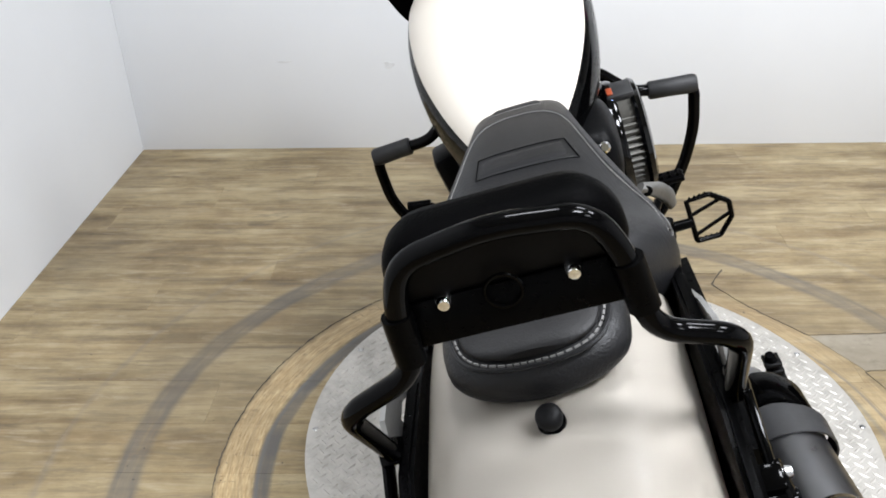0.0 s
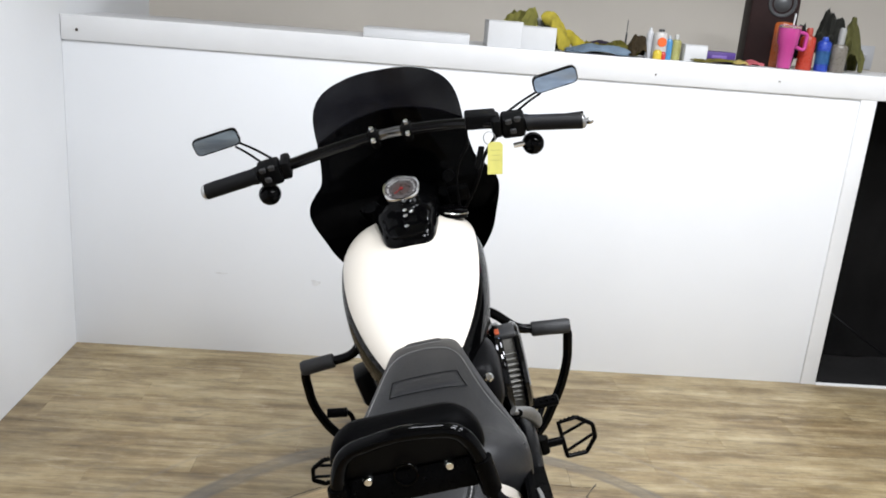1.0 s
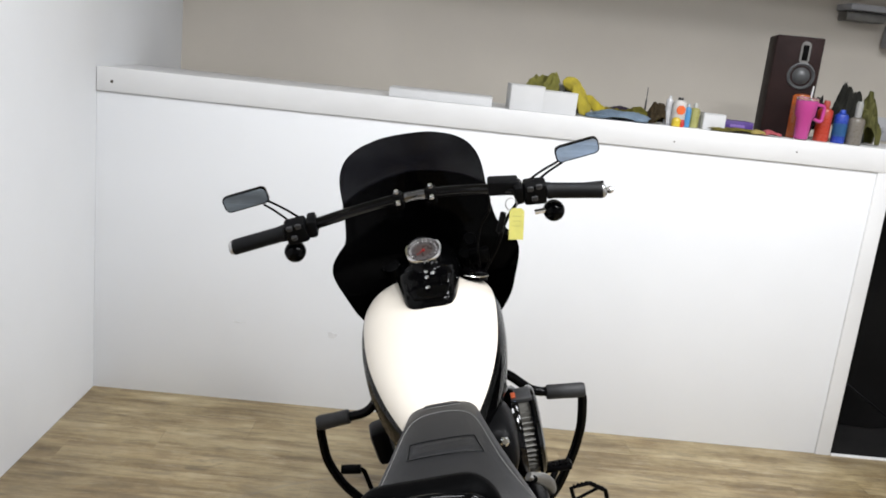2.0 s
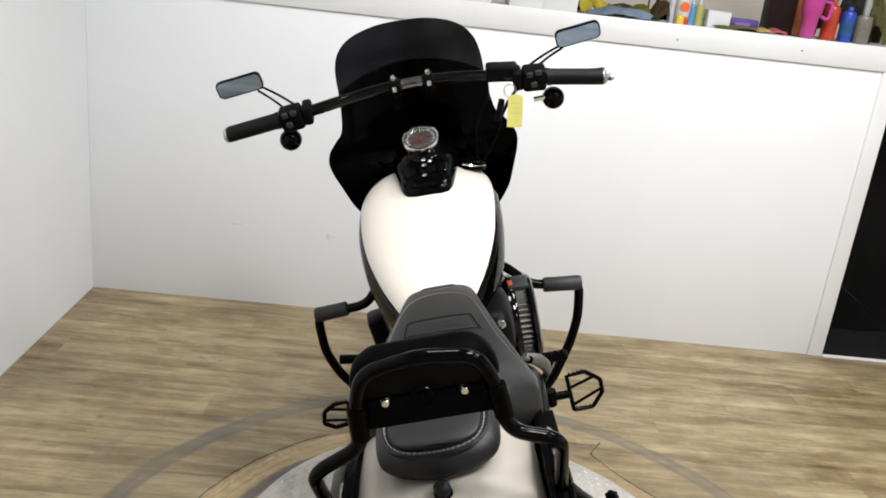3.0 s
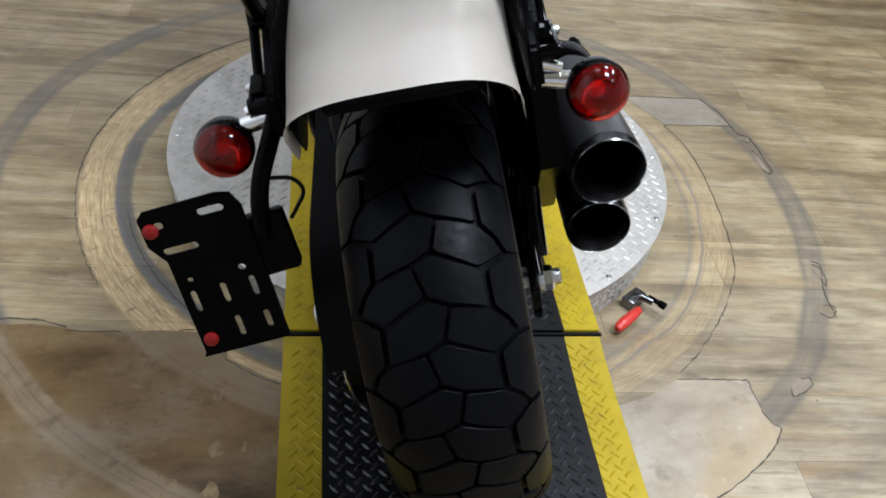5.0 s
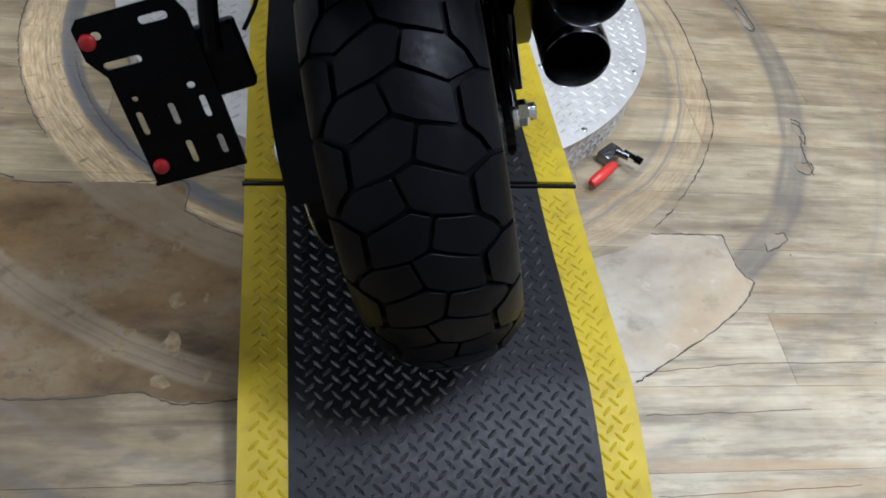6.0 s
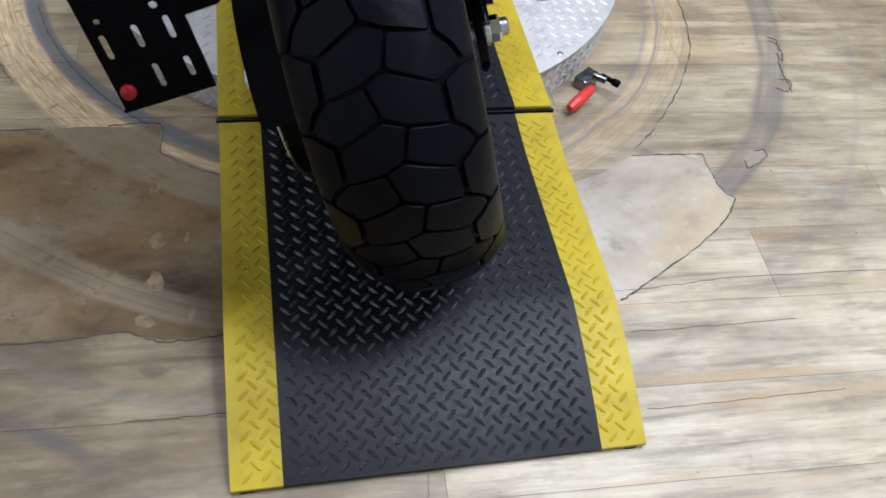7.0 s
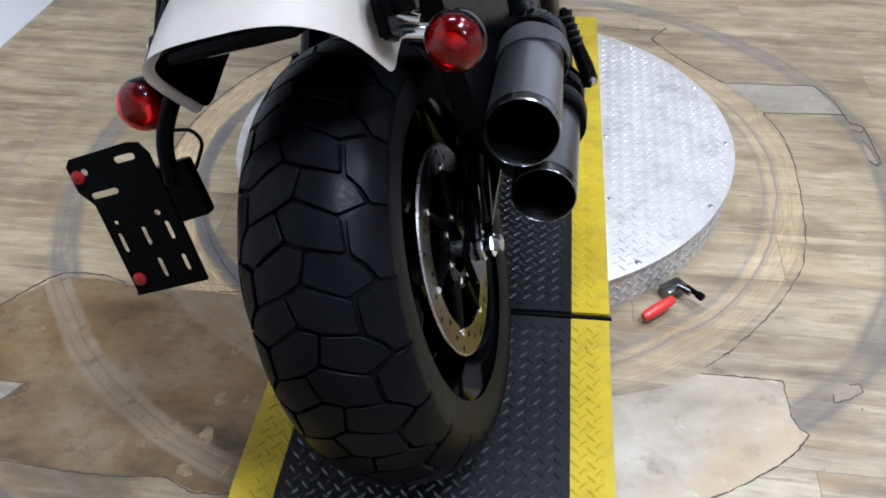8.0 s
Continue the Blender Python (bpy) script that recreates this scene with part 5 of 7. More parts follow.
tube(bm, [(0.106 + 0.0335 * math.cos(a), 1.035 + 0.0335 * math.sin(a), 0.965 - 0.25 * 0.0335 * math.cos(a) - 0.035 * 0.0335 * math.sin(a)) for a in (2 * math.pi * k / 28 for k in range(28))], 0.0014, 6, True)
part("cap_ring", bm, CHROME, bike)

# handlebar
bm = blank()
tube(bm, spline([(-0.42, 0.985, 1.137), (-0.30, 0.99, 1.147), (-0.20, 1.005, 1.158), (-0.12, 1.025, 1.166), (-0.04, 1.03, 1.172), (0.04, 1.03, 1.172), (0.12, 1.025, 1.166), (0.20, 1.005, 1.156), (0.30, 0.99, 1.138), (0.42, 0.985, 1.117)], 5), 0.0130, 16)
handlebar = part("handlebar", bm, DEEPGLOSS, bike, "black drag handlebar")
for sign in (-1, 1):
    zc = 1.142 if sign < 0 else 1.128
    tilt = sign * 9 if sign > 0 else 5
    bm = blank()
    prof = [(0, 0.0), (0.0155, 0.0), (0.0175, 0.003)]
    for k in range(14):
        h = 0.006 + 0.0078 * k
        prof += [(0.0181, h), (0.0180, h + 0.004)]
    prof += [(0.0195, 0.118), (0.0195, 0.124), (0, 0.124)]
    outer_m = pose(sign * 0.422, 0.986, 1.137 if sign < 0 else 1.1165) @ pose(0, 0, 0, 0, -sign * 90, 0)
    lathe(bm, prof, outer_m, 24)
    shear = 0.10 if sign < 0 else -0.18
    for v in bm.verts:
        v.co.z += (v.co.x - sign * 0.422) * shear
    part("grip", bm, GRIPBLACK, handlebar, "black rubber grip")
    bm = blank()
    lathe(bm, [(0, 0.006), (0.012, 0.005), (0.0165, 0.0), (0.0165, -0.004), (0, -0.004)], pose(sign * 0.424, 0.986, 1.137 if sign < 0 else 1.116, 0, sign * 90, 0), 20)
    part("bar_end", bm, STEEL, handlebar)
    # switch pod, clamp, lever
    bm = blank()
    zz = 1.149 if sign < 0 else 1.141
    box(bm, (0.052, 0.046, 0.050), pose(sign * 0.272, 0.992, zz, 20, sign * 5, 0), 0.008)
    box(bm, (0.022, 0.05, 0.044), pose(sign * 0.236, 0.998, zz + 0.005, 20, 0, 0), 0.007)
    part("switch_pod", bm, PLASTIC, handlebar, "black switch pod")
    for dx, dz in ((-0.011, 0.010), (0.009, 0.012), (-0.004, -0.012)):
        bm = blank()
        box(bm, (0.014, 0.008, 0.012), pose(sign * 0.272 + dx, 0.966, zz + dz, 20), 0.003)
        part("switch_button", bm, BUTTON, handlebar)
    bm = blank()
    tube(bm, spline([(sign * 0.255, 1.025, zz), (sign * 0.29, 1.05, zz - 0.004), (sign * 0.36, 1.052, zz - 0.014), (sign * 0.435, 1.035, zz - 0.018)]), 0.006, 8)
    part("lever", bm, SATIN, handlebar)
bm = blank()
box(bm, (0.070, 0.046, 0.034), pose(0.205, 1.012, 1.163, 14, 8, 0), 0.006)
part("brake_reservoir", bm, PLASTIC, handlebar, "black brake fluid reservoir")
bm = blank()
lathe(bm, [(0, 0.010), (0.006, 0.008), (0.009, 0.0), (0.006, -0.008), (0, -0.010)], pose(0.446, 1.033, 1.105, 0, 90, 0), 12)
tube(bm, [(0.425, 1.038, 1.106), (0.446, 1.033, 1.105)], 0.004, 8)
part("lever_tip", bm, CHROME, handlebar, "bright lever tip")
# risers, near black for the shade under the bar, and bright clamp bolts
for x in (-0.036, 0.042):
    bm = blank()
    tube(bm, rounded([(x, 1.075, 1.145), (x, 1.06, 1.158), (x, 1.045, 1.170)], 0.02), 0.010, 14)
    box(bm, (0.024, 0.036, 0.030), pose(x, 1.032, 1.173, 12), 0.007)
    part("riser", bm, SOOT_SHADE, handlebar)
    for dy, dz in ((-0.022, -0.006), (-0.010, 0.018)):
        bm = blank()
        lathe(bm, [(0, 0.008), (0.003, 0.008), (0.0046, 0.0065), (0.0046, 0.002), (0.0058, 0.0)], pose(x, 1.03 + dy, 1.172 + dz, 48), 14)
        part("clamp_bolt", bm, CHROME, handlebar, "polished clamp bolt")
bm = blank()
box(bm, (0.05, 0.022, 0.02), pose(0.003, 1.026, 1.174, 12), 0.005)
part("clamp_bridge", bm, DARKSTEEL, handlebar)

# bullet signals below the bars, mirrors above
for sign, cx, cz in ((-1, -0.290, 1.098), (1, 0.310, 1.086)):
    bm = blank()
    lathe(bm, [(0, -0.022), (0.012, -0.021), (0.020, -0.014), (0.0245, -0.002), (0.0245, 0.012), (0.020, 0.026), (0.010, 0.036), (0, 0.039)], pose(cx, 1.005, cz, -90), 28)
    sig = part("front_signal", bm, GLOSS, bike, "gloss black bullet signal housing")
    bm = blank()
    tube(bm, [(cx - sign * 0.006, 1.0, cz + 0.018), (sign * 0.268, 0.998, cz + 0.042)] if sign < 0 else [(cx - 0.018, 1.0, cz + 0.006), (cx - 0.045, 0.998, cz + 0.006)], 0.006, 10)
    part("signal_stem", bm, CHROME, sig)


def mirror(sign, corners, stem):
    """A flat rounded rectangle of mirror glass in a thin black shell, on a split stem."""
    tl, tr, br, bl = [Vector(c) for c in corners]
    centre = (tl + tr + br + bl) / 4
    ux = ((tr - tl) + (br - bl)).normalized()
    w, h = ((tr - tl).length + (br - bl).length) / 2, ((tl - bl).length + (tr - br).length) / 2
    nrm = ux.cross(((tl - bl) + (tr - br)).normalized()).normalized()
    uz = nrm.cross(ux)
    m = Matrix((( ux.x, uz.x, nrm.x, centre.x), (ux.y, uz.y, nrm.y, centre.y), (ux.z, uz.z, nrm.z, centre.z), (0, 0, 0, 1)))

    def face(w2, h2, r=0.012):
        out = []
        for qx, qy, a0 in ((1, 1, 0), (-1, 1, 90), (-1, -1, 180), (1, -1, 270)):
            for k in range(5):
                a = radians(a0 + 22.5 * k)
                out.append((qx * (w2 / 2 - r) + r * math.cos(a), qy * (h2 / 2 - r) + r * math.sin(a)))
        return out
    bm = blank()
    loft(bm, [[m @ Vector((x, y, 0.001)) for x, y in face(w, h)], [m @ Vector((x, y, -0.006)) for x, y in face(w, h)], [m @ Vector((x * 0.9, y * 0.85, -0.014)) for x, y in face(w, h)]])
    shell = part("mirror", bm, GLOSS, bike, "rectangular mirror on a split stem")
    bm = blank()
    prism(bm, face(w - 0.006, h - 0.006, 0.010), 0.0012, m @ pose(0, 0, 0.0012))
    part("mirror_glass", bm, MIRROR, shell, "mirror glass with the reflected room's blue put into its colour", False)
    for a, b in stem:
        bm = blank()
        tube(bm, spline([a, Vector(a).lerp(Vector(b), 0.5) + Vector((0, 0, 0.002)), b], 4), 0.0028, 8)
        part("mirror_stem", bm, SATIN, shell)
    return shell


mirror(-1, [(-0.424, 0.99, 1.252), (-0.316, 0.99, 1.262), (-0.322, 1.0, 1.223), (-0.420, 1.0, 1.213)],
       [((-0.325, 1.004, 1.226), (-0.262, 1.0, 1.176)), ((-0.335, 1.004, 1.219), (-0.290, 1.0, 1.176))])
mirror(1, [(0.328, 0.99, 1.229), (0.430, 0.99, 1.240), (0.428, 1.0, 1.200), (0.332, 1.0, 1.192)],
       [((0.335, 1.004, 1.196), (0.262, 1.0, 1.166)), ((0.345, 1.004, 1.192), (0.282, 1.0, 1.162))])

# key tag on its ring, hanging cables
bm = blank()
prism(bm, [(-0.0165, -0.035), (0.0165, -0.035), (0.0165, 0.030), (0.010, 0.036), (-0.010, 0.036), (-0.0165, 0.030)], 0.0012, pose(0.218, 0.962, 1.080, 88, 12, 4))
tag = part("key_tag", bm, TAG, bike, "yellow paper key tag", False)
for k in range(3):
    bm = blank()
    box(bm, (0.022 - 0.004 * (k % 2), 0.0014, 0.0003), pose(0.218, 0.962, 1.080, 88, 12, 4) @ pose(0.001 * (k % 2), 0.018 - 0.011 * k, 0.0013), 0)
    part("tag_line", bm, TAGINK, tag, "", False)
bm = blank()
tube(bm, [(0.214 + 0.013 * math.cos(a), 0.965, 1.126 + 0.014 * math.sin(a)) for a in (2 * math.pi * k / 20 for k in range(20))], 0.0012, 6, True)
part("key_ring", bm, STEEL, tag)
bm = blank()
box(bm, (0.014, 0.008, 0.05), pose(0.186, 0.985, 1.085, 0, 22, 0), 0.003)
part("key_fob", bm, PLASTIC, tag)
for pts, r in (([(0.17, 1.01, 1.15), (0.165, 1.02, 1.11), (0.14, 1.05, 1.07), (0.125, 1.06, 1.02), (0.122, 1.07, 0.965)], 0.003),
               ([(0.235, 1.02, 1.12), (0.20, 1.06, 1.07), (0.17, 1.10, 1.0), (0.12, 1.14, 0.92)], 0.0045)):
    bm = blank()
    tube(bm, spline(pts), r, 8)
    part("control_cable", bm, PLASTIC, bike)

# wind fairing: black body with a smoked screen above
SHAPE = [(0.0, 1.3005), (0.022, 1.3003), (0.06, 1.2975), (0.090, 1.2915), (0.120, 1.282), (0.146, 1.266), (0.163, 1.244), (0.172, 1.218), (0.1755, 1.19), (0.1768, 1.155), (0.180, 1.11), (0.189, 1.064), (0.207, 1.044), (0.2245, 1.020), (0.2275, 0.985), (0.209, 0.92), (0.192, 0.872), (0.160, 0.82), (0.12, 0.77), (0.0, 0.75)]
FLANK = [(q.x, q.z) for q in spline([(x, 0, z) for x, z in SHAPE[1:-1]], 6)]


def fairing_half_width(z):
    pts = FLANK
    for (x0, z0), (x1, z1) in zip(pts, pts[1:]):
        if z0 >= z >= z1:
            return x0 + (x1 - x0) * (z0 - z) / max(1e-6, z0 - z1)
    return pts[0][0] if z > pts[0][1] else pts[-1][0]


def fairing_skin(bm, zs, top_of, depth=0.0):
    grid = []
    n = 56
    for f in zs:
        line = []
        for k in range(n + 1):
            u = k / n * 2 - 1
            z = f
            w = fairing_half_width(z)
            zt = top_of(u * w)
            z = min(z, zt)
            w = fairing_half_width(z)
            x = u * w - 0.004
            y = 1.235 - 2.4 * x * x - 0.10 * max(0.0, z - 1.05) + depth
            line.append(bm.verts.new((x, y, z - 0.03 * x)))
        grid.append(line)
    for a, b in zip(grid, grid[1:]):
        for k in range(n):
            q = (a[k], a[k + 1], b[k + 1], b[k])
            if len({tuple(round(c, 5) for c in v.co) for v in q}) == 4:
                bm.faces.new(q)
    bmesh.ops.solidify(bm, geom=bm.faces[:], thickness=0.004)
    return bm


bm = blank()
zs = [0.77 + k * (1.205 - 0.77) / 52 for k in range(53)]
fairing_skin(bm, zs, lambda x: 1.205 - 0.9 * x * x - 14 * x ** 4 - 0.06 * abs(x))
fairing = part("fairing", bm, GLOSS, bike, "black handlebar fairing with a smoked screen")
bm = blank()
zs = [1.10 + 0.1999 * (1 - (1 - k / 60) ** 2) for k in range(61)]
fairing_skin(bm, zs, lambda x: 1.31, 0.005)
part("screen", bm, SMOKE, fairing, "smoked plastic wind screen")
bm = blank()
lathe(bm, [(0, 0.02), (0.07, 0.015), (0.088, 0.0), (0.088, -0.05), (0.06, -0.10), (0, -0.115)], pose(0, 1.27, 0.93, -90), 32)
part("headlamp", bm, GLOSS, fairing)
# key cylinder and small fittings in the fairing's shade
bm = blank()
lathe(bm, [(0, 0.006), (0.014, 0.006), (0.016, 0.0), (0.016, -0.02)], pose(0.11, 1.12, 1.03, 75), 20)
box(bm, (0.05, 0.03, 0.035), pose(0.125, 1.10, 0.99, 10), 0.006)
part("ignition_block", bm, SATIN, fairing)

# fork, front wheel and fender, mostly behind the tank
for sign in (-1, 1):
    bm = blank()
    tube(bm, [(sign * 0.10, 1.205, 0.98), (sign * 0.10, 1.61, 0.335)], 0.0235, 16)
    part("fork_leg", bm, SATIN, bike)
bm = blank()
box(bm, (0.26, 0.07, 0.03), pose(0, 1.24, 0.90, -30), 0.008)
part("fork_yoke", bm, SOOT_SHADE, bike)
tyre("front_tyre", FRONT, 0.315, 0.07, 0.045, 0.215, 21)
wheel("front", FRONT, 0.213, 0.05, 0.07)
bm = blank()
grid = []
for k in range(25):
    a = radians(20 + 130 * k / 24)
    grid.append([(x, 1.61 + (0.335 - 0.06 * (x / 0.085) ** 2) * math.cos(a), 0.335 + (0.335 - 0.06 * (x / 0.085) ** 2) * math.sin(a)) for x in (-0.085, -0.06, -0.03, 0, 0.03, 0.06, 0.085)])
vs = [[bm.verts.new(q) for q in r] for r in grid]
for a, b in zip(vs, vs[1:]):
    for k in range(6):
        bm.faces.new((a[k], a[k + 1], b[k + 1], b[k]))
bmesh.ops.solidify(bm, geom=bm.faces[:], thickness=0.003)
part("front_fender", bm, PEARL, bike, "", True, 60)

# engine: crankcase, two finned cylinders in a V, frame tubes
bm = blank()
box(bm, (0.24, 0.46, 0.20), pose(0, 0.80, 0.33), 0.04, 3)
box(bm, (0.20, 0.30, 0.18), pose(0, 0.52, 0.40), 0.04, 3)
lathe(bm, [(0, 0.17), (0.08, 0.168), (0.10, 0.155), (0.105, 0.10)], Matrix.Translation((0, 0.86, 0.33)) @ X_AXIS, 32)
part("crankcase", bm, SATIN, bike)
for lean_y, y0 in ((24, 0.90), (-24, 0.72)):
    m = pose(0, y0, 0.43, -lean_y)
    bm = blank()
    for k in range(11):
        lathe(bm, [(0.05, k * 0.016), (0.078, k * 0.016), (0.079, k * 0.016 + 0.003), (0.078, k * 0.016 + 0.006), (0.05, k * 0.016 + 0.006)], m, 28)
    lathe(bm, [(0.055, -0.01), (0.055, 0.18), (0, 0.18)], m, 24)
    box(bm, (0.15, 0.12, 0.05), m @ pose(0, 0, 0.205), 0.015, 3)
    part("cylinder", bm, SATIN, bike)
for sign in (-1, 1):
    bm = blank()
    tube(bm, rounded([(sign * 0.06, 1.16, 0.93), (sign * 0.13, 1.10, 0.62), (sign * 0.13, 1.06, 0.30), (sign * 0.13, 0.95, 0.20), (sign * 0.13, 0.45, 0.21), (sign * 0.13, 0.30, 0.40)], 0.09), 0.017, 12)
    part("frame_tube", bm, GLOSS, bike)
    bm = blank()
    tube(bm, rounded([(sign * 0.05, 1.10, 0.90), (sign * 0.07, 0.70, 0.72), (sign * 0.11, 0.40, 0.68), (sign * 0.125, 0.15, 0.73)], 0.09), 0.017, 12)
    part("seat_rail", bm, SATIN, bike)
# side cover with a bright hex screw, left electrics box
bm = blank()
soft_body(bm, [(0.60, 0.02, 0.74, 0.68, 3), (0.62, 0.035, 0.765, 0.66, 3), (0.70, 0.042, 0.775, 0.645, 3), (0.76, 0.035, 0.765, 0.66, 3), (0.78, 0.02, 0.745, 0.68, 3)], 4, 24)
for v in bm.verts:
    v.co.x += 0.093
part("coil_cover", bm, PLASTIC, bike, "dark grey coil cover")
bm = blank()
lathe(bm, [(0, 0.008), (0.0055, 0.008), (0.009, 0.004), (0.009, -0.004)], pose(0.106, 0.606, 0.742, 62, 20, 0), 16)
part("cover_screw", bm, CHROME, bike, "polished screw")
bm = blank()
box(bm, (0.044, 0.085, 0.085), pose(-0.176, 0.955, 0.622, 0, -8, 8), 0.012)
box(bm, (0.026, 0.045, 0.05), pose(-0.150, 0.97, 0.685, 0, -20, 0), 0.009)
part("horn_cover", bm, PLASTIC, bike, "black cover on the machine's flank")
for pts in ([(-0.10, 0.98, 0.78), (-0.14, 0.96, 0.75), (-0.165, 0.95, 0.70)], [(-0.11, 1.02, 0.80), (-0.15, 1.0, 0.74), (-0.14, 0.97, 0.62)]):
    bm = blank()
    tube(bm, spline(pts), 0.008, 8)
    part("hose", bm, PLASTIC, bike)

# round air filter with pleats, in a black ring, on the right flank
AIR = (0.162, 0.872, 0.629)
bm = blank()
lathe(bm, [(0, 0.030), (0.082, 0.030), (0.094, 0.026), (0.099, 0.018), (0.097, 0.012), (0.088, 0.012)], Matrix.Translation(AIR) @ X_AXIS, 48)
lathe(bm, [(0.088, -0.011), (0.099, -0.012), (0.103, -0.018), (0.103, -0.028), (0.095, -0.036), (0, -0.036)], Matrix.Translation(AIR) @ X_AXIS, 48)
air = part("air_filter_cover", bm, DEEPGLOSS, bike, "gloss black air filter cover")
bm = blank()
n = 96
inner, outer = [], []
for k in range(n):
    a, r = 2 * math.pi * k / n, (0.094 if k % 2 else 0.083)
    for store, x in ((inner, -0.022), (outer, 0.014)):
        store.append(bm.verts.new((AIR[0] + x, AIR[1] + r * math.cos(a), AIR[2] + r * math.sin(a))))
for k in range(n):
    bm.faces.new((inner[k], inner[(k + 1) % n], outer[(k + 1) % n], outer[k]))
PLEAT = surface("pleated_filter", (0.16, 0.155, 0.14), 0.7, 0, 0.2, 30)
part("filter_element", bm, PLEAT, air, "grey pleated filter", False)
bm = blank()
box(bm, (0.046, 0.05, 0.012), pose(AIR[0] - 0.004, 0.852, 0.723, 8), 0.004)
part("filter_label", bm, STRAP, air)
bm = blank()
box(bm, (0.010, 0.022, 0.003), pose(AIR[0] - 0.020, 0.842, 0.7295, 8), 0.001)
part("orange_mark", bm, ORANGE, air)

# grey cast arm under the filter, with a dark disc painting its shaded bolt hole
bm = blank()
arm = spline([(0.138, 0.53, 0.704), (0.150, 0.54, 0.694), (0.164, 0.56, 0.677), (0.177, 0.58, 0.653), (0.182, 0.59, 0.632)], 5)
loft(bm, [[(p.x + w * math.cos(k * math.pi / 6), p.y + 0.012 * math.sin(k * math.pi / 6), p.z + 0.7 * w * math.cos(k * math.pi / 6)) for k in range(12)] for p, w in ((p, 0.0065 + 0.004 * math.sin(math.pi * i / len(arm))) for i, p in enumerate(arm))])
cast_arm = part("cast_arm", bm, CAST, bike, "grey cast metal arm beside the seat")
bm = blank()
lathe(bm, [(0, 0.002), (0.0075, 0.002), (0.0085, 0)], pose(0.146, 0.5265, 0.698, 90), 14)
part("bolt_hole", bm, SOOT_SHADE, cast_arm)

# engine guard with rubber foot pads
for name, label, pts, a, b in (
        ("engine_guard", "black engine guard bar", [(0.10, 1.17, 0.67), (0.145, 1.18, 0.645), (0.205, 1.195, 0.575), (0.325, 1.20, 0.556), (0.331, 1.20, 0.535), (0.318, 1.20, 0.46), (0.289, 1.20, 0.389), (0.225, 1.19, 0.29), (0.12, 1.15, 0.22)], (0.238, 1.1985, 0.567), (0.336, 1.2, 0.555)),
        ("engine_guard", "black engine guard bar", [(-0.10, 1.17, 0.68), (-0.185, 1.18, 0.655), (-0.235, 1.195, 0.597), (-0.362, 1.20, 0.590), (-0.371, 1.20, 0.565), (-0.372, 1.20, 0.48), (-0.345, 1.20, 0.405), (-0.27, 1.19, 0.31), (-0.12, 1.15, 0.22)], (-0.285, 1.1985, 0.595), (-0.372, 1.2, 0.589))):
    bm = blank()
    tube(bm, rounded(pts, 0.03, 6), 0.0125, 14)
    guard = part(name, bm, GLOSS, bike, label)
    bm = blank()
    p0, p1 = Vector(a), Vector(b)
    tube(bm, [p0, p0.lerp(p1, 0.04), p0.lerp(p1, 0.5), p0.lerp(p1, 0.95), p1 + (p1 - p0) * 0.03], 0.0195, 14, False, [0.85, 1, 1, 1.05, 0.9])
    part("foot_pad", bm, GRIP, guard, "ribbed rubber foot pad")


def pedal(points, arm, label):
    """A flat hexagonal platform: an outer ring with two bars across, and cleats along its edge."""
    ring = [Vector(p) for p in points]
    bm = blank()
    tube(bm, rounded(ring + [ring[0]], 0.004, 2)[:-1], 0.0055, 8, True)
    for a, b in ((ring[0].lerp(ring[5], 0.35), ring[1].lerp(ring[2], 0.6)), (ring[0].lerp(ring[5], 0.85), ring[2].lerp(ring[3], 0.7))):
        tube(bm, [a, b], 0.004, 6)
    for i in range(6):
        a, b = ring[i], ring[(i + 1) % 6]
        for k in range(4):
            lathe(bm, [(0, 0.0075), (0.002, 0.0075), (0.0028, 0.003)], Matrix.Translation(a.lerp(b, 0.15 + 0.23 * k)), 6)
    ob = part("foot_peg", bm, SATIN, bike, label)
    bm = blank()
    tube(bm, arm, 0.011, 10)
    lathe(bm, [(0, 0.02), (0.016, 0.02), (0.016, -0.02), (0, -0.02)], Matrix.Translation(arm[0]), 12)
    part("peg_arm", bm, SATIN, ob)
    return ob


pedal([(0.247, 0.985, 0.402), (0.292, 0.99, 0.405), (0.330, 1.0, 0.372), (0.333, 1.01, 0.330), (0.305, 1.01, 0.292), (0.255, 0.995, 0.300)], [(0.20, 0.99, 0.348), (0.252, 0.99, 0.350)], "hexagonal black platform foot peg")
pedal([(-0.300, 0.985, 0.430), (-0.335, 0.99, 0.428), (-0.368, 1.0, 0.405), (-0.377, 1.01, 0.368), (-0.350, 1.01, 0.352), (-0.305, 0.995, 0.366)], [(-0.22, 0.99, 0.385), (-0.303, 0.99, 0.395)], "hexagonal black platform foot peg")
# brake pedal and shift lever
bm = blank()
tube(bm, rounded([(0.17, 1.0, 0.36), (0.205, 1.09, 0.365), (0.226, 1.13, 0.378)], 0.04), 0.009, 10)
box(bm, (0.074, 0.036, 0.014), pose(0.232, 1.13, 0.388, 10), 0.005)
for k in range(4):
    for j in range(2):
        box(bm, (0.007, 0.007, 0.006), pose(0.206 + 0.0165 * k, 1.122 + 0.014 * j, 0.397, 10), 0.001)
part("brake_pedal", bm, SATIN, bike, "black cleated brake pedal")
bm = blank()
tube(bm, rounded([(-0.17, 1.0, 0.36), (-0.25, 1.10, 0.41), (-0.262, 1.10, 0.487), (-0.315, 1.10, 0.495)], 0.012), 0.0065, 10)
tube(bm, [(-0.268, 1.10, 0.488), (-0.318, 1.10, 0.496)], 0.0125, 12)
part("shift_lever", bm, SATIN, bike, "black shift lever with rubber toe peg")

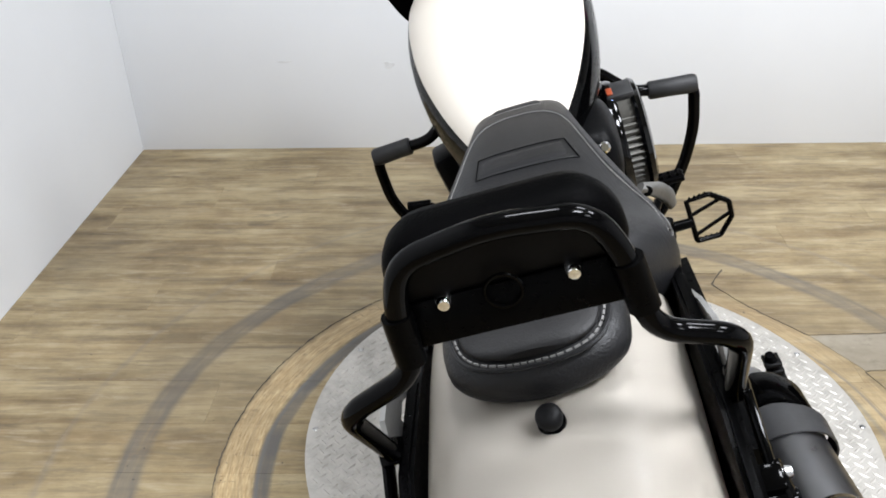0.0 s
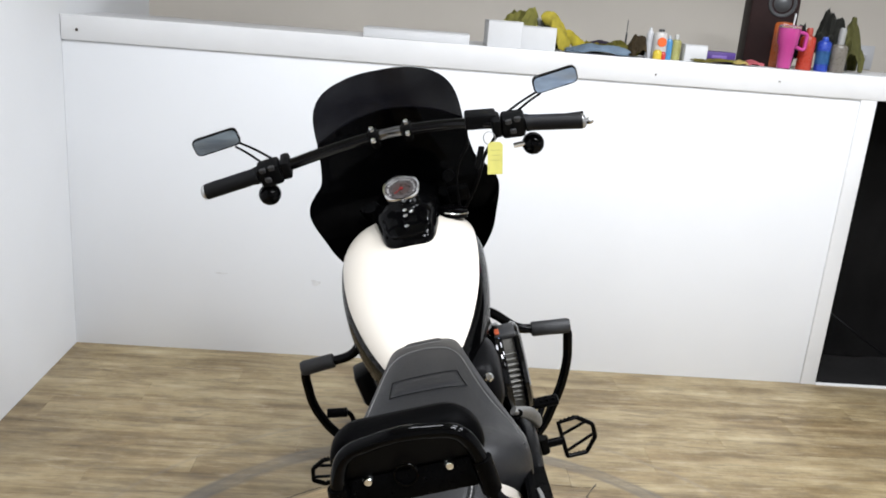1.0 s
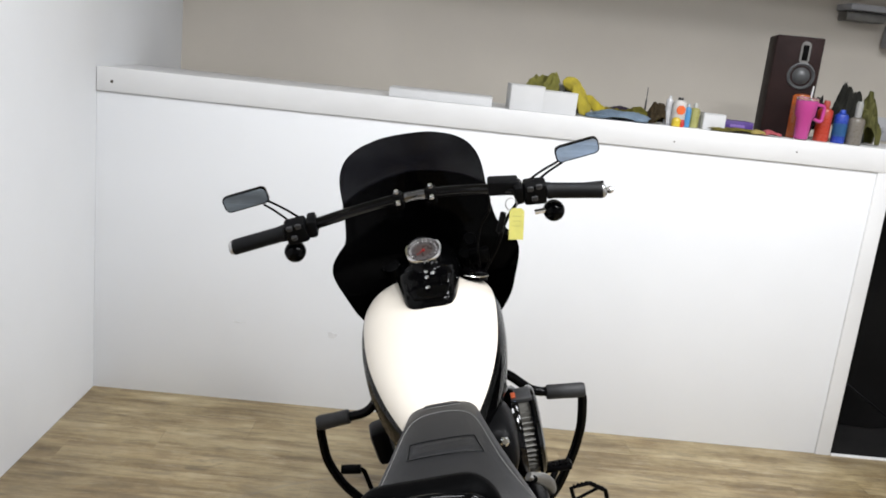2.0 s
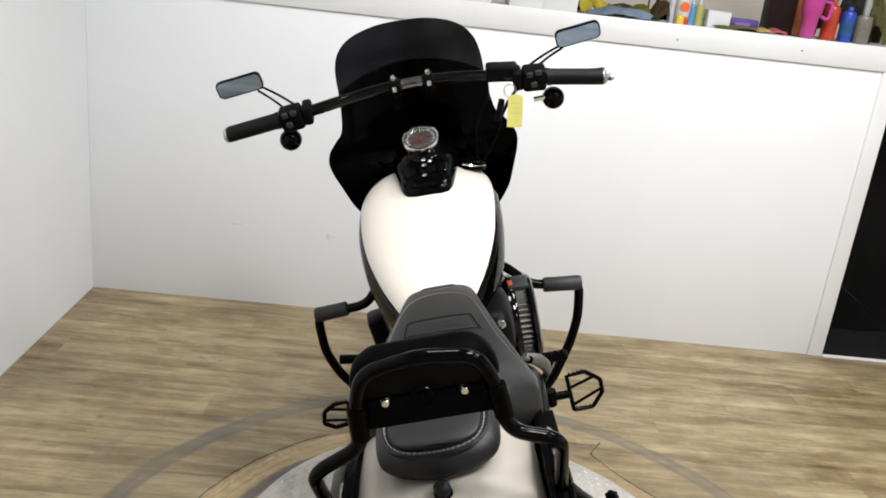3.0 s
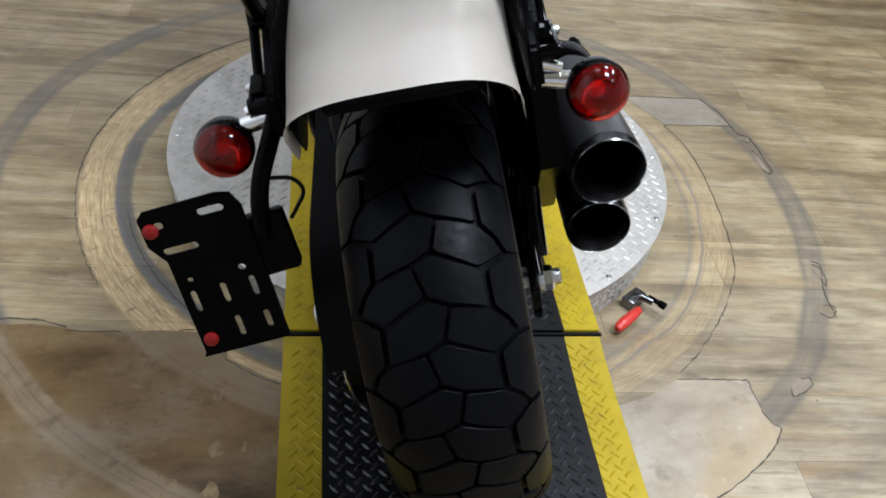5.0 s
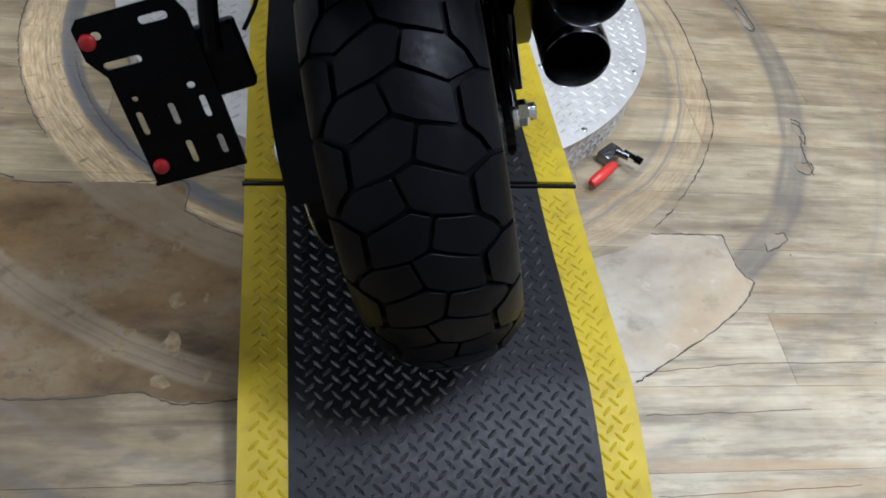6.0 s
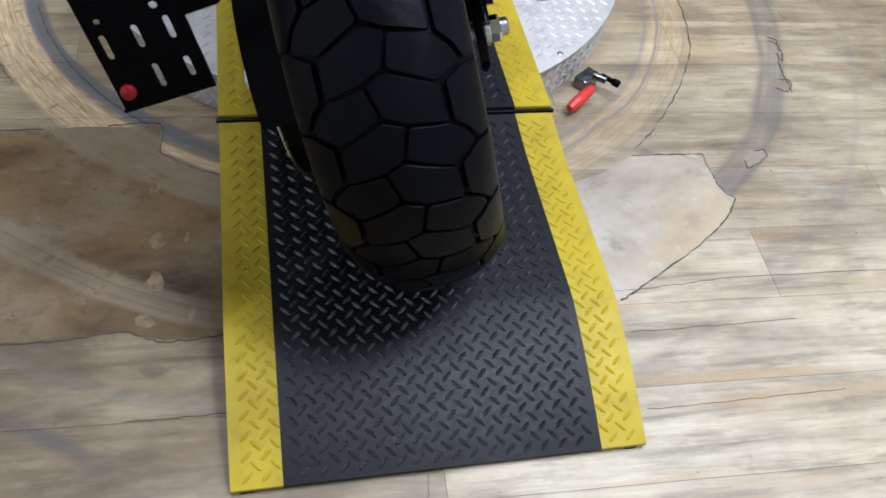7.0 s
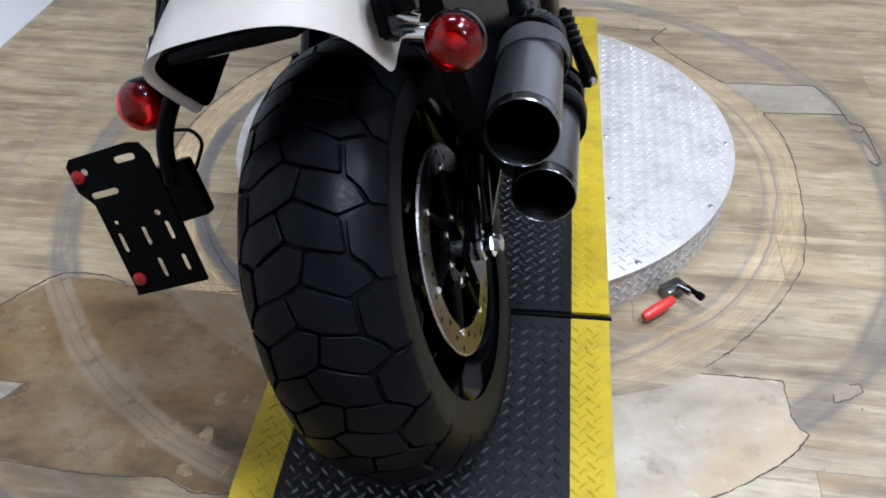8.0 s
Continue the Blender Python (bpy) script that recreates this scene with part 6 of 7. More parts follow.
# two stacked silencers with slash-free round tips, heat shields, header pipes
for cx, cy, cz, r in ((0.221, -0.012, 0.515, 0.0485), (0.212, 0.042, 0.376, 0.0465)):
    m = pose(cx, cy, cz, -94.9 if cz > 0.45 else -91, 0, 2.2 if cz > 0.45 else 0)
    bm = blank()
    prof = [(r * 0.965, 0.022), (r * 0.97, 0.0185), (r, 0.018), (r * 0.96, 0.18), (r * 0.955, 0.30), (r * 0.93, 0.312), (r * 0.6, 0.33), (r * 0.45, 0.36)]
    lathe(bm, prof, m, 40)
    pipe = part("silencer", bm, SILENCER, bike, "dark chromed round silencer")
    bm = blank()
    lathe(bm, [(0, 0.15), (r * 0.74, 0.15), (r * 0.74, 0.044), (r * 0.78, 0.044), (r * 0.78, 0.153), (0, 0.153)], m, 36)
    part("silencer_bore", bm, SOOT_SHADE, pipe, "sooty bore")
    bm = blank()
    lathe(bm, [(r * 0.74, 0.046), (r * 0.74, 0.042), (r * 0.85, 0.026), (r * 0.93, 0.0020), (r * 0.955, 0.0), (r * 0.985, 0.0015), (r * 0.998, 0.016), (r * 0.97, 0.0175), (r * 0.92, 0.0176), (r * 0.82, 0.044), (r * 0.74, 0.046)], m, 40)
    part("tip_ring", bm, DARKSTEEL, pipe, "dark chromed end ring")
    if cz < 0.45:
        bm = blank()
        lathe(bm, [(r + 0.0005, 0.185), (r + 0.007, 0.186), (r + 0.008, 0.19), (r + 0.008, 0.222), (r + 0.007, 0.226), (r + 0.0005, 0.228)], m, 40)
        part("end_collar", bm, SATIN, pipe, "black collar")
    bm = blank()
    lathe(bm, [(r + 0.0004, 0.229), (r + 0.0022, 0.232), (r + 0.0022, 0.298), (r * 0.9, 0.316)], m, 36)
    bmesh.ops.solidify(bm, geom=bm.faces[:], thickness=0.001)
    part("heat_shield", bm, GLOSS, pipe, "black heat shield")
    bm = blank()
    a = radians(230)
    lathe(bm, [(0, 0.002), (0.0035, 0.002), (0.004, 0)], m @ pose(r * 0.80 * math.cos(a), r * 0.80 * math.sin(a), 0.034, 0, -90, math.degrees(a)), 8)
    part("tip_screw", bm, SOOT_SHADE, pipe)
bm = blank()
tube(bm, rounded([(0.208, 0.33, 0.487), (0.17, 0.45, 0.455), (0.155, 0.60, 0.42), (0.17, 0.95, 0.40), (0.17, 1.10, 0.36), (0.10, 1.08, 0.42), (0.07, 0.99, 0.50)], 0.08), 0.022, 14)
tube(bm, rounded([(0.208, 0.38, 0.373), (0.165, 0.50, 0.36), (0.15, 0.62, 0.36), (0.14, 0.72, 0.40), (0.10, 0.70, 0.48)], 0.06), 0.022, 14)
part("header_pipe", bm, SATIN, bike)
bm = blank()
prism(bm, [(0.02, 0.70), (0.01, 0.52), (0.10, 0.42), (0.17, 0.33), (0.20, 0.30), (0.25, 0.36), (0.34, 0.42), (0.40, 0.66)], 0.03, Matrix.Translation((0.138, 0, 0)) @ Matrix(((0, 0, 1, 0), (1, 0, 0, 0), (0, 1, 0, 0), (0, 0, 0, 1))))
part("silencer_bracket", bm, SATIN, bike)
# a broad strap over the upper silencer, its end standing off in a loop, and the folded passenger pegs
bm = blank()
rings = []
for k in range(19):
    a = radians(190 - 225 * k / 18)
    g = 0.0495 + (0.0045 * math.sin(math.pi * (k - 10) / 8) if k > 10 else 0)
    x, z = 0.2128 + g * math.cos(a), 0.4966 + g * math.sin(a)
    ox, oz = 0.002 * math.cos(a), 0.002 * math.sin(a)
    w = 0.025 - (0.013 * (k - 8) / 10 if k > 8 else 0)
    rings.append([(x, 0.205 - w, z), (x + ox, 0.205 - w, z + oz), (x + ox, 0.205 + w, z + oz), (x, 0.205 + w, z)])
loft(bm, rings)
part("silencer_strap", bm, STRAP, bike, "broad black strap over the silencer")


def passenger_peg(foot, head, knee):
    """A peg folded up against the frame: a flat wedge, ribbed towards its tip, bolted at its foot."""
    foot, head = Vector(foot), Vector(head)
    bm, rings = blank(), []
    for f, wide, thick in ((0.0, 0.012, 0.010), (0.06, 0.018, 0.013), (0.25, 0.021, 0.014), (0.45, 0.016, 0.012), (0.62, 0.012, 0.010), (0.95, 0.0105, 0.009), (1.0, 0.007, 0.006)):
        c = foot.lerp(head, f)
        rings.append([(c.x + thick * math.cos(k * math.pi / 5), c.y + wide * math.sin(k * math.pi / 5), c.z) for k in range(10)])
    loft(bm, rings)
    tube(bm, rounded([foot, knee, (0.6 * knee[0], knee[1] + 0.01, knee[2] + 0.02)], 0.015), 0.009, 10)
    peg = part("passenger_peg", bm, SATIN, bike, "folded black passenger peg")
    for k in range(5):
        c = foot.lerp(head, 0.56 + 0.09 * k)
        bm = blank()
        box(bm, (0.022, 0.026, 0.006), pose(c.x, c.y, c.z), 0.0015, 1)
        part("rib", bm, GRIPBLACK, peg)
    bm = blank()
    lathe(bm, [(0, 0.008), (0.004, 0.0078), (0.0065, 0.006), (0.007, 0)], Matrix.Translation(foot + Vector((0.004, -0.014, 0.012))) @ pose(0, 0, 0, 90, 0, 0), 10)
    part("peg_bolt", bm, STEEL, peg)


passenger_peg((0.266, 0.388, 0.343), (0.247, 0.391, 0.482), (0.20, 0.392, 0.36))
passenger_peg((-0.188, 0.345, 0.40), (-0.194, 0.332, 0.535), (-0.14, 0.345, 0.42))

# rear signals: black bullet, chrome stem, red lens with a bright rim
for sign, c in ((-1, (-0.214, -0.070, 0.683)), (1, (0.198, -0.100, 0.689))):
    aim = Matrix.Translation(c) @ pose(0, 0, 0, 82, 0, 0)      # lens looks back and a little up
    bm = blank()
    lathe(bm, [(0.0325, -0.006), (0.0335, -0.010), (0.0335, -0.018), (0.030, -0.034), (0.022, -0.052), (0.010, -0.064), (0, -0.067)], aim, 32)
    sig = part("rear_signal", bm, GLOSS, bike, "gloss black bullet signal housing")
    bm = blank()
    lathe(bm, [(0, 0.016), (0.010, 0.015), (0.020, 0.011), (0.028, 0.004), (0.0325, -0.004), (0.0325, -0.010), (0.029, -0.010), (0.026, -0.002), (0.018, 0.003), (0.012, -0.001), (0, -0.002)], aim, 36)
    part("signal_lens", bm, REDLENS, sig, "red plastic lens")
    bm = blank()
    lathe(bm, [(0.027, -0.009), (0.014, -0.022), (0, -0.024)], aim, 28)
    bmesh.ops.solidify(bm, geom=bm.faces[:], thickness=0.001)
    part("reflector_bowl", bm, STEEL, sig)
    bm = blank()
    lathe(bm, [(0, -0.006), (0.006, -0.010), (0.007, -0.022)], aim, 14)
    part("bulb", bm, surface("amber_glass", (0.8, 0.15, 0.05), 0.2), sig)
    bm = blank()
    inner = (sign * 0.142, c[1] + 0.035, 0.700)
    tube(bm, [inner, (c[0] - sign * 0.024, c[1] + 0.030, 0.694)], 0.0105, 14)
    tube(bm, [(sign * 0.142, c[1] + 0.030, 0.722), (c[0] - sign * 0.034, c[1] + 0.030, 0.712)], 0.006, 10)
    part("signal_stem", bm, CHROME, sig, "bright chrome stem")

# number plate holder: slotted black plate on an arm, small red reflectors
plate = empty("plate_holder", Matrix.Identity(4), "", "")
plate.parent = bike
PM = Matrix.Translation((-0.2525, -0.138, 0.5695)) @ pose(0, 0, 0, 75, 0, 5) @ pose(0, 0, 0, 0, 0, 1.2)


def slotted(bm, outline, holes, depth, m):
    """A plate with round-ended slots cut through."""
    loops = [outline] + holes
    edges = []
    for loop in loops:
        vs = [bm.verts.new((x, y, 0)) for x, y in loop]
        edges += [bm.edges.new((vs[i], vs[(i + 1) % len(vs)])) for i in range(len(vs))]
    bmesh.ops.triangle_fill(bm, use_beauty=True, edges=edges)
    for f in bm.faces[:]:
        c = f.calc_center_median()
        for hole in holes:
            hx, hy = sum(p[0] for p in hole) / len(hole), sum(p[1] for p in hole) / len(hole)
            ex = max(abs(p[0] - hx) for p in hole) * 0.98
            ey = max(abs(p[1] - hy) for p in hole) * 0.98
            if abs(c.x - hx) < ex and abs(c.y - hy) < ey and all(any((v.co.x - p[0]) ** 2 + (v.co.y - p[1]) ** 2 < 1e-10 for p in hole) for v in f.verts):
                bm.faces.remove(f)
                break
    bmesh.ops.solidify(bm, geom=bm.faces[:], thickness=depth)
    for v in bm.verts:
        v.co = m @ v.co
    return bm


outline = [(-0.046, -0.098), (0.054, -0.098), (0.054, 0.02), (0.054, 0.075), (0.046, 0.092), (0.030, 0.096), (-0.052, 0.094), (-0.060, 0.086), (-0.060, 0.052), (-0.046, 0.03)]
holes = [capsule(0.020, 0.078, 0.030, 0.009), capsule(-0.040, 0.074, 0.011, 0.009), capsule(-0.026, 0.042, 0.040, 0.0085), capsule(-0.033, -0.026, 0.028, 0.007, math.pi / 2),
         capsule(0.002, -0.024, 0.026, 0.007, math.pi / 2), capsule(0.036, -0.024, 0.026, 0.007, math.pi / 2), capsule(0.004, -0.070, 0.028, 0.007, math.pi / 2), capsule(0.038, -0.070, 0.024, 0.007, math.pi / 2), capsule(0.030, 0.002, 0.009, 0.008), capsule(-0.030, 0.002, 0.007, 0.006)]
bm = blank()
slotted(bm, outline, holes, 0.003, PM)
part("slotted_plate", bm, SATIN, plate, "black plate with slots cut through", False)
bm = blank()
box(bm, (0.104, 0.004, 0.006), PM @ pose(0.003, -0.099, -0.004), 0.001)
box(bm, (0.006, 0.09, 0.006), PM @ pose(0.052, -0.055, -0.004), 0.001)
part("plate_rim", bm, SATIN, plate)
bm = blank()
box(bm, (0.052, 0.075, 0.022), PM @ pose(0.068, 0.018, -0.014, 0, 0, 2), 0.005)
part("arm_box", bm, SATIN, plate)
for x, y in ((-0.050, 0.070), (-0.034, -0.078)):
    bm = blank()
    lathe(bm, [(0, 0.006), (0.006, 0.005), (0.0085, 0.003), (0.009, 0.0)], PM @ pose(x, y, 0), 16)
    part("reflector", bm, REFLECTOR, plate, "small round red reflector")
bm = blank()
tube(bm, rounded([(-0.140, -0.03, 0.725), (-0.152, -0.065, 0.70), (-0.180, -0.105, 0.655), (-0.190, -0.12, 0.60)], 0.03), 0.0105, 12)
part("arm", bm, SATIN, plate)
bm = blank()
tube(bm, spline([(-0.168, -0.095, 0.658), (-0.142, -0.10, 0.655), (-0.133, -0.105, 0.640), (-0.145, -0.108, 0.622), (-0.155, -0.11, 0.61)]), 0.0024, 8)
part("lamp_wire", bm, PLASTIC, plate)

# slotted grey docking plates between the fender struts and the feet of the bar
for sign in (-1, 1):
    bm = blank()
    outline = [(0.245, 0.712), (0.225, 0.736), (0.13, 0.790), (0.05, 0.826), (0.015, 0.824), (0.0, 0.802), (0.045, 0.762), (0.13, 0.722), (0.20, 0.694), (0.235, 0.695)]
    slotted(bm, outline, [[(0.19, 0.722), (0.19, 0.733), (0.075, 0.792), (0.052, 0.790), (0.056, 0.778), (0.14, 0.735)]], 0.005, Matrix.Translation((sign * 0.1455 - 0.0025, 0, 0)) @ Matrix(((0, 0, 1, 0), (1, 0, 0, 0), (0, 1, 0, 0), (0, 0, 0, 1))))
    part("docking_plate", bm, ALLOY, bike, "satin grey slotted docking plate", False)

# side stand
bm = blank()
tube(bm, rounded([(-0.12, 0.85, 0.22), (-0.21, 0.80, 0.105), (-0.235, 0.78, 0.0965)], 0.02), 0.011, 10)
part("side_stand", bm, SATIN, bike)

# ---------- things on the counter ----------
TOP = 1.3195


def carton(x, y, w, d, h, turn, label, flap=0):
    top = empty("carton", pose(x, y, TOP, 0, 0, turn), label, "box", "cartons on the counter")
    bm = blank()
    box(bm, (w, d, h), pose(0, 0, h / 2), 0.002)
    part("body", bm, CARD, top)
    bm = blank()
    box(bm, (w + 0.002, d * 0.98, 0.003), pose(0, 0.0, h + 0.002, flap), 0.001)
    part("lid", bm, CARD, top)
    return top


carton(-0.15, 2.60, 0.41, 0.20, 0.033, -2, "flat white carton lying on the counter")
carton(0.186, 2.56, 0.135, 0.12, 0.096, 3, "small white open carton on the counter")
carton(0.322, 2.55, 0.134, 0.10, 0.084, -2, "small white carton beside another on the counter")
carton(0.955, 2.56, 0.088, 0.07, 0.062, -4, "little white carton among cans on the counter")


def rag(x, y, sx, sy, h, colour, label, seed, name="rag"):
    """A crumpled cloth: a lumpy sheet with folds, thick and open underneath."""
    mtl = surface(name + "_cloth", colour, 0.9, 0, 0.3, 14, 300, 0.4)
    bm = blank()
    rnd = random.Random(seed)
    ox, n = rnd.uniform(0, 50), 46
    grid = []
    for i in range(n + 1):
        row = []
        for j in range(n + 1):
            u, v = i / n * 2 - 1, j / n * 2 - 1
            away = min(1.0, math.sqrt(u * u * 0.8 + v * v * 0.8))
            dome = math.cos(away * math.pi / 2) ** 0.55                    # stays full, falls off steeply at the rim
            lump = 0.72 + 0.4 * noise.noise(Vector((u * 1.3 + ox, v * 1.3, seed)))
            fold = 0.22 - 0.50 * abs(noise.noise(Vector((u * 2.6 + ox, v * 2.6, seed + 7)))) - 0.20 * abs(noise.noise(Vector((u * 5.5 + ox, v * 5.5, seed + 3))))
            spread = 1 + 0.22 * noise.noise(Vector((u * 1.5, v * 1.5 + ox, 3))) + 0.06 * noise.noise(Vector((u * 6, v * 6 + ox, 5)))
            row.append(bm.verts.new((u * sx / 2 * spread, v * sy / 2 * spread, 0.004 + h * dome * max(0.12, lump + fold) * 0.85)))
        grid.append(row)
    for i in range(n):
        for j in range(n):
            bm.faces.new((grid[i][j], grid[i + 1][j], grid[i + 1][j + 1], grid[i][j + 1]))
    bmesh.ops.solidify(bm, geom=bm.faces[:], thickness=0.003)
    ob = part(name, bm, mtl, None, "", True, 70)
    ob.matrix_world = pose(x, y, TOP, 0, 0, rnd.uniform(-20, 20))
    return tagged(ob, label, "cloth", "cleaning cloths on the counter")


def cloth_roll(pts, r, colour, label, seed):
    """A twisted length of cloth lying along pts, its folds running round it."""
    mtl = surface("twisted_cloth", colour, 0.9, 0, 0.35, 18, 300, 0.4)
    line, bm, n = spline(pts, 8), blank(), 20
    rings = []
    for i, p in enumerate(line):
        ends = min(1.0, 0.35 + 0.25 * min(i, len(line) - 1 - i))
        ring = []
        for k in range(n):
            a = 2 * math.pi * k / n
            swell = ends * (1 + 0.34 * noise.noise(Vector((i * 0.33, math.cos(a + i * 0.2) * 1.6, math.sin(a + i * 0.2) * 1.6 + seed))))
            ring.append((p.x + r * swell * math.cos(a) * 0.9, p.y + r * swell * math.cos(a) * 0.5, max(0.002, p.z + r * swell * math.sin(a))))
        rings.append(ring)
    loft(bm, rings)
    ob = part("rag", bm, mtl, None, "", True, 60)
    ob.location = (0, 0, TOP)
    return tagged(ob, label, "cloth", "cleaning cloths on the counter")


rag(0.275, 2.69, 0.20, 0.16, 0.185, (0.26, 0.245, 0.055), "crumpled olive yellow cleaning cloth piled behind cartons", 3)
rag(0.375, 2.71, 0.14, 0.12, 0.15, (0.055, 0.050, 0.018), "dark olive cloth bunched behind the yellow cloth", 4)
cloth_roll([(0.345, 2.62, 0.125), (0.385, 2.60, 0.115), (0.408, 2.575, 0.075), (0.425, 2.56, 0.035), (0.44, 2.56, 0.02)], 0.027, (0.29, 0.235, 0.020), "bright yellow cleaning cloth twisted over the counter", 5)
cloth_roll([(0.425, 2.63, 0.055), (0.46, 2.62, 0.06), (0.49, 2.61, 0.035), (0.52, 2.61, 0.02)], 0.022, (0.30, 0.24, 0.014), "yellow cleaning cloth bunched beside another", 6)
rag(0.545, 2.65, 0.13, 0.10, 0.055, (0.23, 0.185, 0.012), "small yellow cleaning cloth on the counter", 8)
rag(0.645, 2.63, 0.20, 0.12, 0.060, (0.14, 0.125, 0.014), "flat olive cleaning cloth on the counter", 9)
rag(0.565, 2.55, 0.27, 0.10, 0.045, (0.19, 0.255, 0.33), "light blue cleaning cloth on the counter", 11)
rag(0.735, 2.60, 0.09, 0.10, 0.10, (0.055, 0.036, 0.014), "dark brown cloth bundled on the counter", 13)
rag(0.62, 2.72, 0.16, 0.08, 0.06, (0.045, 0.032, 0.055), "dark purple cloth at the back of the counter", 14)
rag(0.335, 2.655, 0.075, 0.06, 0.135, (0.46, 0.46, 0.44), "crumpled pale cloth tucked behind the cartons", 21)
rag(1.44, 2.71, 0.09, 0.10, 0.215, (0.012, 0.012, 0.012), "black cloth bunched beside the loudspeaker", 31)
rag(1.56, 2.69, 0.16, 0.13, 0.30, (0.020, 0.020, 0.015), "dark cloth heaped over things on the counter", 23)
rag(1.635, 2.68, 0.12, 0.12, 0.25, (0.125, 0.12, 0.035), "olive cloth heaped against the dark cloth", 29)
rag(1.06, 2.54, 0.24, 0.07, 0.022, (0.20, 0.17, 0.03), "thin yellow cloth at the counter's edge", 17)
rag(1.135, 2.525, 0.07, 0.05, 0.022, (0.46, 0.36, 0.12), "small cream rag on the counter", 18)
rag(1.19, 2.54, 0.10, 0.05, 0.026, (0.5, 0.12, 0.14), "small pink rag on the counter", 19)


def storage_box():
    purple = surface("purple_card", (0.055, 0.022, 0.16), 0.5, 0, 0.15, 12)
    top = empty("storage_box", pose(1.065, 2.63, TOP, 0, 0, -3), "flat purple box on the counter", "box")
    bm = blank()
    box(bm, (0.14, 0.10, 0.044), pose(0, 0, 0.022), 0.003)
    part("body", bm, purple, top)
    bm = blank()
    box(bm, (0.06, 0.0015, 0.012), pose(0.005, -0.0505, 0.024), 0.0003)
    part("label_band", bm, surface("lilac_print", (0.17, 0.10, 0.33), 0.5), top)
    return top


storage_box()


def can(x, y, r, h, colour, cap, label, shoulder=0.8, name="spray_can", band=None):
    top = empty(name, pose(x, y, TOP), label, "brush" if name == "brush" else "bottle", "" if name == "brush" else "bottles and cans on the counter")
    mtl = surface(name + "_paint", colour, 0.3, 0, 0.12, 20, 120)
    capm = surface(name + "_cap_plastic", cap, 0.4, 0, 0.05)
    s = h * shoulder
    bm = blank()
    lathe(bm, [(0, 0), (r * 0.95, 0), (r, 0.004), (r, s - 0.008), (r * 0.9, s), (r * 0.5, s + 0.006), (0, s + 0.006)], None, 24)
    part("body", bm, mtl, top)
    bm = blank()
    lathe(bm, [(r * 0.42, s + 0.004), (r * 0.45, h * 0.93), (r * 0.35, h), (0, h)], None, 16)
    part("cap", bm, capm, top)
    if band:
        bm = blank()
        lathe(bm, [(r + 0.0006, s * 0.25), (r + 0.0006, s * 0.7)], None, 24)
        bmesh.ops.solidify(bm, geom=bm.faces[:], thickness=0.0005)
        part("label_band", bm, surface("label_band", band, 0.5), top)
    return top


can(0.812, 2.555, 0.027, 0.115, (0.46, 0.44, 0.42), (0.02, 0.02, 0.02), "white spray can with orange spot on the counter", 0.86)
bm = blank()
lathe(bm, [(0, 0.002), (0.0175, 0.002), (0.0185, 0.0)], pose(0.812, 2.5285, TOP + 0.066, 90), 20)
part("label_spot", bm, surface("orange_print", (0.60, 0.10, 0.015), 0.5), bpy.data.objects["spray_can"], "round orange spot").matrix_parent_inverse = bpy.data.objects["spray_can"].matrix_world.inverted()
can(0.775, 2.575, 0.014, 0.118, (0.42, 0.42, 0.43), (0.5, 0.5, 0.5), "slim silver can on the counter", 0.85)
can(0.850, 2.56, 0.014, 0.092, (0.06, 0.22, 0.42), (0.4, 0.45, 0.5), "slim blue bottle on the counter", 0.8)
can(0.885, 2.58, 0.021, 0.098, (0.30, 0.29, 0.10), (0.4, 0.4, 0.38), "small clear yellow bottle on the counter", 0.75)
can(0.80, 2.53, 0.018, 0.035, (0.5, 0.37, 0.03), (0.5, 0.37, 0.03), "small yellow tin on the counter", 0.85)
can(0.822, 2.525, 0.010, 0.03, (0.4, 0.025, 0.02), (0.4, 0.025, 0.02), "small red bottle on the counter", 0.8)
can(0.70, 2.66, 0.004, 0.14, (0.05, 0.05, 0.05), (0.05, 0.05, 0.05), "thin black brush standing on the counter", 0.6, "brush")
can(1.414, 2.575, 0.030, 0.165, (0.34, 0.030, 0.012), (0.3, 0.04, 0.025), "red spray bottle on the counter", 0.78)
can(1.480, 2.565, 0.027, 0.135, (0.012, 0.04, 0.28), (0.02, 0.06, 0.35), "blue spray can on the counter", 0.85, band=(0.03, 0.13, 0.32))
can(1.542, 2.56, 0.031, 0.175, (0.13, 0.115, 0.095), (0.25, 0.25, 0.24), "clear spray bottle with pale label on the counter", 0.6)
can(1.30, 2.66, 0.03, 0.16, (0.02, 0.02, 0.02), (0.02, 0.02, 0.02), "black bottle behind the tumbler on the counter", 0.8)


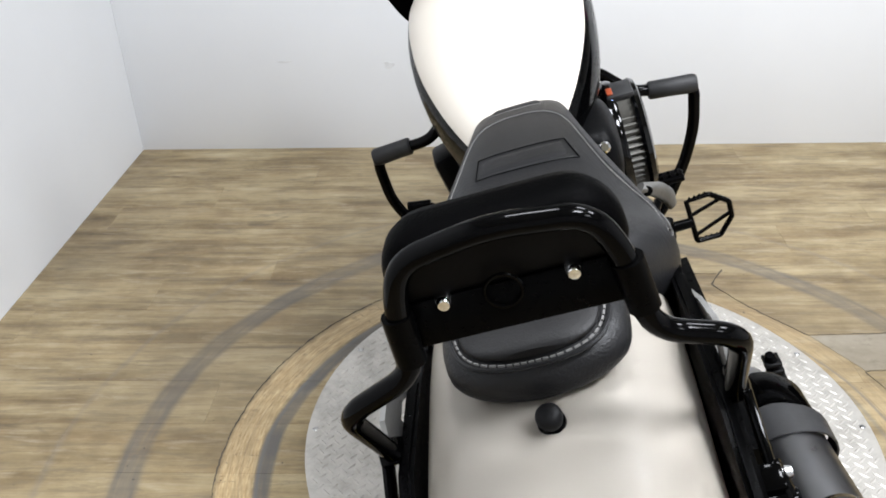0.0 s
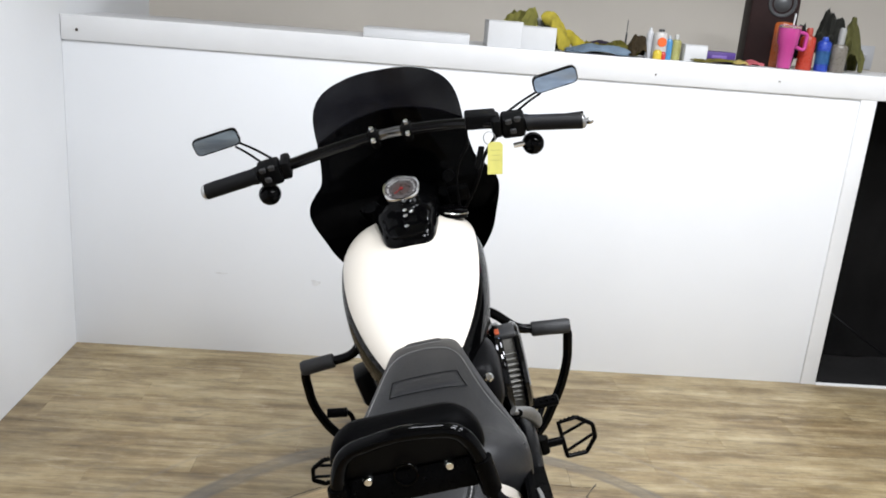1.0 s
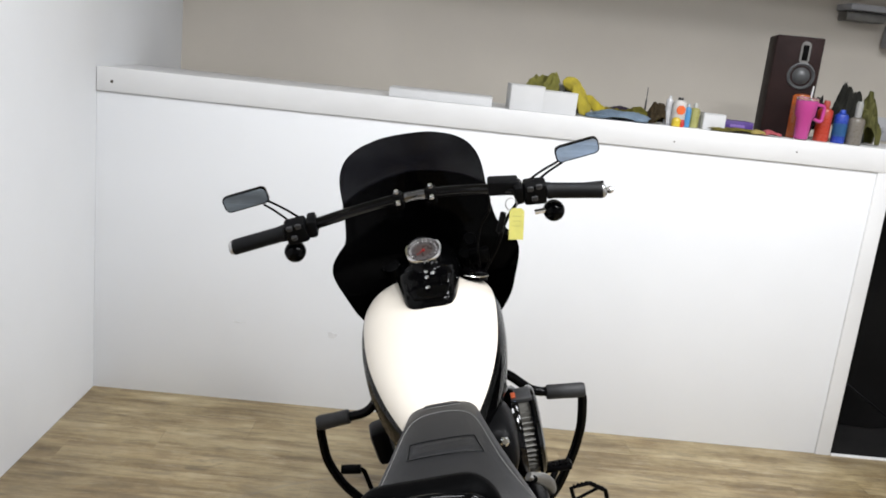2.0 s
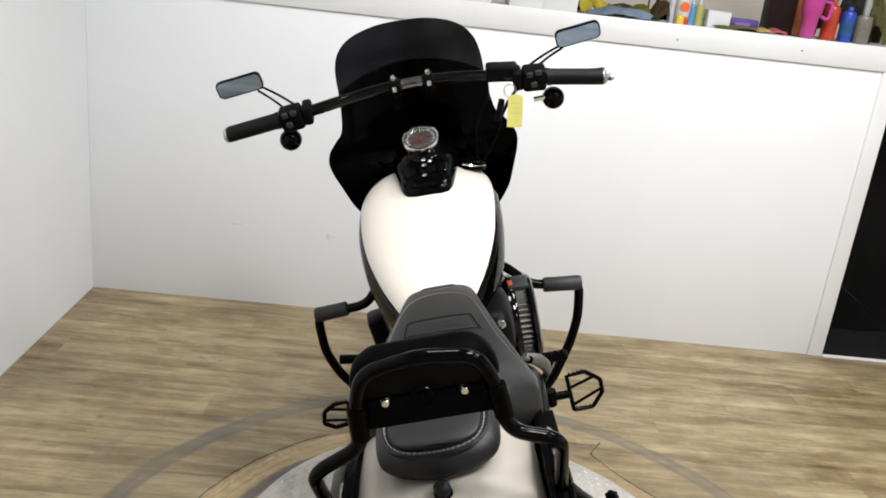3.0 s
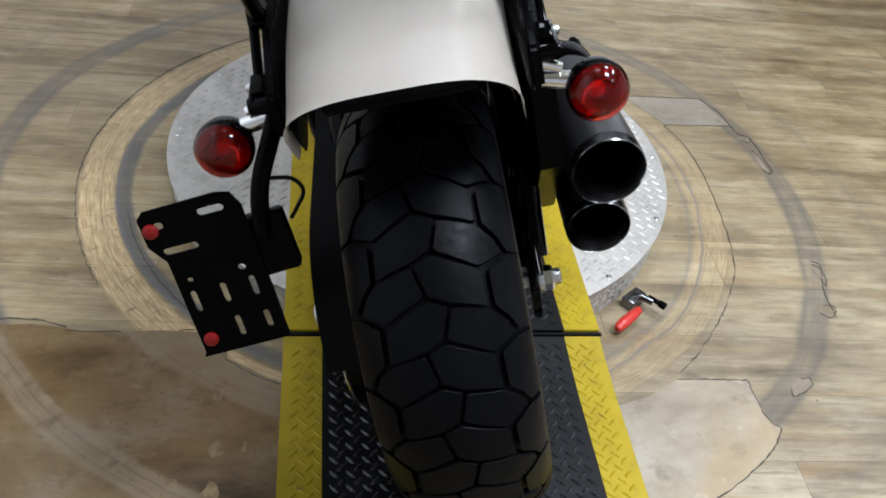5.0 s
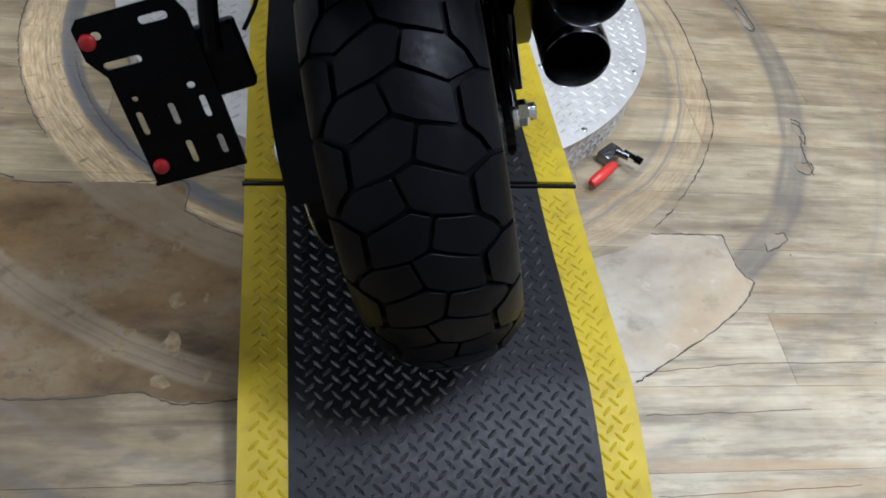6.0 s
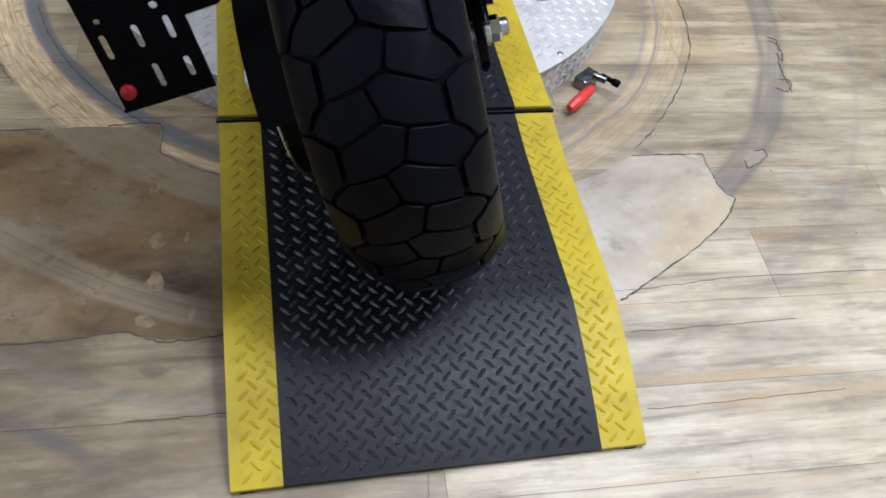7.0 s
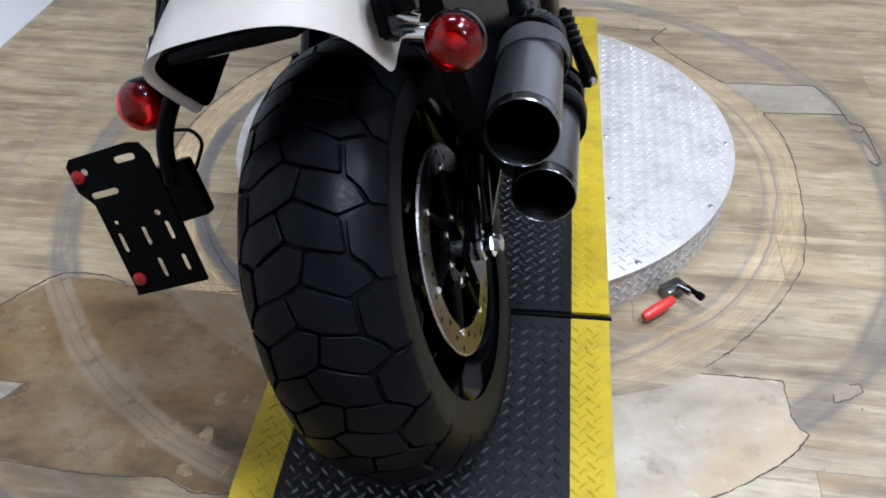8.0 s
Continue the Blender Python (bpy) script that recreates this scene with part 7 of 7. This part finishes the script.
def tumbler():
    top = empty("tumbler", pose(1.310, 2.525, TOP) @ Matrix.Scale(0.84, 4), "tall pink insulated tumbler with handle and straw", "cup")
    pink = surface("pink_metal", (0.40, 0.04, 0.205), 0.35, 0, 0.05, 10)
    bm = blank()
    lathe(bm, [(0, 0.004), (0.029, 0.004), (0.032, 0.008), (0.036, 0.10), (0.046, 0.118), (0.050, 0.182), (0.050, 0.190), (0, 0.190)], None, 32)
    part("body", bm, pink, top)
    bm = blank()
    lathe(bm, [(0, 0), (0.030, 0), (0.031, 0.0045), (0, 0.0045)], None, 24)
    part("foot", bm, CLEAR, top)
    bm = blank()
    lathe(bm, [(0.0515, 0.186), (0.0515, 0.197), (0.046, 0.202), (0, 0.202)], None, 28)
    part("lid", bm, CLEAR, top, "clear plastic lid")
    bm = blank()
    tube(bm, rounded([(0.046, 0, 0.172), (0.088, 0, 0.168), (0.084, 0, 0.09), (0.042, 0, 0.105)], 0.018), 0.0085, 10)
    part("handle", bm, pink, top)
    bm = blank()
    tube(bm, [(0.012, 0, 0.19), (0.018, 0.004, 0.255)], 0.004, 8)
    part("straw", bm, CARD, top)
    return top


tumbler()
can(1.330, 2.635, 0.052, 0.190, (0.27, 0.060, 0.010), (0.27, 0.060, 0.010), "wide orange bottle standing behind the pink tumbler", 0.93)


DOME = surface("grey_dome", (0.05, 0.052, 0.054), 0.42, 0.2, 0.1)


def loudspeaker():
    top = empty("loudspeaker", pose(1.30, 2.72, TOP, 0, 0, -14), "tall dark red wooden loudspeaker on the counter", "speaker")
    bm = blank()
    box(bm, (0.185, 0.22, 0.405), pose(0, 0, 0.2025), 0.006)
    part("cabinet", bm, SPEAKERWOOD, top)
    bm = blank()
    lathe(bm, [(0.042, 0), (0.049, 0.005), (0.053, 0.004), (0.055, -0.004)], pose(0.025, -0.111, 0.25, 90), 32)
    part("driver_ring", bm, DOME, top)
    bm = blank()
    lathe(bm, [(0.043, 0.001), (0.038, -0.004), (0.033, 0.000), (0.024, 0.008), (0.012, 0.013), (0, 0.014)], pose(0.025, -0.111, 0.25, 90), 28)
    part("cone", bm, DOME, top, "shiny dark dome of the driver")
    bm = blank()
    outer = capsule(0.025, 0.342, 0.092, 0.038, math.pi / 2)
    prism(bm, outer, 0.006, pose(0, -0.1085, 0, 90))
    part("tweeter_plate", bm, CAST, top)
    bm = blank()
    box(bm, (0.022, 0.004, 0.06), pose(0.025, -0.1155, 0.342), 0.001)
    part("ribbon", bm, SOOT_SHADE, top)
    return top


loudspeaker()


def wall_bracket():
    grey_metal = surface("grey_metal", (0.30, 0.30, 0.32), 0.5, 0, 0.1)
    top = empty("wall_shelf", pose(2.2, 3.56, 1.9), "grey metal shelf bracket fixed to the wall", "shelf")
    bm = blank()
    box(bm, (0.8, 0.16, 0.03), pose(0.02, -0.08, 0.04), 0.004)
    part("board", bm, grey_metal, top)
    bm = blank()
    box(bm, (0.2, 0.1, 0.045), pose(-0.27, -0.06, 0.0), 0.006)
    part("rail", bm, CAST, top)
    bm = blank()
    box(bm, (0.13, 0.09, 0.11), pose(-0.06, -0.06, -0.08), 0.008)
    part("box", bm, grey_metal, top)
    return top


wall_bracket()
bm = blank()
box(bm, (0.075, 0.008, 0.12), pose(2.19, 3.556, 1.36), 0.003)
box(bm, (0.012, 0.014, 0.026), pose(2.19, 3.552, 1.36), 0.002)
tagged(part("light_switch", bm, GREYWALL), "white light switch plate on the wall", "switch")

# ---------- floor planks ----------
PLANK_L, PLANK_W = 1.22, 0.152
plank_meshes = {}


def plank(x0, x1, y):
    """One plank from x0 to x1, cut to the room's width."""
    size = round(x1 - x0, 3)
    if size not in plank_meshes:
        bm = blank()
        box(bm, (size - 0.0005, PLANK_W - 0.0005, 0.006), pose(0, 0, -0.003), 0.0002, 1)
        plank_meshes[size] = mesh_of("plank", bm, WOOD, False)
    ob = new("plank", plank_meshes[size])
    ob.parent = floor
    ob.location = ((x0 + x1) / 2, y, 0)


row, y = 0, -3.584
while y < WALL_Y + 0.05:
    x = WALL_X - 1.3 + (0.31 * row % 1.22)
    while x < 4.05:
        x0, x1 = max(x, WALL_X + 0.001), min(x + PLANK_L, 4.058)
        if x1 - x0 > 0.02:
            plank(x0, x1, y)
        x += PLANK_L
    row += 1
    y += PLANK_W
